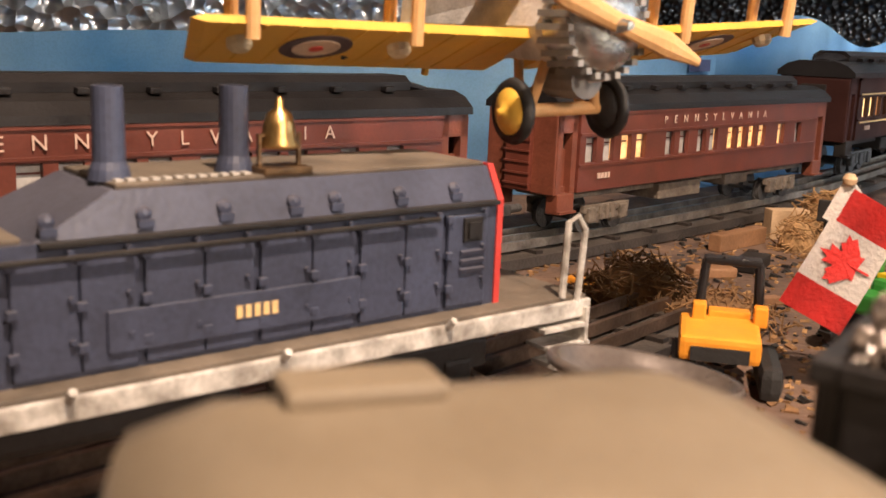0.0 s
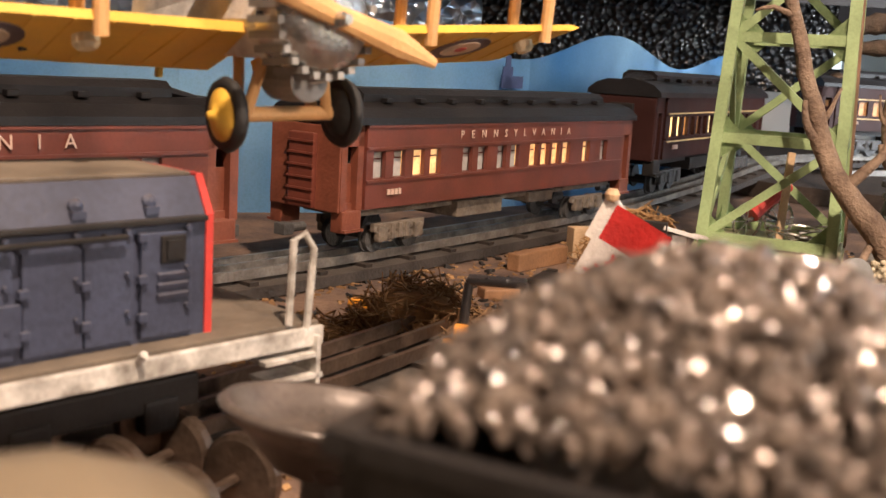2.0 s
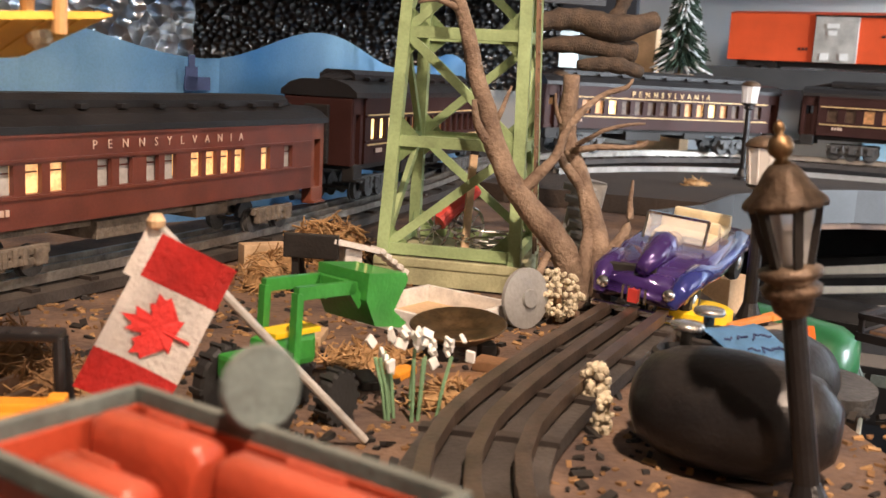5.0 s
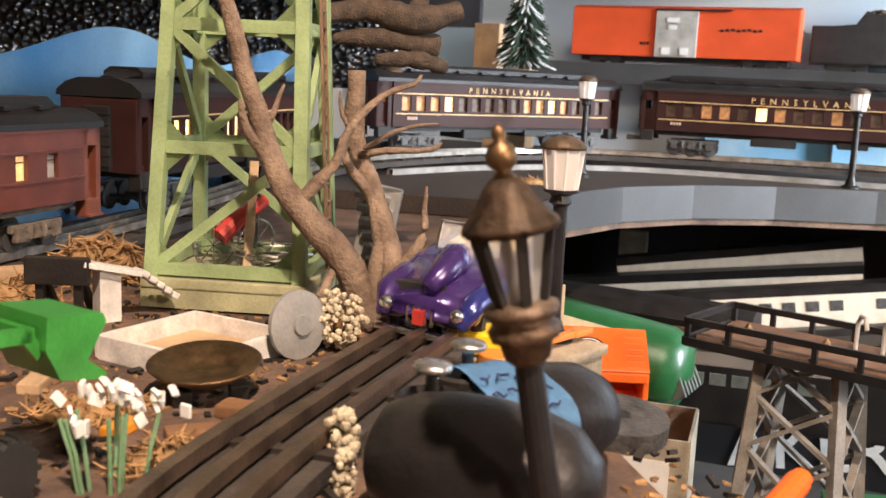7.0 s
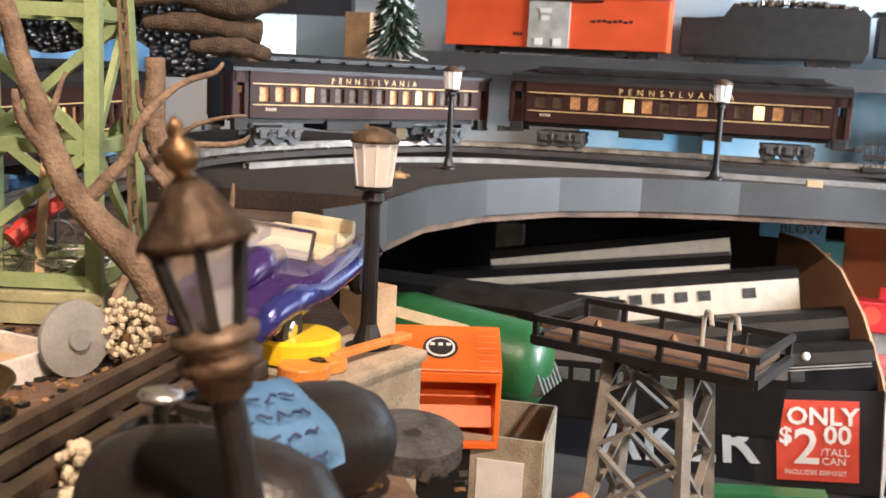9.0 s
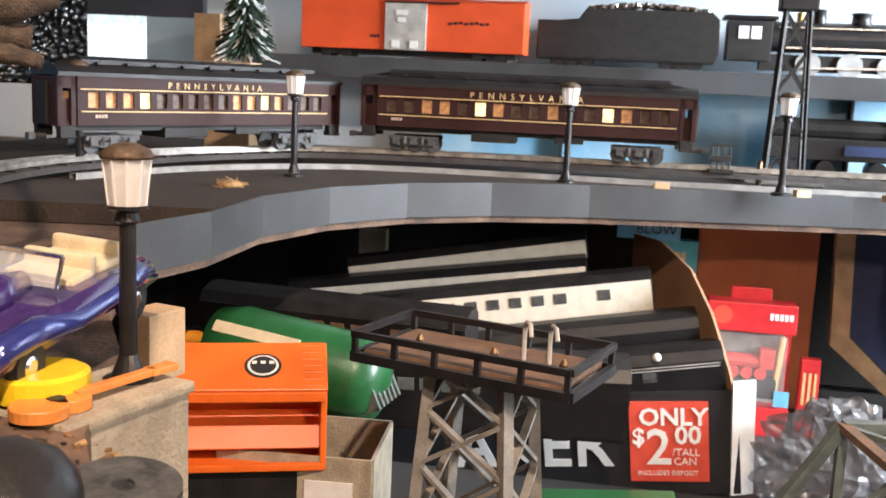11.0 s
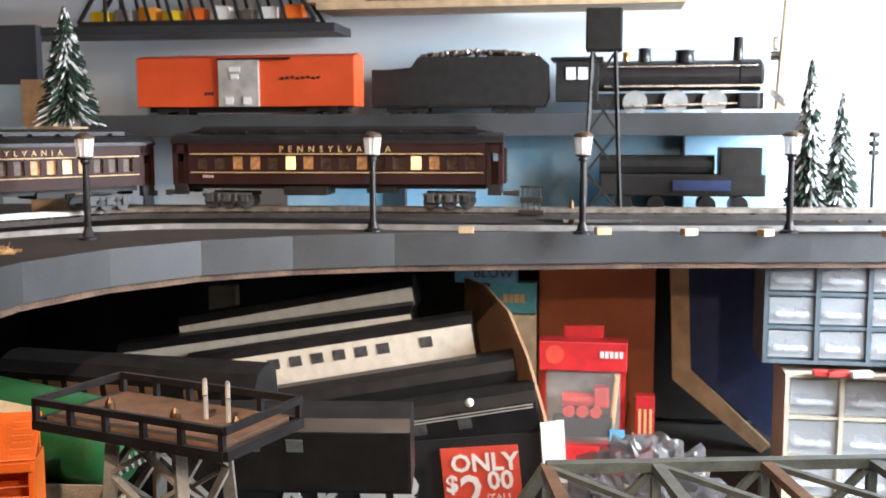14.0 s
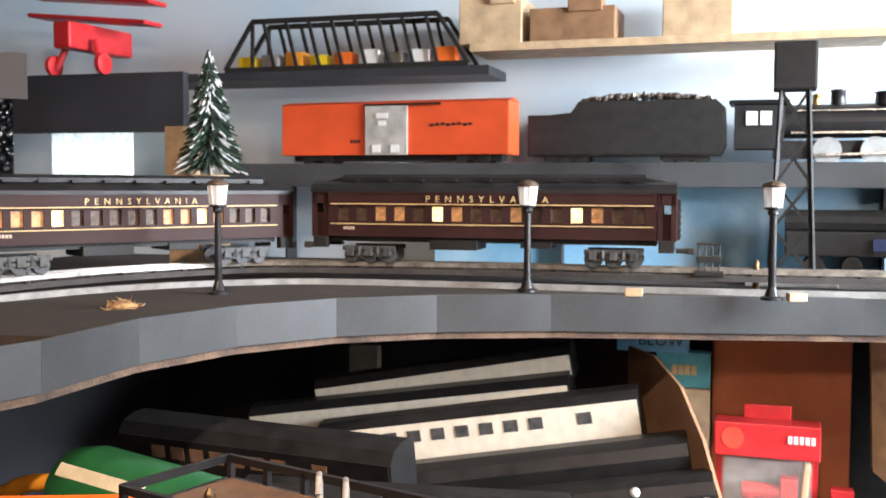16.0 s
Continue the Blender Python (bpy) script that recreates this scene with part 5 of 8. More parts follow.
def leg(z):
    return 0.0435 - 0.030 * (z - 0.022)


def legy(z):
    return 0.0435 - 0.105 * (z - 0.022)


bm = bm_new()
box(bm, (0, 0, 0.016), (0.098, 0.098, 0.006), bev=0.001)
part("base_plate", bm, "towerbase", tw)
bm = bm_new()
for x, y, sx, sy in ((0, -0.046, 0.098, 0.004), (0, 0.046, 0.098, 0.004), (-0.046, 0, 0.004, 0.088), (0.046, 0, 0.004, 0.088)):
    box(bm, (x, y, 0.0075), (sx, sy, 0.012))
part("base_skirt", bm, "towerbase", tw)
cor = [(-1, -1), (1, -1), (1, 1), (-1, 1)]
for x, y in cor:
    bm = bm_new()
    bar(bm, (x * leg(0.018), y * legy(0.018), 0.018), (x * leg(ZT), y * legy(ZT), ZT), 0.0078, 0.0078, (1, 0, 0))
    part("leg", bm, "steelgreen", tw)
levels = [0.024, 0.094, 0.164, 0.234, 0.304]
for k, z in enumerate(levels):
    for (x0, y0), (x1, y1) in zip(cor, cor[1:] + cor[:1]):
        r, ry = leg(z), legy(z)
        bm = bm_new()
        bar(bm, (x0 * r, y0 * ry, z), (x1 * r, y1 * ry, z), 0.0050, 0.0072)
        part("cross_beam", bm, "steelgreen", tw)
        for (xa, ya), (xb, yb) in (((x0, y0), (x1, y1)), ((x1, y1), (x0, y0))):
            bm = bm_new()
            d = Vector((xb - xa, yb - ya, 0)).normalized()
            p = Vector((xa * r, ya * ry, z))
            n = Vector((-d.y, d.x, 0)) * 0.0012
            v = [p, p + d * 0.020, p + d * 0.003 + Vector((0, 0, 0.017)), p + Vector((0, 0, 0.017)), p + Vector((0, 0, -0.015)), p + d * 0.003 + Vector((0, 0, -0.015))]
            for tri in ((0, 1, 2, 3), (0, 4, 5, 1)):
                bm.faces.new([bm.verts.new(v[q]) for q in tri])
            bmesh.ops.solidify(bm, geom=bm.faces[:], thickness=0.0016)
            part("gusset", bm, "steelgreen", tw)
    if k + 1 < len(levels):
        z1 = levels[k + 1]
        for f in range(4):
            (x0, y0), (x1, y1) = cor[f], cor[(f + 1) % 4]
            if k % 2 != f % 2:
                (x0, y0), (x1, y1) = (x1, y1), (x0, y0)
            r0, r1 = leg(z), leg(z1)
            bm = bm_new()
            bar(bm, (x0 * r0, y0 * legy(z), z), (x1 * r1, y1 * legy(z1), z1), 0.0036, 0.0058)
            part("diagonal", bm, "steelgreen", tw)
# ladder up one side
bm = bm_new()
for s in (-0.006, 0.006):
    bar(bm, (0.050, 0.01 + s, 0.02), (0.036, 0.01 + s, 0.30), 0.0016, 0.0016)
for i in range(26):
    z = 0.03 + i * 0.0105
    bar(bm, (0.050 - (z - 0.02) * 0.05, 0.004, z), (0.050 - (z - 0.02) * 0.05, 0.016, z), 0.0012, 0.0012)
part("ladder", bm, "brown_deck", tw, "rusty ladder")

# things on the tower's base
md = thing("toy_motorcycle", pose(0.447, 0.848, 0.019, 0, 0, 25), "small red toy motorcycle with wire wheels on the tower base", "toy motorcycle")
bm = bm_new()
tube(bm, [(-0.012, 0, 0.019), (0.0, 0, 0.028), (0.022, 0, 0.040)], [0.006, 0.0055, 0.004], 10)
part("tank", bm, "red", md)
for x in (-0.016, 0.016):
    bm = bm_new()
    pts = [(x + 0.0135 * math.cos(a * math.pi / 10), 0, 0.0142 + 0.0135 * math.sin(a * math.pi / 10)) for a in range(21)]
    tube(bm, pts, 0.0012, 6)
    for a in range(8):
        bar(bm, (x, 0, 0.0142), (x + 0.013 * math.cos(a * math.pi / 4), 0, 0.0142 + 0.013 * math.sin(a * math.pi / 4)), 0.0007, 0.0007)
    part("wheel", bm, "silver", md)
bm = bm_new()
tube(bm, [(0.016, 0, 0.0142), (0.018, 0, 0.044)], 0.0012, 6)
tube(bm, [(-0.016, 0, 0.0142), (0.0, 0, 0.02), (0.016, 0, 0.0142)], 0.0012, 6)
part("frame", bm, "truckd", md)
sk = bm_new()
box(sk, (0, 0, 0.034), (0.0052, 0.003, 0.068), bev=0.0004)
single("wood_strip", sk, "wood", "narrow pale wooden strip leaning in the tower", "stick", m=pose(0.448, 0.818, 0.019, -8, 5, 0))
wi = bm_new()
for i in range(5):
    a0 = i * 1.3
    tube(wi, [(0.020 * math.cos(a0 + k * 0.5) * (1 + 0.08 * i), 0.014 * math.sin(a0 + k * 0.5), 0.003 + 0.003 * i + 0.002 * math.sin(k)) for k in range(11)], 0.0008, 5)
single("wire_coil", wi, "silver", "coil of grey wire lying on the tower base", "wire", m=pose(0.466, 0.826, 0.019))

# driftwood trunks beside the tower


def drift(name, limbs, label, m):
    t = thing(name, m, label, "dead tree")
    for i, (pts, radii) in enumerate(limbs):
        bm = bm_new()
        path = smooth_path(pts, 0.008)
        rr = []
        for k in range(len(path)):
            u = k / (len(path) - 1) * (len(radii) - 1)
            j = min(int(u), len(radii) - 2)
            rr.append((radii[j] * (j + 1 - u) + radii[j + 1] * (u - j)) * (1 + 0.16 * noise.noise(Vector(path[k]) * 90)))
        path = [(p[0] + 0.002 * noise.noise(Vector(p) * 60), p[1] + 0.002 * noise.noise(Vector(p) * 60 + Vector((5, 0, 0))), p[2]) for p in path]
        tube(bm, path, rr, 10)
        part("trunk" if i == 0 else "branch", bm, "drift", t, smooth=True)
    return t


drift("driftwood_tree", [
    ([(0.502, 0.750, 0.0), (0.495, 0.751, 0.025), (0.486, 0.752, 0.042), (0.469, 0.755, 0.061), (0.456, 0.760, 0.078), (0.448, 0.768, 0.098), (0.444, 0.772, 0.119), (0.437, 0.778, 0.141), (0.432, 0.782, 0.163), (0.424, 0.787, 0.190), (0.418, 0.790, 0.24)], [0.0100, 0.0090, 0.0085, 0.0078, 0.0068, 0.0060, 0.0052, 0.0046, 0.0042, 0.0034, 0.0022]),
    ([(0.462, 0.757, 0.070), (0.480, 0.752, 0.090), (0.490, 0.752, 0.112), (0.502, 0.754, 0.124), (0.516, 0.756, 0.132), (0.527, 0.756, 0.136), (0.531, 0.757, 0.141)], [0.0040, 0.0034, 0.0028, 0.0024, 0.0018, 0.0015, 0.0008]),
    ([(0.447, 0.768, 0.096), (0.439, 0.766, 0.104), (0.434, 0.766, 0.117), (0.433, 0.766, 0.124)], [0.0040, 0.0030, 0.0022, 0.0014]),
    ([(0.446, 0.770, 0.108), (0.453, 0.768, 0.120), (0.457, 0.767, 0.133)], [0.0026, 0.0016, 0.0008]),
    ([(0.428, 0.785, 0.176), (0.412, 0.783, 0.182), (0.400, 0.783, 0.179)], [0.0026, 0.0016, 0.0007]),
    ([(0.486, 0.752, 0.040), (0.474, 0.748, 0.020), (0.470, 0.745, 0.0)], [0.0030, 0.0026, 0.0034]),
], "grey-brown driftwood trunk leaning beside the green tower", pose(0, 0, 0))
drift("driftwood_tree", [
    ([(0.522, 0.748, 0.0), (0.518, 0.756, 0.035), (0.515, 0.775, 0.067), (0.509, 0.785, 0.088), (0.505, 0.790, 0.102), (0.504, 0.790, 0.120), (0.504, 0.790, 0.142)], [0.0115, 0.0092, 0.0062, 0.0054, 0.0056, 0.0060, 0.0052]),
    ([(0.500, 0.742, 0.0), (0.507, 0.752, 0.030), (0.513, 0.765, 0.050), (0.511, 0.776, 0.072), (0.499, 0.780, 0.086), (0.494, 0.782, 0.098)], [0.0050, 0.0046, 0.0042, 0.0040, 0.0034, 0.0018]),
    ([(0.506, 0.783, 0.094), (0.518, 0.772, 0.098), (0.534, 0.765, 0.0985), (0.544, 0.762, 0.101), (0.547, 0.762, 0.104)], [0.0026, 0.0020, 0.0016, 0.0014, 0.0008]),
    ([(0.507, 0.786, 0.096), (0.522, 0.776, 0.108), (0.536, 0.768, 0.113), (0.546, 0.766, 0.114)], [0.0020, 0.0013, 0.0010, 0.0006]),
    ([(0.520, 0.752, 0.030), (0.532, 0.756, 0.044), (0.537, 0.758, 0.055), (0.537, 0.759, 0.066), (0.538, 0.759, 0.079)], [0.0060, 0.0036, 0.0024, 0.0016, 0.0008]),
    ([(0.522, 0.752, 0.020), (0.541, 0.758, 0.036), (0.551, 0.762, 0.047), (0.556, 0.764, 0.054)], [0.0056, 0.0030, 0.0018, 0.0010]),
    ([(0.505, 0.790, 0.104), (0.497, 0.790, 0.116), (0.495, 0.792, 0.130)], [0.0024, 0.0014, 0.0007]),
], "forked driftwood stump with thin dead branches", pose(0, 0, 0))

rng = random.Random(21)
for label, material, n, size in (("scattered brown grit on the ground", "moss", 2400, 0.0020), ("scattered straw coloured crumbs on the ground", "straw", 1000, 0.0020), ("scattered dark grit on the ground", "blackmatt", 1400, 0.0028)):
    seeds = []
    for i in range(n):
        x, y = rng.uniform(0.08, 0.56), rng.uniform(0.42, 1.0)
        if y > 0.62 + 1.25 * x and x < 0.32:
            continue
        s_ = size * rng.uniform(0.4, 1.3)
        seeds.append(pose(x, y, s_ * 0.2, rng.uniform(-25, 25), rng.uniform(-25, 25), rng.random() * 180) @ Matrix.Diagonal((s_ * rng.uniform(0.8, 2.6), s_, s_ * 0.6, 1)))
    tagged(stuff_part("ground_litter", scatter("ground_litter", seeds, "cube"), material, None, label), "", "grit", "ground litter", "stuff")

# ---- more yard things ----
gd = thing("round_cover", pose(0.4500, 0.700, 0.0, 0, 0, 25), "round grey metal lid standing on its edge", "lid")
bm = bm_new()
lathe(bm, [(0.0145, -0.002), (0.0172, -0.0015), (0.0172, 0.001), (0.013, 0.0018), (0.0055, 0.0028), (0.005, 0.0045), (0.002, 0.0047)], 32, pose(0, 0, 0.0172, 84, 0, 0))
part("lid", bm, "grey", gd)
lf = thing("lichen_bush", pose(0.474, 0.712, 0.0), "round cream lichen bush of small beads", "lichen bush")
bm = bm_new()
rng = random.Random(3)
for i in range(170):
    d = Vector((rng.gauss(0, 1), rng.gauss(0, 1), rng.gauss(0, 1))).normalized()
    bmesh.ops.create_icosphere(bm, subdivisions=1, radius=rng.uniform(0.0012, 0.0022), matrix=Matrix.Translation(Vector((0, 0, 0.0165)) + d * rng.uniform(0.010, 0.0150)))
part("bead_cluster", bm, "lichen", lf)["kind"] = "stuff"
bm = bm_new()
rod(bm, (0, 0, 0), (0, 0, 0.016), 0.0025)
part("stem", bm, "moss", lf)
for x, y, z, s in ((0.43, 0.556, 0.0, 1.0), (0.425, 0.535, 0.0, 0.7)):
    bm = bm_new()
    for i in range(90):
        bmesh.ops.create_icosphere(bm, subdivisions=1, radius=rng.uniform(0.0012, 0.0028) * s, matrix=pose(rng.gauss(0, 0.0024) * s, rng.gauss(0, 0.0022) * s, rng.uniform(0, 0.021) * s))
    for v in bm.verts:
        v.co.z = max(0, v.co.z)
    single("lichen_clump", bm, "lichen", "knobbly cream lichen clump beside the siding", "lichen", "lichen clumps", "stuff", pose(x, y, z))

ty = thing("white_tray", pose(0.403, 0.716, 0.0, 0, 0, 38), "shallow white wooden tray with a brown bottom", "tray")
for c_, s_ in (((0, 0.031, 0.006), (0.068, 0.003, 0.012)), ((0, -0.031, 0.006), (0.068, 0.003, 0.012)), ((-0.0325, 0, 0.006), (0.003, 0.059, 0.012)), ((0.0325, 0, 0.006), (0.003, 0.059, 0.012))):
    bm = bm_new()
    box(bm, c_, s_, bev=0.0004)
    part("side", bm, "white", ty)
bm = bm_new()
box(bm, (0, 0, 0.0015), (0.062, 0.059, 0.002))
part("bottom", bm, "wood", ty)
bw = thing("metal_bowl", pose(0.398, 0.652, 0.0, 6, -4, 0), "shallow brown metal bowl on small blocks", "bowl")
bm = bm_new()
lathe(bm, [(0.004, 0.007), (0.014, 0.009), (0.023, 0.0145), (0.0245, 0.016), (0.0235, 0.0165), (0.013, 0.0115), (0.001, 0.010)], 32)
part("bowl", bm, "agedbrass", bw, smooth=True)
for x in (-0.012, 0.012):
    bm = bm_new()
    box(bm, (x, -0.010, 0.004), (0.008, 0.008, 0.009), bev=0.0008)
    part("block", bm, "blackmatt", bw)


def buffer_stop(x, y, h):
    b = thing("buffer_stop", pose(x, y, 0, 0, 0, h), "black model buffer stop with a plate on braced posts", "buffer stop", "buffer stops")
    bm = bm_new()
    box(bm, (0, 0, 0.030), (0.034, 0.005, 0.015), bev=0.0008)
    part("plate", bm, "blackmatt", b)
    for s in (-1, 1):
        bm = bm_new()
        bar(bm, (s * 0.010, 0.003, 0.0), (s * 0.010, 0.002, 0.032), 0.0042, 0.0042)
        part("post", bm, "blackmatt", b)
        bm = bm_new()
        bar(bm, (s * 0.010, 0.030, 0.0), (s * 0.010, 0.004, 0.028), 0.004, 0.004)
        part("brace", bm, "blackmatt", b)


buffer_stop(0.510, 0.700, -32)
buffer_stop(0.342, 0.790, -20)
wc = thing("toy_trailer", pose(0.368, 0.795, 0.0, 0, 0, 20), "small white toy trailer with a row of ribs", "toy trailer")
bm = bm_new()
box(bm, (0, 0, 0.030), (0.034, 0.016, 0.003), (0, 14, 0), 0.0004)
part("plate", bm, "white", wc)
for i in range(5):
    bm = bm_new()
    box(bm, (0.018 + i * 0.0045, -0.002, 0.026 - i * 0.0035), (0.004, 0.014, 0.0035), (0, 30, 0), 0.0008)
    part("rib", bm, "white", wc)
bm = bm_new()
box(bm, (0, 0.002, 0.014), (0.012, 0.010, 0.029))
part("leg", bm, "white", wc)
bm = bm_new()
box(bm, (0, 0, 0.011), (0.030, 0.012, 0.022), bev=0.0005)
single("wood_block", bm, "wood", "pale wooden block beside the buffer stop", "block", m=pose(0.318, 0.845, 0.0, 0, 0, 15))

# purple convertible


def car_toy():
    c = thing("toy_car", pose(0.560, 0.735, 0.014, 4, -7, 44) @ Matrix.Scale(1.1, 4), "purple and blue metallic toy convertible with chrome grille", "toy car")
    L = 0.125
    bm = bm_new()
    prism(bm, [(-0.062, 0.010), (0.062, 0.010), (0.064, 0.020), (0.058, 0.027), (0.02, 0.029), (-0.022, 0.0295), (-0.050, 0.026), (-0.064, 0.019)], -0.024, 0.024)
    bmesh.ops.bevel(bm, geom=bm.edges[:], offset=0.004, segments=3, affect="EDGES")
    part("body", bm, "purple", c, "purple body", smooth=True)
    for s in (-1, 1):
        bm = bm_new()
        tube(bm, [(-0.066, s * 0.0195, 0.014), (-0.056, s * 0.0215, 0.022), (-0.036, s * 0.0225, 0.023), (-0.010, s * 0.0235, 0.018), (0.02, s * 0.023, 0.019), (0.042, s * 0.0225, 0.023), (0.062, s * 0.021, 0.016)], [0.003, 0.006, 0.0065, 0.0045, 0.0045, 0.0062, 0.003], 10)
        part("fender", bm, "blue" if s < 0 else "purple", c, smooth=True)
        bm = bm_new()
        lathe(bm, [(0.0005, 0.003), (0.0028, 0.002), (0.0034, 0), (0.003, -0.002)], 14, pose(-0.0655, s * 0.0175, 0.0195, 0, -90, 0))
        part("headlight", bm, "chrome", c, smooth=True)
        for x in (-0.042, 0.040):
            bm = bm_new()
            lathe(bm, [(0.006, -0.003), (0.0095, -0.003), (0.0105, 0), (0.0095, 0.003), (0.006, 0.003)], 18, pose(x, s * 0.0215, 0.0105, 90, 0, 0))
            w = part("wheel", bm, "rubber", c)
            bm = bm_new()
            rod(bm, (x, s * 0.0238, 0.0105), (x, s * 0.0252, 0.0105), 0.0058, 0.003, seg=14)
            part("hub", bm, "chrome", w)
    bm = bm_new()
    tube(bm, [(-0.058, 0, 0.028), (-0.03, 0, 0.033), (-0.012, 0, 0.0315)], [0.004, 0.0085, 0.006], 10)
    part("bonnet", bm, "purple", c, smooth=True)
    bm = bm_new()
    for i in range(5):
        box(bm, (-0.0665, -0.006 + i * 0.003, 0.0165), (0.002, 0.0012, 0.008))
    box(bm, (-0.0675, 0, 0.0085), (0.004, 0.044, 0.003), bev=0.001)
    part("grille", bm, "chrome", c)
    bm = bm_new()
    box(bm, (-0.0685, 0, 0.0165), (0.0014, 0.005, 0.007))
    part("badge", bm, "red", c)
    bm = bm_new()
    box(bm, (-0.010, 0, 0.038), (0.0012, 0.034, 0.013), (0, 24, 0))
    ws = part("windscreen", bm, "clear", c)
    bm = bm_new()
    for y in (-0.017, 0.017):
        bar(bm, (-0.013, y, 0.031), (-0.0075, y, 0.0445), 0.0014, 0.0014)
    bar(bm, (-0.0075, -0.017, 0.0445), (-0.0075, 0.017, 0.0445), 0.0014, 0.0014)
    part("screen_frame", bm, "chrome", ws)
    for x in (0.008, 0.030):
        bm = bm_new()
        box(bm, (x, 0, 0.0295), (0.018, 0.034, 0.005), bev=0.002)
        box(bm, (x + 0.009, 0, 0.033), (0.005, 0.034, 0.010), bev=0.002)
        part("seat", bm, "cream", c, "cream seat")
    return c


car_toy()
bm = bm_new()
box(bm, (0, 0, 0.0), (0.030, 0.022, 0.040), bev=0.0008)
single("wood_block", bm, "wood", "upright pale wooden block behind the siding", "block", m=pose(0.636, 0.80, -0.010, 0, 0, 30))

# grey folded vase behind the stump
vz = bm_new()
box(vz, (0, 0, 0.045), (0.022, 0.012, 0.062), (0, 10, 0), 0.002)
for i in range(6):
    box(vz, (0.006 - i * 0.0015, -0.008, 0.030 + i * 0.008), (0.022, 0.004, 0.004), (18, 10, 8), 0.0006)
box(vz, (0.008, 0, 0.012), (0.014, 0.010, 0.026), (0, 12, 0), 0.001)
single("grey_ornament", vz, "grey", "grey and white ribbed ornament behind the driftwood", "ornament", m=pose(0.522, 0.80, -0.001, 0, 0, -25))

# yellow dish, guitar and stone block at the table's edge
sb = bm_new()
box(sb, (0, 0, -0.052), (0.076, 0.046, 0.104), bev=0.002)
box(sb, (0, 0, 0.0), (0.080, 0.050, 0.006), bev=0.002)
single("stone_block", sb, "stone", "rough tan stone-printed card block", "block", m=pose(0.5720, 0.6860, -0.001, 0, 0, 30))
yd = bm_new()
lathe(yd, [(0.0195, 0.0), (0.0215, 0.001), (0.0215, 0.0105), (0.019, 0.012), (0.004, 0.012)], 28)
box(yd, (-0.012, 0.004, 0.014), (0.010, 0.009, 0.012), (0, -10, 0), 0.003)
single("yellow_cap", yd, "yel", "bright yellow round plastic cap", "cap", m=pose(0.550, 0.690, 0.0028, 0, 0, 0))
gt = thing("toy_guitar", pose(0.5600, 0.6700, 0.0026, 0, 0, 27) @ Matrix.Scale(1.15, 4), "small orange toy guitar lying on the stone block", "toy guitar")
bm = bm_new()
for x, r in ((-0.016, 0.0105), (-0.003, 0.0085)):
    lathe(bm, [(r, 0), (r, 0.004), (r * 0.96, 0.0045)], 22, pose(x, 0, 0))
part("body", bm, "guitar", gt)
bm = bm_new()
box(bm, (0.020, 0, 0.004), (0.040, 0.0045, 0.003), bev=0.0005)
box(bm, (0.044, 0, 0.004), (0.014, 0.007, 0.003), bev=0.0008)
part("neck", bm, "guitar", gt)
bm = bm_new()
rod(bm, (-0.008, 0, 0.0044), (-0.008, 0, 0.0050), 0.003, seg=16)
part("sound_hole", bm, "rubber", gt)

# black tank with a blue note
tk = thing("black_tank", pose(0.449, 0.495, 0.0, 0, 0, -46), "dusty black toy tank of two rounded lobes with silver filler caps", "tank")
bm = bm_new()
lathe(bm, [(0.002, -0.030), (0.010, -0.0285), (0.0165, -0.024), (0.0205, -0.015), (0.0225, -0.003), (0.0228, 0.008), (0.0215, 0.024), (0.0180, 0.036), (0.010, 0.044), (0.002, 0.045)], 32, pose(0, 0, 0.0228, 0, 90, 0))
part("shell", bm, "black", tk, smooth=True)
far = pose(0, 0, 0, 0, 0, 46) @ pose(0.042, 0.038, 0.0, 0, 0, 8)
bm = bm_new()
lathe(bm, [(0.002, -0.036), (0.010, -0.034), (0.0165, -0.027), (0.0195, -0.014), (0.0205, 0.010), (0.0190, 0.022), (0.0140, 0.032), (0.008, 0.0365), (0.002, 0.038)], 32, far @ pose(0, 0, 0.0205, 0, 90, 0))
part("shell", bm, "black", tk, smooth=True)
for x, y in ((-0.005, 0.018), (0.017, 0.040)):
    at_ = pose(0, 0, 0, 0, 0, 46) @ pose(x + 0.003, y + 0.002, 0)
    bm = bm_new()
    lathe(bm, [(0.012, 0.012), (0.0125, 0.034), (0.0125, 0.0385), (0.0108, 0.0395), (0.0095, 0.037), (0.001, 0.037)], 26, at_)
    f = part("filler", bm, "blackmatt", tk)
    bm = bm_new()
    lathe(bm, [(0.0022, 0.037), (0.0022, 0.047), (0.0060, 0.0475), (0.0066, 0.0485), (0.0060, 0.050), (0.001, 0.0503)], 20, at_)
    part("cap", bm, "silver", f, "silver cap", smooth=True)
nt = thing("paper_note", pose(0.449, 0.495, 0.0, 0, 0, -46) @ far, "pale blue paper note with dark scribble draped on the tank", "note")
bm = bm_new()
g = []
for i in range(13):
    a = radians(-34 + i * 11)
    lift = 0.0212 + 0.0012 * math.sin(i * 0.9)
    g.append([bm.verts.new((-0.032 + k * 0.0060 + 0.0010 * i, -lift * math.sin(a), 0.0205 + lift * math.cos(a) + 0.0010 * math.sin(k * 1.4 + i * 0.4) ** 2)) for k in range(6)])
for r0, r1 in zip(g, g[1:]):
    for k in range(5):
        bm.faces.new((r0[k], r0[k + 1], r1[k + 1], r1[k]))
bmesh.ops.solidify(bm, geom=bm.faces[:], thickness=0.0004)
part("sheet", bm, "note", nt, smooth=True)
rng = random.Random(11)
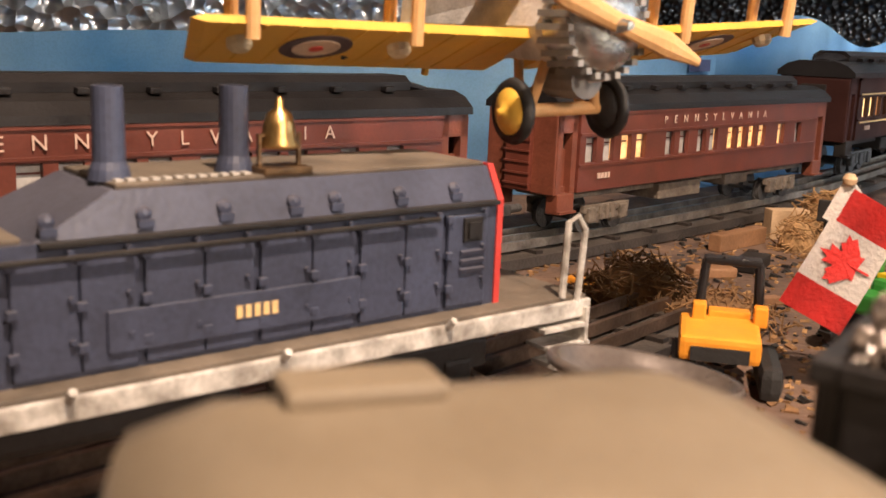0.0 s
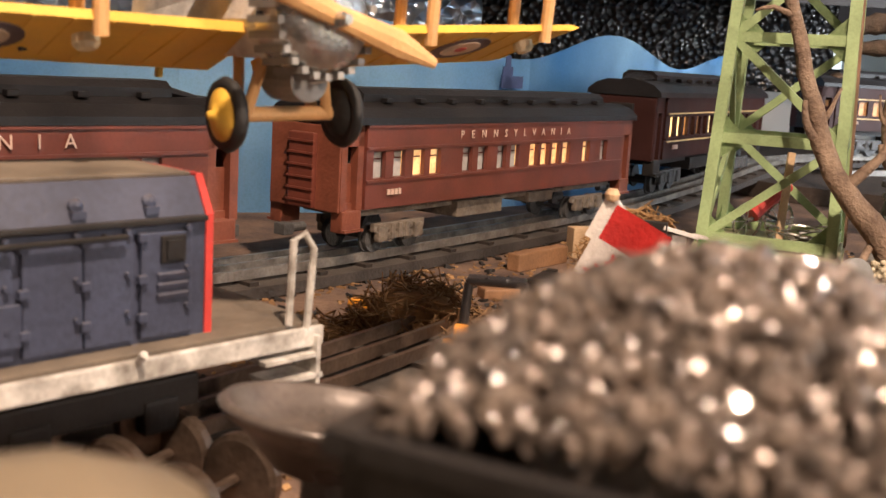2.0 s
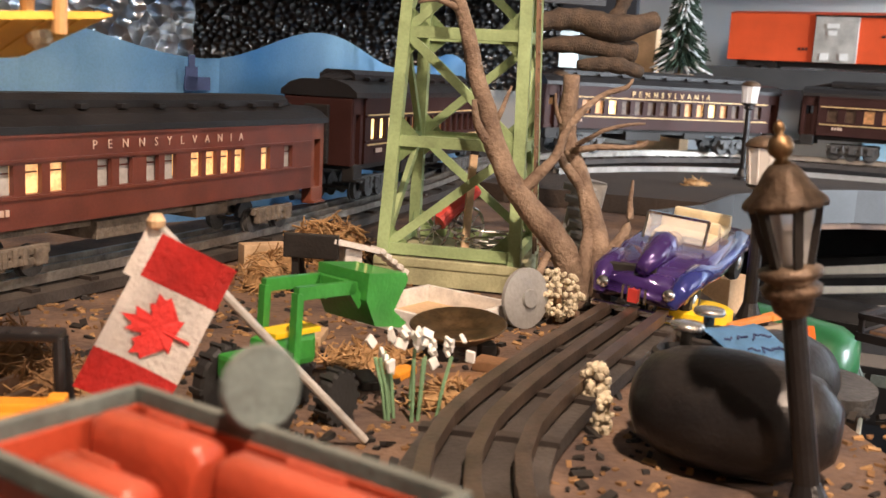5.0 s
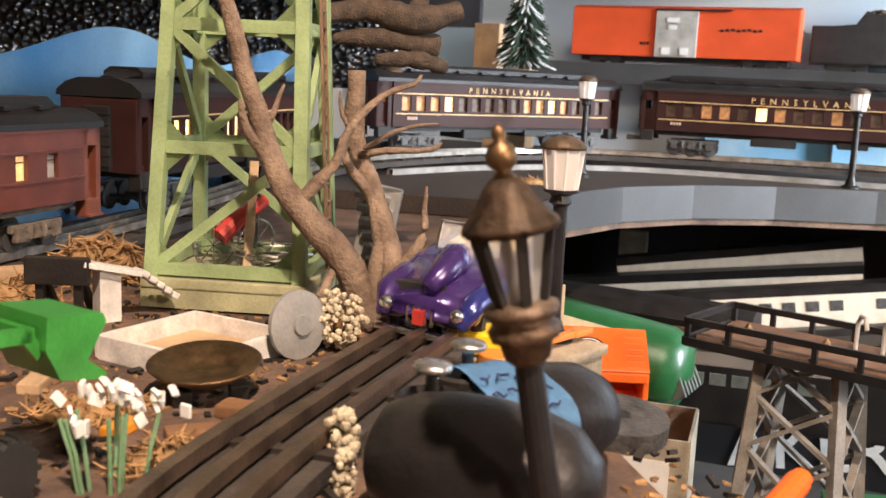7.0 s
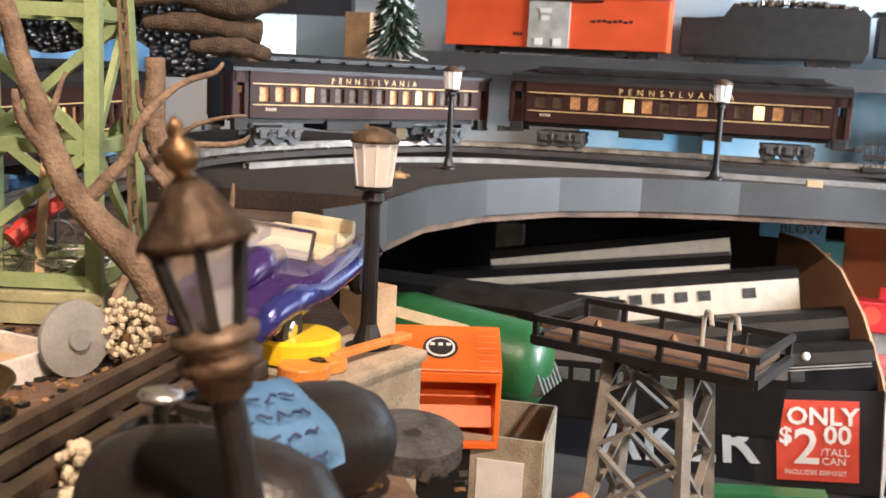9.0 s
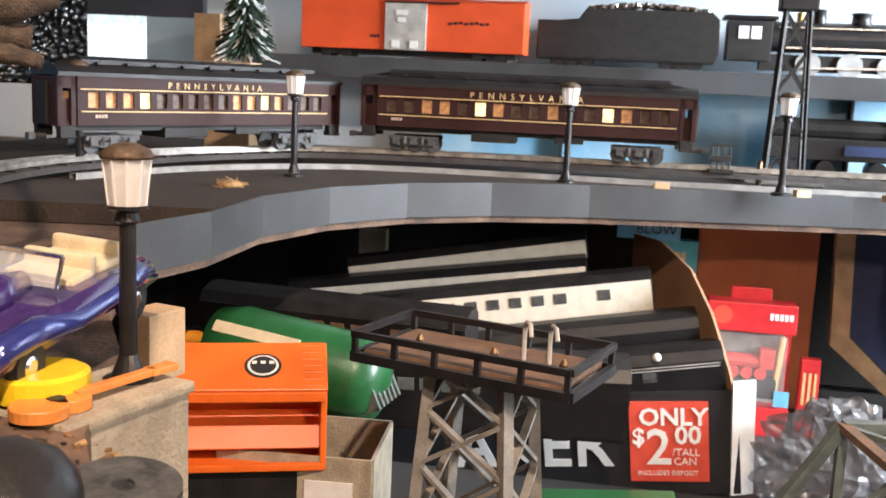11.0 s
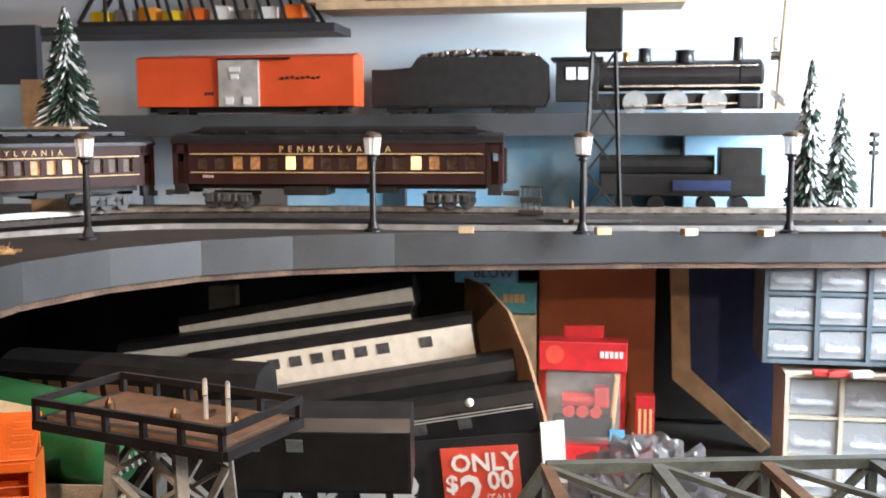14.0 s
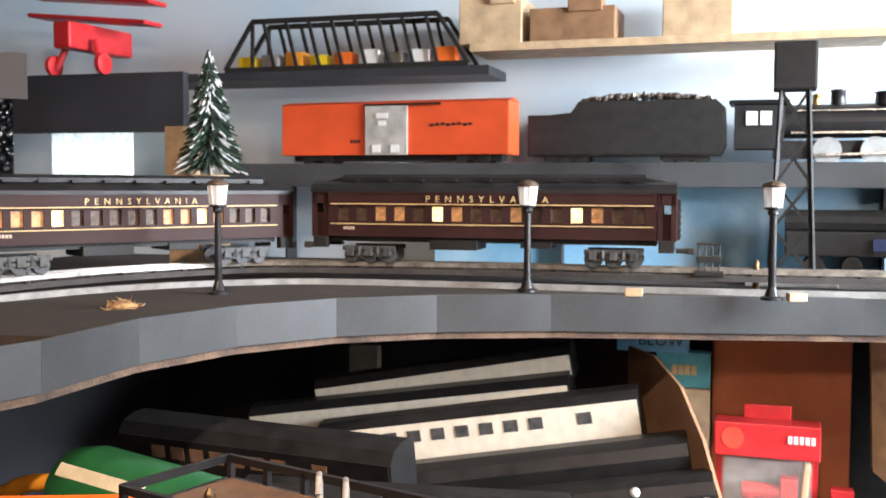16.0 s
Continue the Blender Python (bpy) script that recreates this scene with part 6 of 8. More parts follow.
for i in range(4):
    for k in range(4):
        a = radians(24 + i * 17)
        bm = bm_new()
        q = [(-0.024 + k * 0.0062 + 0.0015 * i + 0.0022 * w_, -0.0235 * math.sin(a + 0.10 * rng.uniform(-1, 1)), 0.0205 + 0.0235 * math.cos(a + 0.06 * rng.uniform(-1, 1))) for w_ in (-1, -0.3, 0.4, 1)]
        tube(bm, q, 0.0005, 5)
        part("scribble_bar", bm, "navy", nt)
# stalks of white flowers
fs = thing("flower_stalks", pose(0.352, 0.562, 0.0), "bundle of green stalks with white paper flowers", "flowers")
for i in range(9):
    bm = bm_new()
    x, y = rng.uniform(-0.011, 0.012), rng.uniform(-0.008, 0.010)
    tube(bm, [(x, y, 0), (x * 1.2, y * 1.1, 0.014), (x * 1.5, y, 0.026)], 0.0008, 6)
    part("stalk", bm, "palegreen", fs)
for i in range(5):
    bm = bm_new()
    for k in range(6):
        box(bm, (rng.gauss(0, 0.003), rng.gauss(0, 0.003), rng.gauss(0, 0.003)), (0.005, 0.004, 0.0015), (rng.random() * 90, rng.random() * 90, rng.random() * 90), 0.0004)
    part("flower", bm, "printwhite", fs, m=pose(-0.012 + i * 0.007, 0.006 * (i % 2), 0.026 + 0.004 * (i % 3)))
# spoked wheel and red tube near the edge
sw = thing("spoked_wheel", pose(0.548, 0.560, 0.002, 8, 0, 0), "dark spoked model wheel lying flat", "wheel")
bm = bm_new()
lathe(bm, [(0.016, 0), (0.0195, 0), (0.0195, 0.008), (0.016, 0.008)], 30)
part("rim", bm, "truckd", sw)
for i in range(10):
    a = i * math.pi / 5
    bm = bm_new()
    bar(bm, (0, 0, 0.006), (0.0175 * math.cos(a), 0.0175 * math.sin(a), 0.006), 0.002, 0.002)
    part("spoke", bm, "truckd", sw)
bm = bm_new()
rod(bm, (0, 0, 0), (0, 0, 0.008), 0.004)
part("hub", bm, "truckd", sw)
rt = bm_new()
rod(rt, (0, 0, 0), (0.028, 0.012, 0.010), 0.0045)
rod(rt, (0.028, 0.012, 0.010), (0.031, 0.0133, 0.0111), 0.0036)
single("red_tube", rt, "orange", "short glossy red plastic tube", "tube", m=pose(0.535, 0.462, 0.003))
# rusty clutter between the sidings
for i, (x, y, s, mt) in enumerate(((0.385, 0.600, 0.010, "brownwood"), (0.36, 0.615, 0.008, "tracorange"), (0.342, 0.605, 0.009, "blackmatt"), (0.41, 0.618, 0.012, "brownwood"), (0.425, 0.612, 0.010, "blackmatt"), (0.30, 0.62, 0.010, "brownwood"), (0.205, 0.66, 0.010, "blackmatt"), (0.16, 0.66, 0.008, "tracorange"), (0.24, 0.70, 0.013, "brownwood"), (0.27, 0.73, 0.016, "blackmatt"), (0.22, 0.545, 0.006, "white"), (0.115, 0.52, 0.008, "tracorange"), (0.26, 0.64, 0.008, "brownwood"), (0.33, 0.68, 0.010, "wood"))):
    bm = bm_new()
    box(bm, (0, 0, s * 0.25), (s * 2.2, s, s * 0.5), (0, 0, 0), s * 0.1)
    single("scrap_piece", bm, mt, "small loose scrap of wood or plastic on the ground", "scrap", "scrap pieces", m=pose(x, y, 0.0, 0, 0, i * 47))
cw = bm_new()
box(cw, (0, 0, 0.006), (0.060, 0.010, 0.012), bev=0.001)
single("wood_kerb", cw, "brownwood", "low brown kerb beside the track", "kerb", m=pose(0.275, 0.80, 0.0, 0, 0, 48))

# ---- street lamps ----


def street_lamp(m, h, label, head, group, brass=True):
    """A lantern on a post; head is the size of the lantern, h the height of the lantern's cap."""
    c = thing("street_lamp", m, label, "street lamp", group)
    pr = head * 0.15
    bm = bm_new()
    lathe(bm, [(head * 0.42, 0), (head * 0.42, head * 0.10), (head * 0.28, head * 0.16), (pr * 1.25, head * 0.4), (pr, head * 0.5), (pr * 0.9, h - head * 1.3)], 14)
    part("post", bm, "black", c)
    b0, b1, r0, r1 = h - head, h - head * 0.32, head * 0.235, head * 0.38
    if brass:
        bm = bm_new()
        lathe(bm, [(pr, b0 - head * 0.62), (pr * 1.45, b0 - head * 0.56), (pr * 1.7, b0 - head * 0.40), (head * 0.33, b0 - head * 0.36), (head * 0.35, b0 - head * 0.27), (head * 0.27, b0 - head * 0.20), (head * 0.36, b0 - head * 0.13), (head * 0.36, b0 - head * 0.06), (head * 0.22, b0)], 16)
        part("collar", bm, "wornbronze", c, "dusty bronze collar", smooth=True)
        bm = bm_new()
        lathe(bm, [(r0 * 0.90, b0), (r1 * 0.90, b1)], 6)
        part("glass", bm, "clearpane", c)
        bm = bm_new()
        rod(bm, (0, 0, b0), (0, 0, b0 + head * 0.34), head * 0.07, head * 0.05, 10)
        part("bulb", bm, "lampglass", c, smooth=True)
        for i in range(6):
            a = i * math.pi / 3
            bm = bm_new()
            bar(bm, (r0 * math.cos(a), r0 * math.sin(a), b0), (r1 * math.cos(a), r1 * math.sin(a), b1), head * 0.095, head * 0.075)
            part("glazing_bar", bm, "blackmatt", c)
        bm = bm_new()
        lathe(bm, [(r1 * 1.02, b1 - head * 0.05), (r1 * 1.08, b1 - head * 0.01), (r1 * 1.08, b1 + head * 0.05), (r1 * 0.9, b1 + head * 0.06)], 6)
        part("head_frame", bm, "blackmatt", c)
        # bell-shaped cap with a scalloped skirt
        bm = bm_new()
        prof = [(r1 * 1.26, 0.02), (r1 * 1.20, 0.06), (r1 * 1.0, 0.13), (r1 * 0.76, 0.25), (r1 * 0.56, 0.38), (r1 * 0.36, 0.46), (r1 * 0.20, 0.48)]
        rings = []
        for j, (rr, zz) in enumerate(prof):
            ring = []
            for i in range(48):
                a = 2 * math.pi * i / 48
                f = 1 - 0.05 * (1 - abs(math.cos(3 * a))) if j < 5 else 1.0
                drop = head * 0.045 * abs(math.sin(9 * a)) if j == 0 else 0.0
                ring.append(bm.verts.new((rr * f * math.cos(a), rr * f * math.sin(a), b1 + head * zz - drop)))
            rings.append(ring)
        for a_, b_ in zip(rings, rings[1:]):
            for i in range(48):
                bm.faces.new((a_[i], a_[(i + 1) % 48], b_[(i + 1) % 48], b_[i]))
        bm.faces.new(rings[-1])
        bmesh.ops.solidify(bm, geom=bm.faces[:], thickness=0.0004)
        cap = part("cap", bm, "wornbronze", c, "dull bronze bell-shaped cap", smooth=True)
        z0 = b1 + head * 0.47
        bm = bm_new()
        lathe(bm, [(r1 * 0.30, z0), (r1 * 0.18, z0 + head * 0.05), (r1 * 0.36, z0 + head * 0.12), (r1 * 0.39, z0 + head * 0.20), (r1 * 0.30, z0 + head * 0.29), (r1 * 0.12, z0 + head * 0.33), (r1 * 0.18, z0 + head * 0.39), (r1 * 0.15, z0 + head * 0.44), (r1 * 0.03, z0 + head * 0.49)], 16)
        part("finial", bm, "agedbrass", cap, smooth=True)
    else:
        b0, b1 = h - head * 0.98, h - head * 0.20
        bm = bm_new()
        lathe(bm, [(pr, b0 - head * 0.32), (pr * 1.5, b0 - head * 0.26), (pr * 1.2, b0 - head * 0.12), (head * 0.34, b0 - head * 0.06), (head * 0.34, b0)], 16)
        part("collar", bm, "black", c, smooth=False)
        bm = bm_new()
        lathe(bm, [(head * 0.31, b0), (head * 0.40, b1)], 10)
        part("glass", bm, "lampglass", c, "clear ribbed lantern glass")
        bm = bm_new()
        rod(bm, (0, 0, b0), (0, 0, b0 + head * 0.5), head * 0.10, head * 0.08, 10)
        part("bulb", bm, "frost", c, smooth=True)
        for i in range(10):
            a = i * math.pi / 5
            bm = bm_new()
            bar(bm, (head * 0.31 * math.cos(a), head * 0.31 * math.sin(a), b0), (head * 0.40 * math.cos(a), head * 0.40 * math.sin(a), b1), head * 0.035, head * 0.035)
            part("glass_rib", bm, "lampglass", c)
        bm = bm_new()
        lathe(bm, [(head * 0.43, b1 - head * 0.02), (head * 0.44, b1 + head * 0.03), (head * 0.36, b1 + head * 0.13), (head * 0.20, b1 + head * 0.21), (head * 0.06, b1 + head * 0.24)], 18)
        part("cap", bm, "wornbronze", c, smooth=True)
    return c


street_lamp(pose(0.4600, 0.4470, 0.0, -5.5, -9.5, 18), 0.1143, "black model street lamp with a dull bronze lantern cap", 0.0275, "street lamps")
street_lamp(pose(0.592, 0.700, 0.0), 0.112, "black model street lamp with a clear lantern", 0.028, "street lamps", False)
first = street_lamp(pose(0.766, 1.473, 0.020), 0.131, "slim black platform lamp with a pale lantern", 0.029, "deck lamps", False)
for x, y in ((1.008, 1.398), (1.343, 1.268), (1.541, 1.076), (1.765, 0.925)):
    copy_thing(first, pose(x, y, 0.020))

# ---- the heap below the deck ----
# orange open hopper on its side
oc = thing("orange_hopper", pose(0.767, 1.004, -0.36, 0, 0, -24), "bright orange model hopper with a round emblem, tipped over", "hopper car")
# a sloping top panel over an open, shaded front
bm = bm_new()
box(bm, (0, -0.016, 0.270), (0.156, 0.048, 0.004), (38, 0, 0), 0.0012)
panel = part("top_panel", bm, "orange", oc)
for c_, s_, nm in (((0, 0.006, 0.238), (0.150, 0.004, 0.090), "back_wall"), ((0.075, -0.016, 0.222), (0.005, 0.044, 0.066), "end_wall"), ((-0.075, -0.016, 0.222), (0.005, 0.044, 0.066), "end_wall"), ((0, -0.036, 0.1925), (0.150, 0.006, 0.006), "lip"), ((0, -0.014, 0.190), (0.150, 0.044, 0.004), "floor_panel"), ((0, -0.0385, 0.252), (0.152, 0.004, 0.008), "beam")):
    bm = bm_new()
    box(bm, c_, s_, None, 0.001)
    part(nm, bm, "orange", oc)
bm = bm_new()
box(bm, (0.0, -0.012, 0.216), (0.146, 0.034, 0.003), (52, 0, 0), 0.0008)
part("slope_sheet", bm, "orange", oc)
for i in range(7):
    bm = bm_new()
    box(bm, (0.066, 0.000 - i * 0.0052, 0.2835 - i * 0.0041), (0.016, 0.0026, 0.0030), (38, 0, 0), 0.0006)
    part("rib", bm, "orange", oc)
for r, mt, dz in ((0.0150, "printblack", 0.0), (0.0125, "printwhite", 0.0005), (0.0105, "printblack", 0.0010)):
    bm = bm_new()
    lathe(bm, [(r, 0.0022 + dz), (r, 0.0026 + dz)], 28, pose(0.026, -0.016, 0.270, 38, 0, 0) @ Matrix.Diagonal((1.0, 0.8, 1, 1)))
    part("emblem_ring", bm, mt, panel)
for k in range(3):
    bm = bm_new()
    box(bm, (0.019 + k * 0.007, -0.016, 0.2742), (0.004, 0.003, 0.0006), (38, 0, 0))
    part("emblem_bar", bm, "printwhite", panel)
bm = bm_new()
box(bm, (0, -0.006, 0.094), (0.140, 0.050, 0.188), bev=0.002)
part("under_body", bm, "trainblack", oc)
# paper box beside it
pb = thing("paper_box", pose(0.835, 0.995, -0.36, 0, 0, -40), "open white and brown paper box with printed label", "box")
for c_, s_ in (((0, -0.05, 0.10), (0.130, 0.003, 0.200)), ((0.065, 0, 0.10), (0.003, 0.097, 0.200)), ((-0.065, 0, 0.10), (0.003, 0.097, 0.200)), ((0, 0.05, 0.10), (0.130, 0.003, 0.200))):
    bm = bm_new()
    box(bm, c_, s_, (0, 0, 0))
    part("side", bm, "stone", pb)
bm = bm_new()
box(bm, (0.03, -0.053, 0.14), (0.04, 0.002, 0.08))
part("label", bm, "printwhite", pb)
# green locomotive shell with a cream stripe, and a hoop of orange tube
gl = thing("green_shell", pose(0.855, 1.115, -0.36, 0, 6, -52), "glossy green model locomotive shell with cream stripe", "locomotive shell")
bm = bm_new()
lathe(bm, [(0.010, -0.09), (0.036, -0.085), (0.042, -0.06), (0.042, 0.07), (0.034, 0.088), (0.012, 0.094)], 24, pose(0, 0, 0.235, 0, 90, 0))
part("shell", bm, "dgreen", gl, smooth=True)
bm = bm_new()
box(bm, (-0.03, -0.030, 0.262), (0.090, 0.003, 0.012), (-38, 0, 0), 0.001)
part("cream_stripe", bm, "cream", gl, "cream stripe")
bm = bm_new()
for i in range(6):
    box(bm, (0.080, -0.024 + i * 0.010, 0.225), (0.030, 0.004, 0.030), (0, -30, 0))
part("louvre", bm, "bridge", gl)
bm = bm_new()
box(bm, (0, 0, 0.10), (0.12, 0.06, 0.20), bev=0.003)
part("under_body", bm, "trainblack", gl)
oh = bm_new()
tube(oh, [(0.085 * math.cos(a * math.pi / 16), 0, 0.085 * math.sin(a * math.pi / 16)) for a in range(0, 17)], 0.008, 10)
tube(oh, [(-0.085, 0, 0.0), (-0.085, 0, -0.16)], 0.008, 10)
tube(oh, [(0.085, 0, 0.0), (0.085, 0, -0.16)], 0.008, 10)
single("orange_hoop", oh, "tracorange", "amber hoop of plastic tube behind the green shell", "hoop", m=pose(0.80, 1.18, -0.20, 0, 0, -45), smooth=True)

# lattice trestle with a lamp platform
ts = thing("trestle_tower", pose(0.8890, 0.8210, -0.36, 0, 0, -62), "grey lattice trestle tower with a railed brown platform", "trestle tower")
ZP = 0.310
for x in (-0.030, 0.030):
    for y in (-0.024, 0.024):
        bm = bm_new()
        bar(bm, (x * 1.7, y * 1.5, 0), (x, y, ZP - 0.008), 0.0085, 0.0085)
        part("leg", bm, "trestle", ts)


def tl(z):
    return 1.7 - 0.7 * z / ZP, 1.5 - 0.5 * z / ZP


zs = [0.02, 0.10, 0.17, 0.225, 0.268, 0.306]
for a, b in zip(zs, zs[1:]):
    (xa, ya), (xb, yb) = tl(a), tl(b)
    for s in (-1, 1):
        for p, q in (((-0.03 * xa, s * 0.024 * ya, a), (0.03 * xb, s * 0.024 * yb, b)), ((0.03 * xa, s * 0.024 * ya, a), (-0.03 * xb, s * 0.024 * yb, b)), ((s * 0.03 * xa, -0.024 * ya, a), (s * 0.03 * xb, 0.024 * yb, b)), ((s * 0.03 * xa, 0.024 * ya, a), (s * 0.03 * xb, -0.024 * yb, b))):
            bm = bm_new()
            bar(bm, p, q, 0.0060, 0.003)
            part("diagonal", bm, "trestle", ts)
bm = bm_new()
box(bm, (0, 0, ZP - 0.004), (0.158, 0.078, 0.005), bev=0.0006)
part("platform", bm, "brown_deck", ts, "brown platform plate")
for y in (-0.044, 0.044):
    bm = bm_new()
    bar(bm, (-0.086, y, ZP + 0.010), (0.086, y, ZP + 0.010), 0.004, 0.005)
    bar(bm, (-0.086, y, ZP - 0.007), (0.086, y, ZP - 0.007), 0.005, 0.007)
    part("rail", bm, "black", ts)
    for x in (-0.084, -0.050, -0.017, 0.017, 0.050, 0.084):
        bm = bm_new()
        bar(bm, (x, y, ZP - 0.008), (x, y, ZP + 0.010), 0.004, 0.004)
        part("rail_post", bm, "black", ts)
for x in (-0.086, 0.086):
    bm = bm_new()
    bar(bm, (x, -0.044, ZP + 0.010), (x, 0.044, ZP + 0.010), 0.004, 0.005)
    bar(bm, (x, -0.044, ZP - 0.007), (x, 0.044, ZP - 0.007), 0.005, 0.007)
    part("rail", bm, "black", ts)
for x in (0.030, 0.050):
    bm = bm_new()
    tube(bm, [(x, 0.006, ZP - 0.002), (x, 0.006, ZP + 0.022), (x + 0.003, 0.002, ZP + 0.028), (x + 0.008, -0.004, ZP + 0.028), (x + 0.011, -0.008, ZP + 0.020)], 0.0018, 8)
    part("hook_pipe", bm, "lightgrey", ts, "bent grey pipe")
for x in (-0.05, 0.012, 0.066):
    bm = bm_new()
    lathe(bm, [(0.004, ZP - 0.001), (0.0035, ZP + 0.004), (0.001, ZP + 0.008)], 10, pose(x, -0.006, 0))
    part("stud", bm, "agedbrass", ts)

# carton with train shells leaning in it


def shell(a, b, z0, z1, material, label, windows=0, w=0.058, h=0.072, roll=0, wmat="truckd", bands=0):
    """A coach shell lying in the heap from a to b."""
    hd_, n = line(a, b)
    pitch = math.degrees(math.atan2(z1 - z0, n))
    c = thing("train_shell", pose(a[0], a[1], z0, 0, 0, hd_) @ pose(0, 0, 0, roll, -pitch, 0), label, "train shell", "train shells in the carton")
    L = math.hypot(n, z1 - z0)
    bm = bm_new()
    prism(bm, [(0, -h), (w, -h), (w, -0.014), (w - 0.010, -0.003), (w / 2, 0.0), (0.010, -0.003), (0, -0.014)], 0, L)
    bmesh.ops.rotate(bm, verts=bm.verts[:], matrix=Matrix.Rotation(radians(-90), 3, "Z"))
    bmesh.ops.scale(bm, verts=bm.verts[:], vec=(1, -1, 1))
    part("roof_and_body", bm, "trainblack", c)
    bm = bm_new()
    box(bm, (L / 2, -0.0008, -0.014 - (h - 0.018) / 2), (L - 0.004, 0.0016, h - 0.018), bev=0.0004)
    part("side", bm, material, c)
    for i in range(windows):
        bm = bm_new()
        x = L * 0.16 + i * L * 0.076 + (L * 0.07 if i == windows - 1 else 0)
        box(bm, (x, -0.0019, -0.030), (0.018, 0.0012, 0.015), bev=0.0004)
        part("window", bm, wmat, c)
    for i in range(bands):
        bm = bm_new()
        box(bm, (L / 2, -0.0024, -0.017 - i * 0.004), (L - 0.012, 0.0012, 0.0012))
        part("trim_line", bm, "lightgrey", c)
    return c


shell((1.165, 1.505), (1.477, 1.230), -0.170, -0.100, "ivory", "ivory-sided model coach shell leaning in a carton", 9, h=0.075, roll=0)
shell((1.190, 1.590), (1.46, 1.352), -0.128, -0.062, "ivory", "ivory-sided model coach shell partly hidden in the carton", 0, h=0.045)
shell((1.105, 1.620), (1.440, 1.325), -0.164, -0.096, "ivory", "black-roofed ivory model coach shell leaning in a carton", 0, h=0.045)
shell((1.160, 1.425), (1.480, 1.140), -0.228, -0.150, "trainblack", "black model coach shell with a plain roof in the carton", 0, h=0.075, roll=12)
shell((1.170, 1.352), (1.470, 1.085), -0.250, -0.178, "trainblack", "black model coach shell with dim windows and trim lines", 8, h=0.09, roll=8, wmat="truckd", bands=2)
shell((0.900, 1.440), (1.120, 1.170), -0.125, -0.125, "trainblack", "long black model coach shell lying beside the carton", 8, h=0.09, roll=10, wmat="brown_deck")
shell((0.960, 1.180), (1.210, 0.985), -0.150, -0.150, "trainblack", "black model locomotive shell lying in the heap", 6, h=0.09, roll=14, wmat="bridge")
for x, y, s in ((1.435, 1.110, 0.006),):
    bm = bm_new()
    lathe(bm, [(s, 0), (s * 0.8, 0.004), (s * 0.2, 0.005)], 14, pose(0, 0, 0, 90, 0, 0))
    single("round_button", bm, "printwhite", "small white round knob on the black shell", "knob", m=pose(1.405, 1.138, -0.195, 0, 0, -41), smooth=True)
ct = thing("carton", pose(1.5, 1.15, -0.36, 0, 0, -44), "worn brown cardboard carton with black printed front", "carton")
bm = bm_new()
pts = [(0.0, 0.0), (0.0, 0.095), (0.03, 0.15), (0.08, 0.215), (0.14, 0.265), (0.22, 0.29), (0.30, 0.29), (0.30, 0.0)]
prism(bm, [(x, z) for x, z in pts], -0.002, 0.002)
part("side_flap", bm, "card", ct, m=pose(0.050, -0.085, 0, 0, 0, 149 - 30))
bm = bm_new()
box(bm, (-0.19, -0.112, 0.046), (0.48, 0.004, 0.135), (0, -7, 0))
front = part("front", bm, "printblack", ct, "black printed front of the carton")
bm = bm_new()
box(bm, (0.052, -0.110, 0.08), (0.030, 0.004, 0.15), (0, -4, 20))
part("corner_flap", bm, "printwhite", ct)
words("lettering", "AKER", 0.080, "printwhite", ct, pose(-0.210, -0.1155, 0.040, 90, -7, 0), 0.0005, 1.08, 0.0014)
bm = bm_new()
box(bm, (-0.038, -0.1165, 0.068), (0.098, 0.003, 0.105), (0, -6, 0))
part("price_label", bm, "signred", ct, "red price label with white letters")
for text, size, x_, z_ in (("ONLY", 0.0315, -0.036, 0.1000), ("$", 0.030, -0.0765, 0.0740), ("2", 0.066, -0.050, 0.0590), ("00", 0.033, -0.0155, 0.0760), ("/TALL", 0.0135, -0.0160, 0.0540), ("CAN", 0.0135, -0.0160, 0.0420), ("INCLUDES DEPOSIT", 0.0085, -0.036, 0.0265)):
    words("lettering", text, size, "printwhite", ct, pose(x_, -0.1190, z_ + 0.105 * (x_ + 0.038), 90, -6, 0), 0.0004, 1.0, 0.0008 if size > 0.02 else 0.0)
bm = bm_new()
box(bm, (0, 0, 0), (0.155, 0.03, 0.05), bev=0.002)
single("green_box", bm, "dgreen", "dark green box end in front of the carton", "box", m=pose(1.235, 1.035, -0.335, 0, -4, -40))

# red blister package, boards, cartons
pk = thing("toy_package", pose(1.683, 1.219, -0.36, 0, 0, -45), "red blister package with a small red toy engine", "toy package")
bm = bm_new()
box(bm, (0, 0.010, 0.105), (0.128, 0.006, 0.190), bev=0.001)
part("back_card", bm, "pkgred", pk)
bm = bm_new()
box(bm, (0, 0.0050, 0.100), (0.108, 0.004, 0.112))
part("inner_card", bm, "grey", pk, "grey inner tray")
bm = bm_new()
box(bm, (0.047, -0.004, 0.104), (0.008, 0.014, 0.090), (0, 5, 0), 0.002)
part("inner_trim", bm, "gold", pk)
bm = bm_new()
box(bm, (0.052, -0.0315, 0.060), (0.022, 0.001, 0.024))
part("sticker", bm, "blueprint", pk)
for z, h_ in ((0.180, 0.044), (0.022, 0.044)):
    bm = bm_new()
    box(bm, (0, -0.010, z), (0.130, 0.040, h_), bev=0.002)
    part("card_band", bm, "pkgred", pk)
bm = bm_new()
box(bm, (0, 0.008, 0.210), (0.06, 0.006, 0.020), bev=0.002)
part("hang_tab", bm, "pkgred", pk)
bm = bm_new()
box(bm, (0, -0.012, 0.100), (0.112, 0.036, 0.112), bev=0.008)
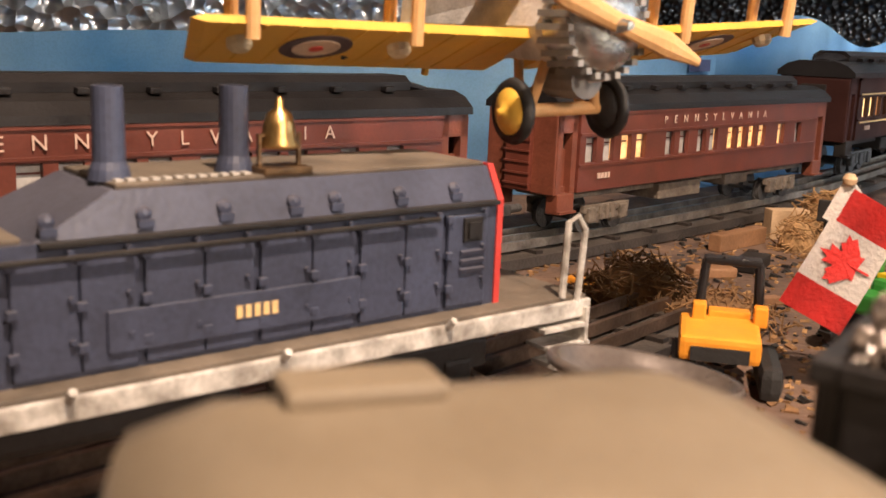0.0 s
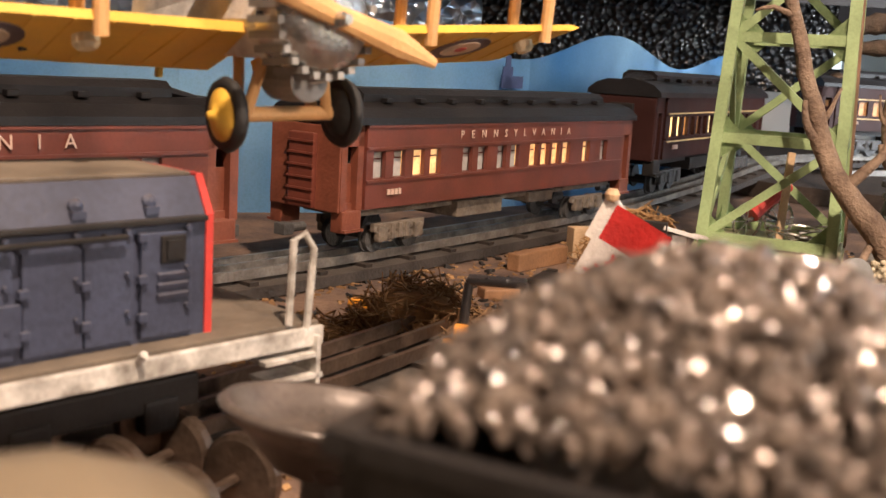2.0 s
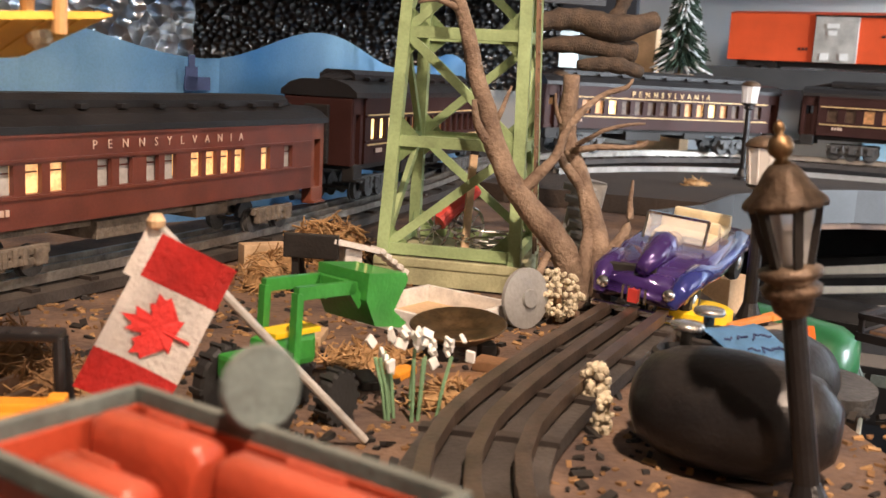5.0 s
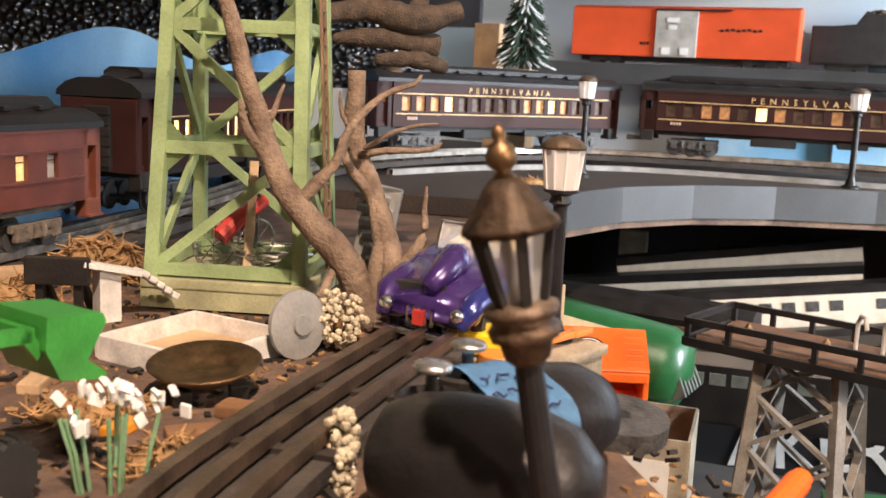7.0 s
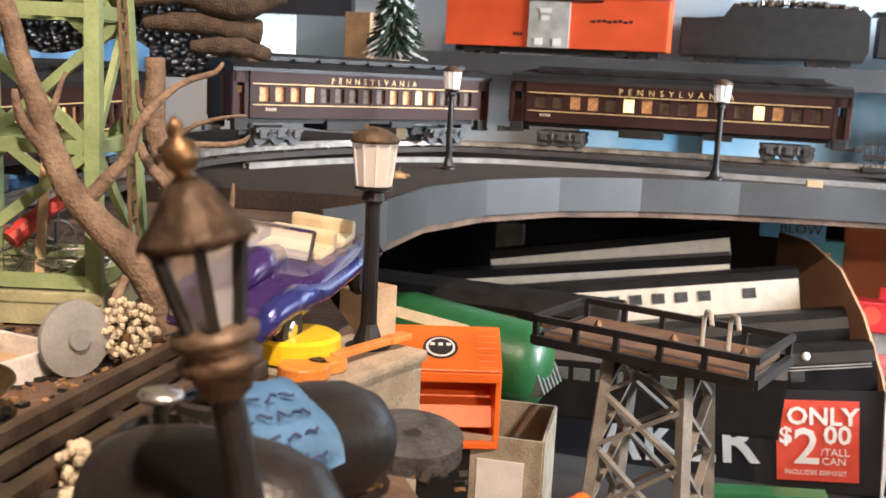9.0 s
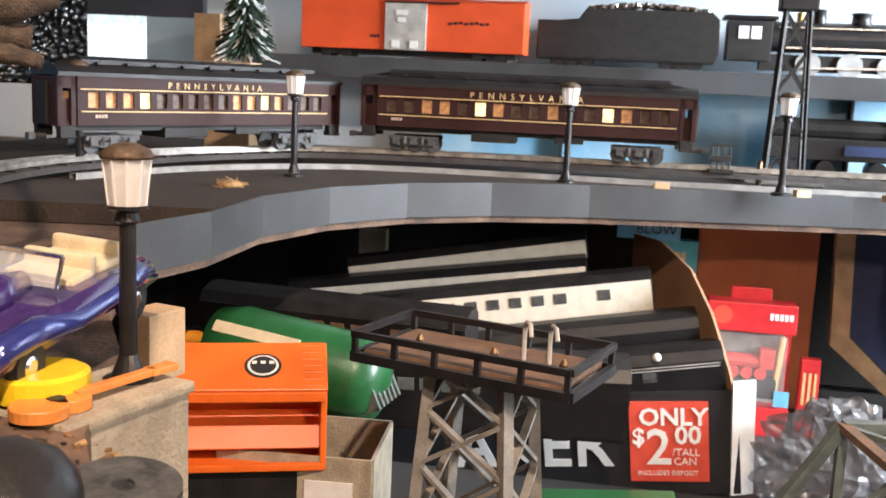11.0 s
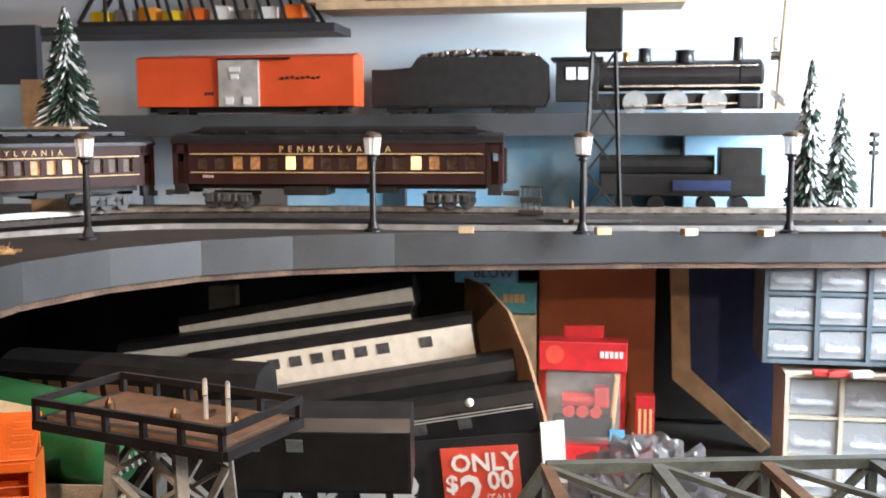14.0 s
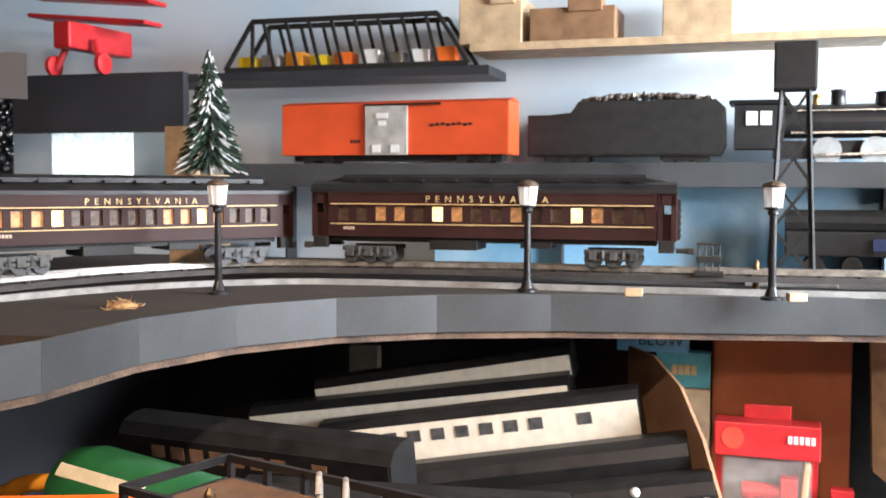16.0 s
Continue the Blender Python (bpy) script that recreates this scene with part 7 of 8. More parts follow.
part("blister", bm, "blister", pk, "clear plastic blister")
bm = bm_new()
rod(bm, (-0.030, -0.010, 0.110), (0.018, -0.010, 0.110), 0.011)
box(bm, (0.028, -0.010, 0.116), (0.022, 0.024, 0.030), bev=0.002)
for x in (-0.02, 0.0, 0.02):
    rod(bm, (x, -0.024, 0.094), (x, 0.004, 0.094), 0.009, seg=14)
part("toy_engine", bm, "red", pk)
bm = bm_new()
box(bm, (0, -0.010, 0.070), (0.09, 0.024, 0.030), bev=0.004)
part("toy_tender", bm, "trainblack", pk)
bm = bm_new()
for i in range(5):
    box(bm, (0.028 + i * 0.007, -0.0312, 0.184), (0.005, 0.001, 0.010))
part("brand_bars", bm, "printwhite", pk)
bm = bm_new()
lathe(bm, [(0.014, 0), (0.014, 0.001)], 20, pose(-0.042, -0.0302, 0.182, 90, 0, 0))
part("seal", bm, "signred", pk)
bk = bm_new()
box(bk, (0, 0, 0.155), (0.188, 0.022, 0.310), bev=0.003)
single("brown_board", bk, "bookwood", "tall orange-brown wooden board standing under the deck", "board", m=pose(1.793, 1.305, -0.36, 0, 0, -45))
wf = thing("picture_frame", pose(1.885, 1.195, -0.36, 0, 0, -45), "pale wooden frame leaning with a dark picture", "frame")
bm = bm_new()
slab(bm, [(-0.028, 0.315), (0.000, 0.315), (0.008, 0.13), (0.135, 0.012), (0.120, 0.0), (-0.020, 0.115)], -0.012, 0.012)
part("frame_edge", bm, "wood", wf, m=pose(0, 0, 0, 90, 0, 0))
bm = bm_new()
slab(bm, [(0.0, 0.31), (0.16, 0.31), (0.16, 0.05), (0.135, 0.02), (0.010, 0.13)], -0.004, 0.004)
part("dark_panel", bm, "navy", wf, m=pose(0, 0.012, 0, 90, 0, 0))
ptree = bm_new()
box(ptree, (0, 0, 0.06), (0.028, 0.020, 0.12), bev=0.001)
sc = single("small_carton", ptree, "pkgred", "small red carton with gold print", "carton", m=pose(1.745, 1.150, -0.36, 0, 0, -45))
for k in range(3):
    bm = bm_new()
    box(bm, (-0.008 + k * 0.008, -0.0105, 0.075), (0.004, 0.001, 0.050), bev=0.0004)
    part("gold_bar", bm, "gold", sc)
bc = bm_new()
box(bc, (0, 0, 0), (0.10, 0.03, 0.036), bev=0.001)
b1 = single("blue_carton", bc, "blueprint", "blue carton printed with large letters", "carton", m=pose(1.640, 1.400, -0.072, 0, 0, -45))
words("lettering", "BLOW", 0.022, "printblack", b1, pose(0.012, -0.0158, -0.002, 90, 0, 0), 0.0004)
bc = bm_new()
box(bc, (0, 0, 0), (0.075, 0.03, 0.050), bev=0.001)
b2 = single("teal_carton", bc, "teal", "teal carton under the blue one", "carton", m=pose(1.680, 1.380, -0.116, 0, 0, -45))
bm = bm_new()
for i in range(4):
    box(bm, (-0.012 + i * 0.009, -0.0158, 0), (0.007, 0.001, 0.014))
part("brand_bars", bm, "gold", b2)
bc = bm_new()
box(bc, (0, 0, 0), (0.075, 0.03, 0.23), bev=0.001)
single("pale_carton", bc, "cream", "pale carton at the bottom of the stack", "carton", m=pose(1.680, 1.380, -0.258, 0, 0, -45))
bm = bm_new()
box(bm, (0, 0, 0), (0.52, 0.006, 0.33))
single("speckled_board", bm, "foil2", "black speckled panel at the back under the deck", "panel", m=pose(1.48, 1.90, -0.195, 0, 0, -45))
bm = bm_new()
box(bm, (0, 0, 0), (0.05, 0.02, 0.24), bev=0.001)
single("grey_post", bm, "stone", "grey-brown post under the deck", "post", m=pose(1.36, 1.80, -0.24, 0, 0, -45))
bm = bm_new()
box(bm, (0, 0, 0), (0.03, 0.03, 0.04), bev=0.001)
single("tan_block", bm, "card", "small tan block under the deck", "block", m=pose(1.20, 1.70, -0.070, 0, 0, -45))

# drawer cabinets with clear drawers


def cabinet(x, y, z, cols, rows, cw_, rh, material, label, h=-45, w_gap=0.006):
    W, H, D = cols * cw_ + w_gap, rows * rh + w_gap, 0.10
    c = thing("drawer_cabinet", pose(x, y, z, 0, 0, h), label, "drawer cabinet", "drawer cabinets")
    bm = bm_new()
    box(bm, (W / 2, D - 0.002, H / 2), (W, 0.004, H))
    box(bm, (W / 2, D / 2, 0.002), (W, D, 0.005))
    box(bm, (W / 2, D / 2, H - 0.002), (W, D, 0.005))
    for i in range(cols + 1):
        box(bm, (w_gap / 2 + i * cw_, D / 2, H / 2), (w_gap, D, H - 0.008))
    for j in range(1, rows):
        box(bm, (W / 2, D / 2, j * rh + w_gap / 2), (W - 0.002, D - 0.003, w_gap * 0.8))
    part("housing", bm, material, c)
    for i in range(cols):
        for j in range(rows):
            bm = bm_new()
            cx, cz = w_gap + i * cw_ + (cw_ - w_gap) / 2, w_gap + j * rh + (rh - w_gap) / 2
            sw_, sh_ = cw_ - w_gap - 0.003, rh - w_gap - 0.004
            box(bm, (cx, 0.004, cz), (sw_, 0.003, sh_), bev=0.001)
            box(bm, (cx, 0.045, cz - sh_ / 2 + 0.001), (sw_, 0.080, 0.002))
            dr = part("drawer", bm, "clear", c)
            bm = bm_new()
            box(bm, (cx, -0.003, cz - sh_ * 0.12), (sw_ * 0.75, 0.010, 0.0035), (20, 0, 0), 0.001)
            part("pull", bm, "clear", dr)
            bm = bm_new()
            for q in range(3):
                box(bm, (cx + rng.uniform(-0.3, 0.3) * sw_, 0.03, cz - sh_ * 0.3 + 0.004), (rng.uniform(0.008, 0.02), 0.02, rng.uniform(0.006, 0.016)), (rng.random() * 20, rng.random() * 20, 0), 0.001)
            part("contents", bm, ("truckd", "lightgrey", "grey", "brownwood")[(i + j) % 4], dr)
    return c


cabinet(1.800, 0.985, -0.168, 4, 3, 0.068, 0.047, "drawer", "steel grey cabinet of small clear drawers")
cabinet(1.812, 0.955, -0.36, 4, 3, 0.072, 0.058, "almond", "almond cabinet of clear plastic drawers")


def pickup():
    c = thing("toy_pickup", pose(1.925, 0.800, -0.182, 0, 0, -45), "red toy pickup truck with white stripe", "toy truck")
    bm = bm_new()
    prism(bm, [(-0.052, 0.010), (0.058, 0.010), (0.060, 0.026), (0.012, 0.027), (0.008, 0.040), (-0.016, 0.041), (-0.028, 0.028), (-0.052, 0.024)], -0.020, 0.020)
    bmesh.ops.bevel(bm, geom=bm.edges[:], offset=0.0025, segments=2, affect="EDGES")
    part("body", bm, "pkgred", c)
    bm = bm_new()
    box(bm, (0.03, -0.0206, 0.019), (0.05, 0.001, 0.004))
    part("stripe", bm, "printwhite", c)
    bm = bm_new()
    prism(bm, [(-0.014, 0.029), (0.004, 0.029), (0.003, 0.037), (-0.012, 0.037)], -0.0206, -0.0196)
    part("side_window", bm, "rubber", c)
    for x in (-0.032, 0.036):
        for s in (-1, 1):
            bm = bm_new()
            rod(bm, (x, s * 0.015, 0.009), (x, s * 0.0215, 0.009), 0.009, seg=20)
            w = part("wheel", bm, "rubber", c)
            bm = bm_new()
            rod(bm, (x, s * 0.0215, 0.009), (x, s * 0.0222, 0.009), 0.0055, seg=16)
            part("rim", bm, "chrome", w)


pickup()
for i, (s, mt) in enumerate(((0.012, "red"), (0.030, "red"), (0.060, "printwhite"))):
    bm = bm_new()
    box(bm, (0, 0, 0.004), (0.030, 0.014, 0.008), bev=0.0015)
    single("small_piece", bm, mt, "small plastic piece lying on the cabinet", "plastic piece", "cabinet top pieces", m=pose(1.835 + s * 0.7, 0.925 - s * 0.7, -0.180, 0, 0, -45 + i * 9))

# truss bridge in front, and a grey plastic bag
br = thing("truss_bridge", pose(1.130, 0.680, -0.36, 0, 0, -33), "grey-green model truss bridge standing on the bench", "truss bridge")
BL, BW, BH = 0.42, 0.125, 0.26
for y in (0, -BW):
    bm = bm_new()
    bar(bm, (0.0, y, BH), (BL, y, BH), 0.010, 0.008)
    part("top_chord", bm, "bridge", br)
    bm = bm_new()
    bar(bm, (-0.06, y, 0.17), (BL, y, 0.17), 0.010, 0.008)
    part("bottom_chord", bm, "bridge", br)
    for i in range(6):
        x = i * BL / 5
        bm = bm_new()
        bar(bm, (x, y, 0.17), (x, y, BH), 0.007, 0.006)
        part("vertical", bm, "bridge", br)
        bm = bm_new()
        bar(bm, (x, y, 0.17), (x + BL / 5 if i < 5 else x - BL / 5, y, BH), 0.006, 0.005)
        part("diagonal", bm, "bridge", br)
    bm = bm_new()
    bar(bm, (-0.06, y, 0.17), (0, y, BH), 0.010, 0.008)
    part("end_post", bm, "bridge", br)
    for x in (0.0, BL):
        bm = bm_new()
        box(bm, (x, y, 0.083), (0.03, 0.012, 0.168))
        part("pier", bm, "trestle", br)
for i in range(6):
    x = i * BL / 5
    bm = bm_new()
    bar(bm, (x, 0, BH), (x, -BW, BH), 0.009, 0.006)
    part("cross_tie", bm, "brown_deck" if i % 2 == 0 else "bridge", br)
    if i < 5:
        bm = bm_new()
        bar(bm, (x, 0, BH), (x + BL / 5, -BW, BH), 0.006, 0.004)
        part("lateral", bm, "bridge", br)
bg = bm_new()
bmesh.ops.create_icosphere(bg, subdivisions=5, radius=1.0)
for v in bg.verts:
    n_ = noise.noise(v.co * 2.6) * 0.30 - abs(noise.noise(v.co * 5.0)) * 0.34 - abs(noise.noise(v.co * 12.0)) * 0.16
    v.co = v.co * (1 + n_)
    v.co = Vector((v.co.x * 0.105, v.co.y * 0.06, max(v.co.z * 0.095, -0.055)))
single("plastic_bag", bg, "bag", "crumpled grey plastic bag on the bench", "plastic bag", m=pose(1.52, 0.93, -0.305, 0, 0, -45))

# ---- shelf trains along the wall ----
SA = -45


def boxcar():
    c = thing("boxcar", pose(1.238, 1.862, 0.178, 0, 0, -46.5), "bright orange-red model boxcar with a silver door", "boxcar")
    L, W, z0, z1 = 0.386, 0.062, 0.016, 0.098
    bm = bm_new()
    box(bm, (L / 2, W / 2, (z0 + z1) / 2), (L, W, z1 - z0), bev=0.001)
    part("body", bm, "boxorange", c)
    bm = bm_new()
    prism(bm, [(-0.001, z1), (W + 0.001, z1), (W / 2, z1 + 0.006)], -0.001, L + 0.001)
    bmesh.ops.rotate(bm, verts=bm.verts[:], matrix=Matrix.Rotation(radians(-90), 3, "Z"))
    bmesh.ops.scale(bm, verts=bm.verts[:], vec=(1, -1, 1))
    part("roof", bm, "boxorange", c)
    bm = bm_new()
    box(bm, (0.186, -0.002, 0.056), (0.072, 0.004, 0.080), bev=0.0008)
    d = part("door", bm, "lightgrey", c, "silver-grey sliding door")
    for i in range(9):
        b = bm_new()
        box(b, (0.186, -0.0045, 0.022 + i * 0.0085), (0.068, 0.001, 0.0012))
        part("door_rib", b, "lightgrey", d)
    for x, z, w_, h_ in ((0.180, 0.078, 0.020, 0.008), (0.180, 0.066, 0.014, 0.008), (0.170, 0.026, 0.014, 0.012), (0.202, 0.026, 0.014, 0.012)):
        b = bm_new()
        box(b, (x, -0.0054, z), (w_, 0.001, h_))
        part("door_placard", b, "printwhite", d)
    bm = bm_new()
    box(bm, (0.213, -0.003, z1 - 0.003), (0.128, 0.004, 0.003))
    part("door_track", bm, "black", c)
    for i in range(11):
        bm = bm_new()
        if i < 8:
            box(bm, (0.262 + i * 0.009, -0.0006, 0.062 + 0.001 * (i % 3)), (0.006, 0.001, 0.004))
        else:
            box(bm, (0.126 + (i - 8) * 0.006, -0.0006, 0.038), (0.004, 0.001, 0.005))
        part("print_bar", bm, "printblack", c)
    bm = bm_new()
    box(bm, (L / 2, W / 2, 0.012), (L - 0.03, 0.03, 0.010))
    part("underframe", bm, "blackmatt", c)
    for x in (0.06, L - 0.06):
        bm = bm_new()
        for y in (0.012, W - 0.012):
            for dd in (-0.018, 0.018):
                rod(bm, (x + dd, y - 0.003, 0.009), (x + dd, y + 0.003, 0.009), 0.009, seg=14)
            box(bm, (x, y, 0.011), (0.05, 0.004, 0.008), bev=0.001)
        part("truck", bm, "blackmatt", c)


boxcar()
td = thing("tender", pose(1.556, 1.612, 0.178, 0, 0, -45), "dusty black model tender heaped with coal", "tender")
bm = bm_new()
prism(bm, [(0.0, 0.014), (0.292, 0.014), (0.300, 0.03), (0.298, 0.086), (0.285, 0.098), (0.080, 0.098), (0.070, 0.078), (0.0, 0.078)], 0.0, 0.062)
bmesh.ops.bevel(bm, geom=[e for e in bm.edges if abs(e.verts[0].co.y - e.verts[1].co.y) < 1e-5], offset=0.003, segments=2, affect="EDGES")
part("body", bm, "blackmatt", td)
bm = bm_new()
for i in range(260):
    x = rng.uniform(0.082, 0.282)
    bmesh.ops.create_icosphere(bm, subdivisions=1, radius=rng.uniform(0.003, 0.006), matrix=pose(x, rng.uniform(0.006, 0.056), 0.098 + 0.007 * math.sin((x - 0.08) / 0.2 * math.pi) + rng.random() * 0.002, rng.random() * 90, rng.random() * 90, 0))
part("coal_load", bm, "coal", td)["kind"] = "stuff"
for x in (0.06, 0.24):
    bm = bm_new()
    for y in (0.012, 0.05):
        for dd in (-0.024, 0, 0.024):
            rod(bm, (x + dd, y - 0.003, 0.009), (x + dd, y + 0.003, 0.009), 0.009, seg=14)
        box(bm, (x, y, 0.011), (0.07, 0.005, 0.010), bev=0.001)
    part("truck", bm, "blackmatt", td)
lc = thing("steam_locomotive", pose(1.774, 1.396, 0.178, 0, 0, -45), "black and silver model steam locomotive with side rods", "locomotive")
bm = bm_new()
lathe(bm, [(0.010, 0.075), (0.025, 0.075), (0.025, 0.30), (0.0265, 0.302), (0.0265, 0.335), (0.020, 0.340), (0.004, 0.341)], 26, pose(0, 0.032, 0.064, 0, 90, 0))
part("boiler", bm, "black", lc, smooth=False)
bm = bm_new()
box(bm, (0.040, 0.032, 0.055), (0.070, 0.062, 0.064), bev=0.001)
cab = part("cab", bm, "blackmatt", lc)
bm = bm_new()
box(bm, (0.040, 0.032, 0.092), (0.086, 0.070, 0.006), bev=0.002)
part("cab_roof", bm, "black", cab)
for x in (0.030, 0.050):
    bm = bm_new()
    box(bm, (x, -0.0005, 0.068), (0.016, 0.001, 0.020))
    part("cab_window", bm, "printwhite", cab)
for x, r, h_, mt in ((0.300, 0.0085, 0.038, "black"), (0.150, 0.011, 0.022, "black"), (0.215, 0.016, 0.018, "black"), (0.120, 0.006, 0.016, "brass")):
    bm = bm_new()
    lathe(bm, [(r * 1.2, 0.084), (r, 0.090), (r * 0.9, 0.084 + h_), (r * 1.15, 0.086 + h_), (r * 0.7, 0.088 + h_)], 18, pose(x, 0.032, 0))
    part("dome", bm, mt, lc, smooth=True)
bm = bm_new()
rod(bm, (0.350, 0.032, 0.094), (0.368, 0.032, 0.094), 0.008)
box(bm, (0.358, 0.032, 0.114), (0.008, 0.010, 0.022), bev=0.002)
part("headlamp", bm, "silver", lc)
bm = bm_new()
rod(bm, (0.085, 0.004, 0.078), (0.33, 0.004, 0.078), 0.0014, seg=6)
part("handrail", bm, "silver", lc)
bm = bm_new()
box(bm, (0.21, 0.004, 0.046), (0.25, 0.012, 0.003))
bar(bm, (0.335, 0.004, 0.047), (0.375, 0.004, 0.014), 0.004, 0.010)
part("running_board", bm, "silver", lc, "pale edged running board")
for x in (0.135, 0.200, 0.262):
    bm = bm_new()
    lathe(bm, [(0.015, -0.003), (0.020, -0.003), (0.020, 0.003), (0.015, 0.003)], 24, pose(x, 0.010, 0.020, 90, 0, 0))
    for i in range(10):
        a = i * math.pi / 5
        bar(bm, (x, 0.010, 0.020), (x + 0.017 * math.cos(a), 0.010, 0.020 + 0.017 * math.sin(a)), 0.0016, 0.0016)
    part("driving_wheel", bm, "grey", lc)
bm = bm_new()
bar(bm, (0.125, 0.003, 0.014), (0.30, 0.003, 0.018), 0.004, 0.003)
part("side_rod", bm, "silver", lc)
bm = bm_new()
box(bm, (0.315, 0.006, 0.022), (0.034, 0.020, 0.026), bev=0.004)
part("cylinder", bm, "blackmatt", lc)
bm = bm_new()
box(bm, (0.20, 0.032, 0.022), (0.28, 0.034, 0.026))
part("frame", bm, "blackmatt", lc)

# signal tower before the shelf
wt = thing("water_tower", pose(1.690, 1.192, 0.034, 0, 0, -45), "black lattice tower with a dark tank on a pale base", "tower")
for x in (-0.026, 0.026):
    for y in (-0.018, 0.018):
        bm = bm_new()
        bar(bm, (x, y, 0.0), (x * 0.62, y * 0.62, 0.235), 0.0045, 0.0045)
        part("leg", bm, "blackmatt", wt)
for k in range(4):
    za, zb = k * 0.058, (k + 1) * 0.058
    fa, fb = 1 - 0.38 * za / 0.235, 1 - 0.38 * zb / 0.235
    for s in (-1, 1):
        for t_ in (-1, 1):
            bm = bm_new()
            bar(bm, (t_ * 0.026 * fa, s * 0.018 * fa, za), (-t_ * 0.026 * fb, s * 0.018 * fb, zb), 0.003, 0.003)
            part("diagonal", bm, "blackmatt", wt)
bm = bm_new()
box(bm, (0, 0, 0.262), (0.052, 0.044, 0.060), bev=0.003)
part("tank", bm, "blackmatt", wt)
bm = bm_new()
box(bm, (0, 0, -0.007), (0.110, 0.060, 0.014), bev=0.001)
part("base", bm, "lightgrey", wt)

# dark cars on the lower shelf track behind
for a, n_ in (((1.80, 1.31), 0.26),):
    dk = thing("black_engine", pose(a[0], a[1], 0.020, 0, 0, -45), "black model engine in the shade under the shelf", "locomotive")
    bm = bm_new()
    box(bm, (n_ / 2, 0.02, 0.045), (n_, 0.05, 0.035), bev=0.003)
    rod(bm, (0, 0.02, 0.075), (n_ * 0.7, 0.02, 0.075), 0.018)
    box(bm, (n_ * 0.85, 0.02, 0.080), (n_ * 0.25, 0.05, 0.05), bev=0.002)
    part("body", bm, "blackmatt", dk)
    bm = bm_new()
    for x in (0.04, 0.09, 0.17, 0.22):
        rod(bm, (x, -0.006, 0.014), (x, 0.046, 0.014), 0.014, seg=16)
    part("wheelset", bm, "blackmatt", dk)
    bm = bm_new()
    box(bm, (n_ * 0.62, -0.006, 0.045), (0.09, 0.003, 0.016))
    part("blue_panel", bm, "navy", dk)
for i, s in enumerate((0.03, 0.16, 0.24, 0.31, 0.42, 0.47, 0.60)):
    bm = bm_new()
    box(bm, (0, 0, 0.004), (0.020, 0.012, 0.009), bev=0.0012)
    single("wood_shim", bm, "wood", "small pale wooden shim under the deck track", "shim", "wood shims", m=pose(1.40 + s, 1.205 - s * 0.92, 0.020, 0, 0, -40 + i * 13))
fg = bm_new()
lathe(fg, [(0.006, 0), (0.004, 0.004), (0.0035, 0.018), (0.005, 0.022), (0.003, 0.030), (0.0035, 0.034), (0.001, 0.038)], 12)
single("brass_ornament", fg, "agedbrass", "small brass turned ornament beside the track", "ornament", m=pose(1.600, 1.160, 0.020), smooth=True)


def pine(x, y, z, h, r, snow, label):
    t = thing("pine_tree", pose(x, y, z), label, "model tree", "model pines")
    bm = bm_new()
    rod(bm, (0, 0, 0), (0, 0, h), h * 0.022, h * 0.006, 8)
    part("trunk", bm, "moss", t)
    b1, b2 = bm_new(), bm_new()
    n = 1300
    for i in range(n):
        u = 0.10 + 0.90 * (i + rng.random()) / n
        a = rng.random() * 2 * math.pi
        rr = r * (1.02 - u) ** 0.8 * rng.uniform(0.55, 1.0)
        p = Vector((rr * math.cos(a), rr * math.sin(a), h * u - rr * 0.25))
        q = Vector((0, 0, h * min(u + 0.02, 1)))
        tube(b2 if rng.random() < snow else b1, [q, (p + q) / 2 + Vector((0, 0, 0.004)), p], [h * 0.006, h * 0.013, h * 0.006], 4)
    part("needles", b1, "pine", t)["kind"] = "stuff"
    part("snow_tips", b2, "snow", t, "white flocked tips")["kind"] = "stuff"


pine(1.092, 1.758, 0.155, 0.185, 0.060, 0.2, "dark green model pine with glints of snow")
pine(1.923, 1.008, 0.020, 0.228, 0.042, 0.45, "snow flocked dark green model pine")
pine(1.953, 0.976, 0.020, 0.182, 0.036, 0.45, "snow flocked dark green model pine")
pine(2.080, 0.850, 0.020, 0.215, 0.046, 0.45, "snow flocked dark green model pine")
bm = bm_new()
box(bm, (0, 0, 0.07), (0.075, 0.05, 0.145), bev=0.001)
single("tree_plinth", bm, "wood", "pale wooden block under the dark pine", "block", m=pose(1.080, 1.775, 0.018, 0, 0, -45))
bm = bm_new()
box(bm, (0, 0, 0), (0.045, 0.03, 0.075), bev=0.001)
single("wood_block", bm, "wood", "pale tan wooden panel beside the pine", "panel", m=pose(1.075, 1.86, 0.199, 0, 0, -45))
tp = thing("signal_post", pose(1.985, 0.945, 0.020), "black model signal post with round lamps", "signal")
bm = bm_new()
rod(bm, (0, 0, 0), (0, 0, 0.13), 0.003, 0.002, 8)
part("post", bm, "blackmatt", tp)
bm = bm_new()
for i in range(3):
    rod(bm, (-0.008, 0, 0.10 + i * 0.013), (0.008, 0, 0.10 + i * 0.013), 0.004, seg=10)
part("lamp_head", bm, "blackmatt", tp)

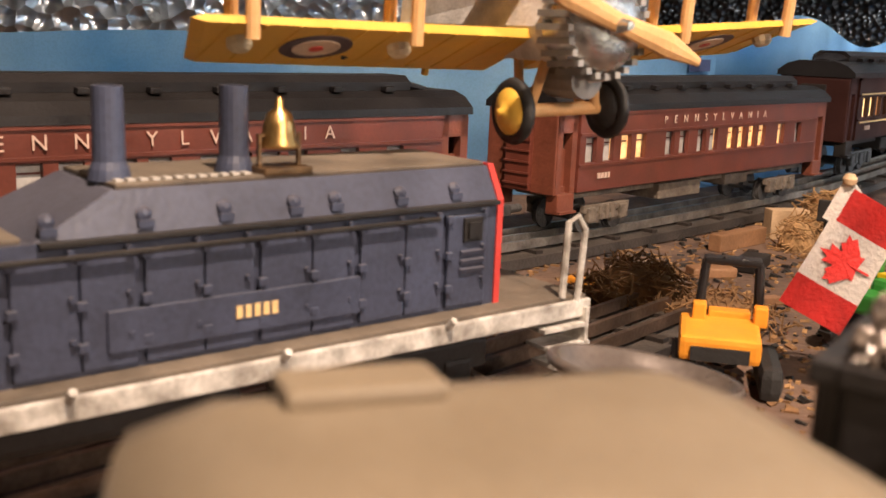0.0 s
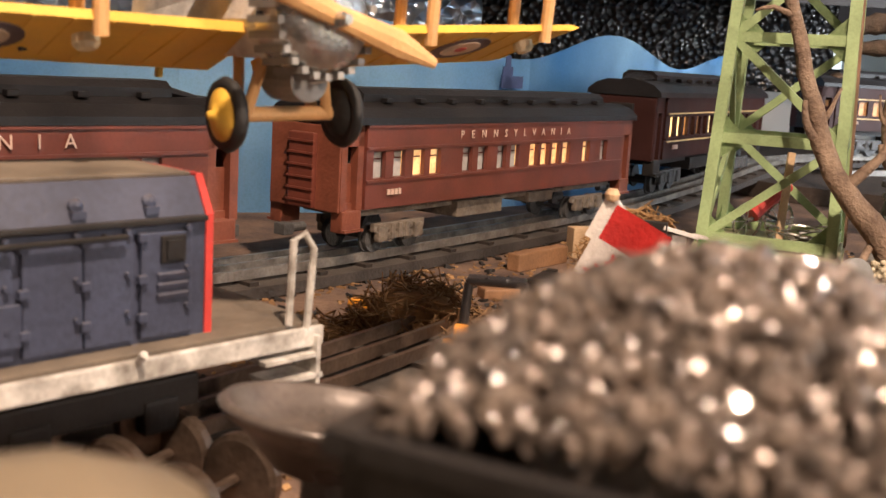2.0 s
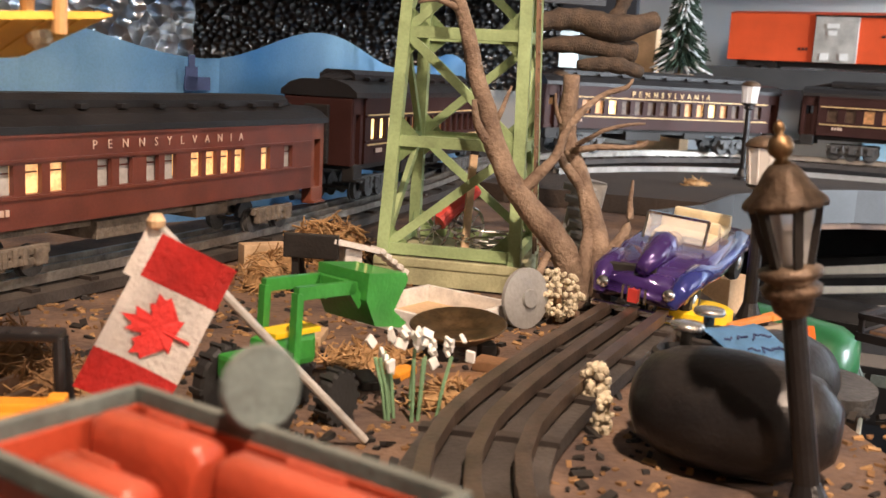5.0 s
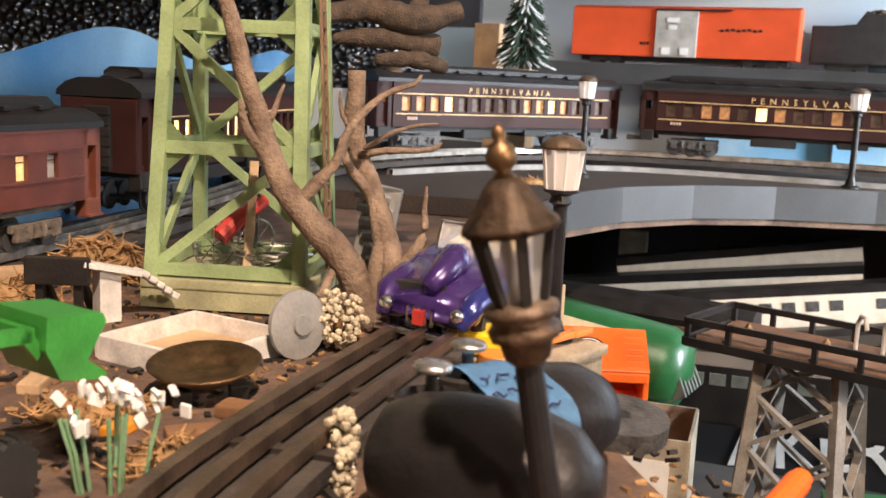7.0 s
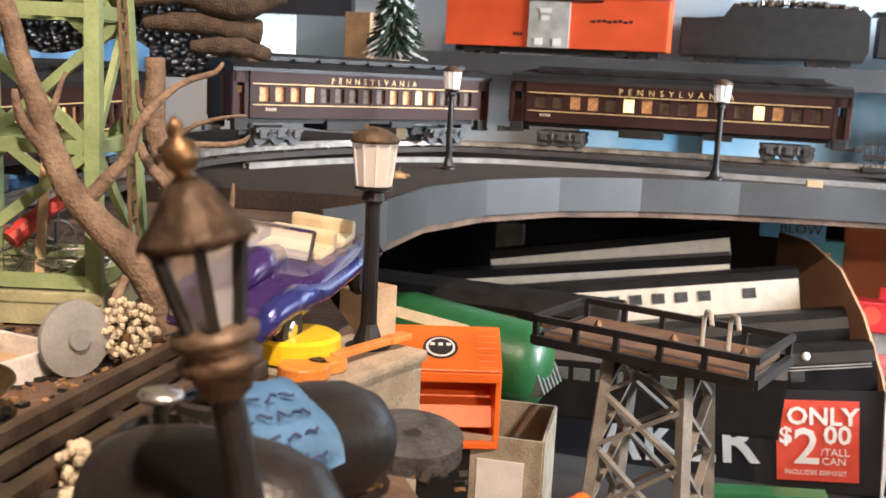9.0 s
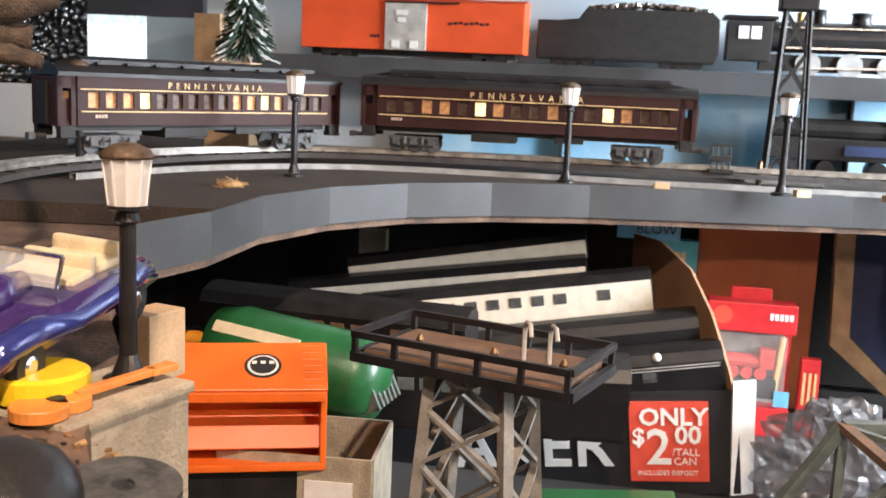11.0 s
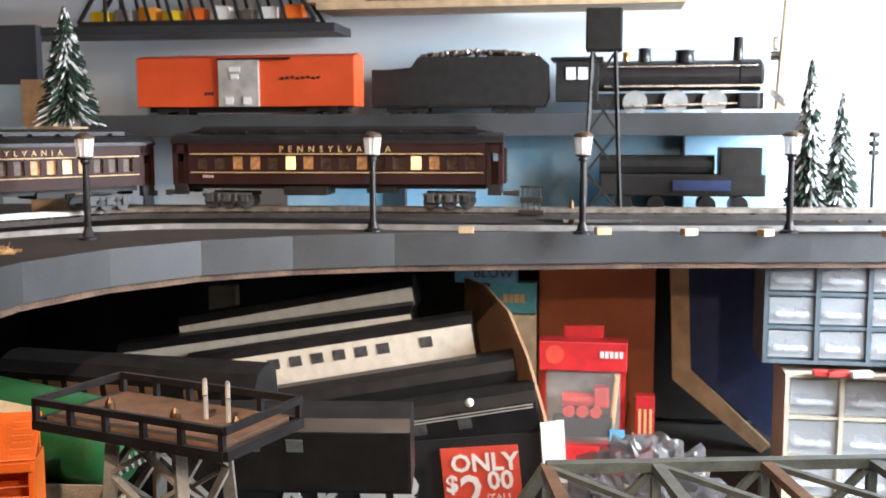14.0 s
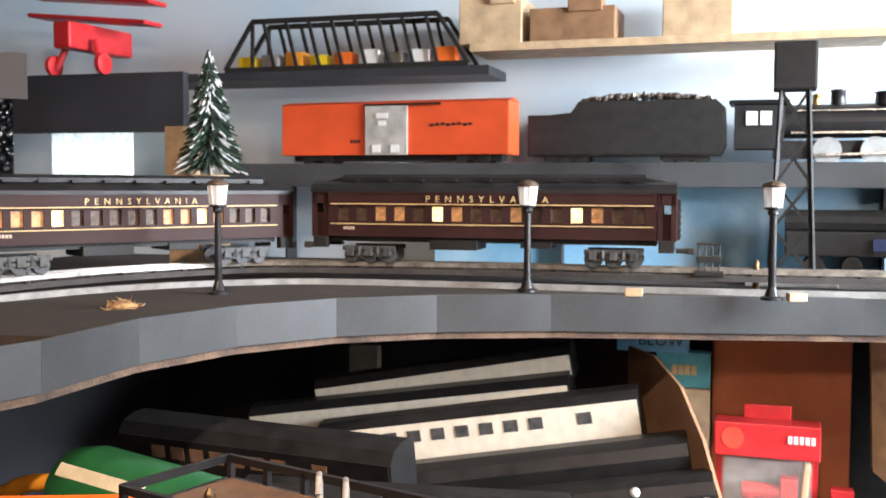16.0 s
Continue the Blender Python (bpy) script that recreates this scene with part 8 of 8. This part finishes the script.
# upper shelf: girder bridge, figures of scrap, red plane, wooden models
gb = thing("girder_bridge", pose(1.165, 1.935, 0.332, 0, 0, -44), "black model girder bridge with coloured cars inside", "model bridge")
for y in (0.0, 0.06):
    bm = bm_new()
    bar(bm, (0.0, y, 0.004), (0.42, y, 0.004), 0.006, 0.008)
    bar(bm, (0.05, y, 0.082), (0.37, y, 0.082), 0.006, 0.008)
    part("chord", bm, "blackmatt", gb)
    for i in range(9):
        bm = bm_new()
        x = 0.05 + i * 0.04
        bar(bm, (x, y, 0.004), (x - 0.04 if i < 9 else x, y, 0.004) if False else (x - 0.02, y, 0.082) if 0 < i < 9 else (x, y, 0.082), 0.005, 0.005)
        part("diagonal", bm, "blackmatt", gb)
    for p, q in (((0.0, y, 0.004), (0.05, y, 0.082)), ((0.42, y, 0.004), (0.37, y, 0.082))):
        bm = bm_new()
        bar(bm, p, q, 0.006, 0.006)
        part("end_post", bm, "blackmatt", gb)
for i, mt in enumerate(("yel", "grey", "tracorange", "yel", "orange", "printwhite", "chrome", "printwhite", "orange")):
    bm = bm_new()
    box(bm, (0, 0, 0.012), (0.032, 0.030, 0.024 + 0.006 * (i % 3)), bev=0.003)
    single("toy_piece", bm, mt, "small coloured toy on the upper shelf", "toy", "upper shelf toys", m=pose(1.205 + i * 0.031, 1.925 - i * 0.030, 0.334, 0, 0, -44))
rp = thing("red_plane", pose(0.985, 2.13, 0.333, 0, 0, -50), "red toy plane with struts on the upper shelf", "toy plane")
for c_, s_, r_ in (((0, 0, 0.10), (0.26, 0.05, 0.008), (0, 6, 0)), ((0, 0, 0.065), (0.035, 0.16, 0.045), (0, 0, 0)), ((0.0, 0.0, 0.135), (0.28, 0.05, 0.008), (0, 6, 0))):
    bm = bm_new()
    box(bm, c_, s_, r_, 0.004)
    part("panel", bm, "pkgred", rp)
for x in (-0.03, 0.03):
    bm = bm_new()
    tube(bm, [(x, -0.03, 0.06), (x * 1.6, -0.04, 0.012)], 0.006, 8)
    lathe(bm, [(0.010, -0.006), (0.018, -0.004), (0.018, 0.004), (0.010, 0.006)], 16, pose(x * 1.8, -0.04, 0.018, 0, 90, 0))
    part("undercarriage", bm, "pkgred", rp)
for i, (x, y, w_, h_) in enumerate(((1.53, 1.66, 0.10, 0.07), (1.62, 1.57, 0.13, 0.05), (1.75, 1.44, 0.10, 0.08))):
    bm = bm_new()
    box(bm, (0, 0, 0), (w_, 0.10, h_), bev=0.002)
    box(bm, (0.02, -0.04, h_ * 0.6), (w_ * 0.4, 0.03, h_ * 0.5), bev=0.002)
    single("wooden_model", bm, "wood" if i != 1 else "brownwood", "pale wooden model building on the wall shelf", "wooden model", "wooden models", m=pose(x, y, 0.365 + h_ / 2, 0, 0, -45))
bm = bm_new()
box(bm, (0, 0, 0), (0.60, 0.11, 0.012))
single("shelf_wood", bm, "wood", "pale wooden shelf on the white wall", "shelf", kind="structure", m=pose(1.72, 1.47, 0.359, 0, 0, -45))
bm = bm_new()
bar(bm, (2.048, 1.155, 0.185), (2.062, 1.143, 0.50), 0.018, 0.010)
single("trim_post", bm, "wood", "upright wooden batten on the white wall", "batten", kind="structure")
# hanging root above the tower
hr = thing("hanging_driftwood", pose(0.556, 0.880, 0.158, 0, 0, -10) @ Matrix.Scale(0.55, 4), "dark gnarled driftwood root hung beside the tower", "driftwood")
for k, (pts, rr) in enumerate((
    ([(-0.085, 0.0, 0.035), (-0.03, 0.01, 0.045), (0.03, 0.0, 0.035), (0.085, 0.01, 0.05)], [0.010, 0.017, 0.019, 0.012]),
    ([(-0.07, 0.02, 0.010), (0.0, 0.01, 0.012), (0.06, 0.015, 0.005)], [0.008, 0.014, 0.016]),
    ([(-0.02, 0.0, -0.015), (0.03, 0.0, -0.012), (0.07, 0.01, -0.02)], [0.006, 0.011, 0.008]),
    ([(0.02, 0.03, 0.03), (0.05, 0.05, 0.08), (0.04, 0.09, 0.16), (0.02, 0.12, 0.30)], [0.010, 0.012, 0.012, 0.009]))):
    bm = bm_new()
    path = smooth_path(pts, 0.008)
    rad = [(rr[0] + (rr[-1] - rr[0]) * q / (len(path) - 1) + (rr[1] - (rr[0] + rr[-1]) / 2) * math.sin(math.pi * q / (len(path) - 1))) * (1 + 0.3 * noise.noise(Vector(path[q]) * 70)) for q in range(len(path))]
    tube(bm, path, rad, 9)
    part("log" if k == 0 else "limb", bm, "root", hr, smooth=True)

# a spare steel wheelset and its twin lying by the locomotive
for x, y in ((0.124, 0.388), (0.102, 0.405)):
    ws = thing("spare_wheelset", pose(x, y, 0.0, 0, 0, -28), "spare steel model wheelset standing on the ground", "wheelset", "spare wheelsets")
    ws.matrix_basis = ws.matrix_basis @ Matrix.Scale(1.12, 4)
    for yy in (-0.012, 0.012):
        bm = bm_new()
        lathe(bm, [(0.002, -0.002), (0.0085, -0.0025), (0.0115, -0.0015), (0.0115, 0.0012), (0.0100, 0.0022), (0.002, 0.003)], 26, pose(0, yy, 0.0115, 90, 0, 0))
        part("wheel", bm, "raild", ws, smooth=False)
    bm = bm_new()
    rod(bm, (0, -0.014, 0.0115), (0, 0.014, 0.0115), 0.0016, seg=8)
    part("axle", bm, "raild", ws)
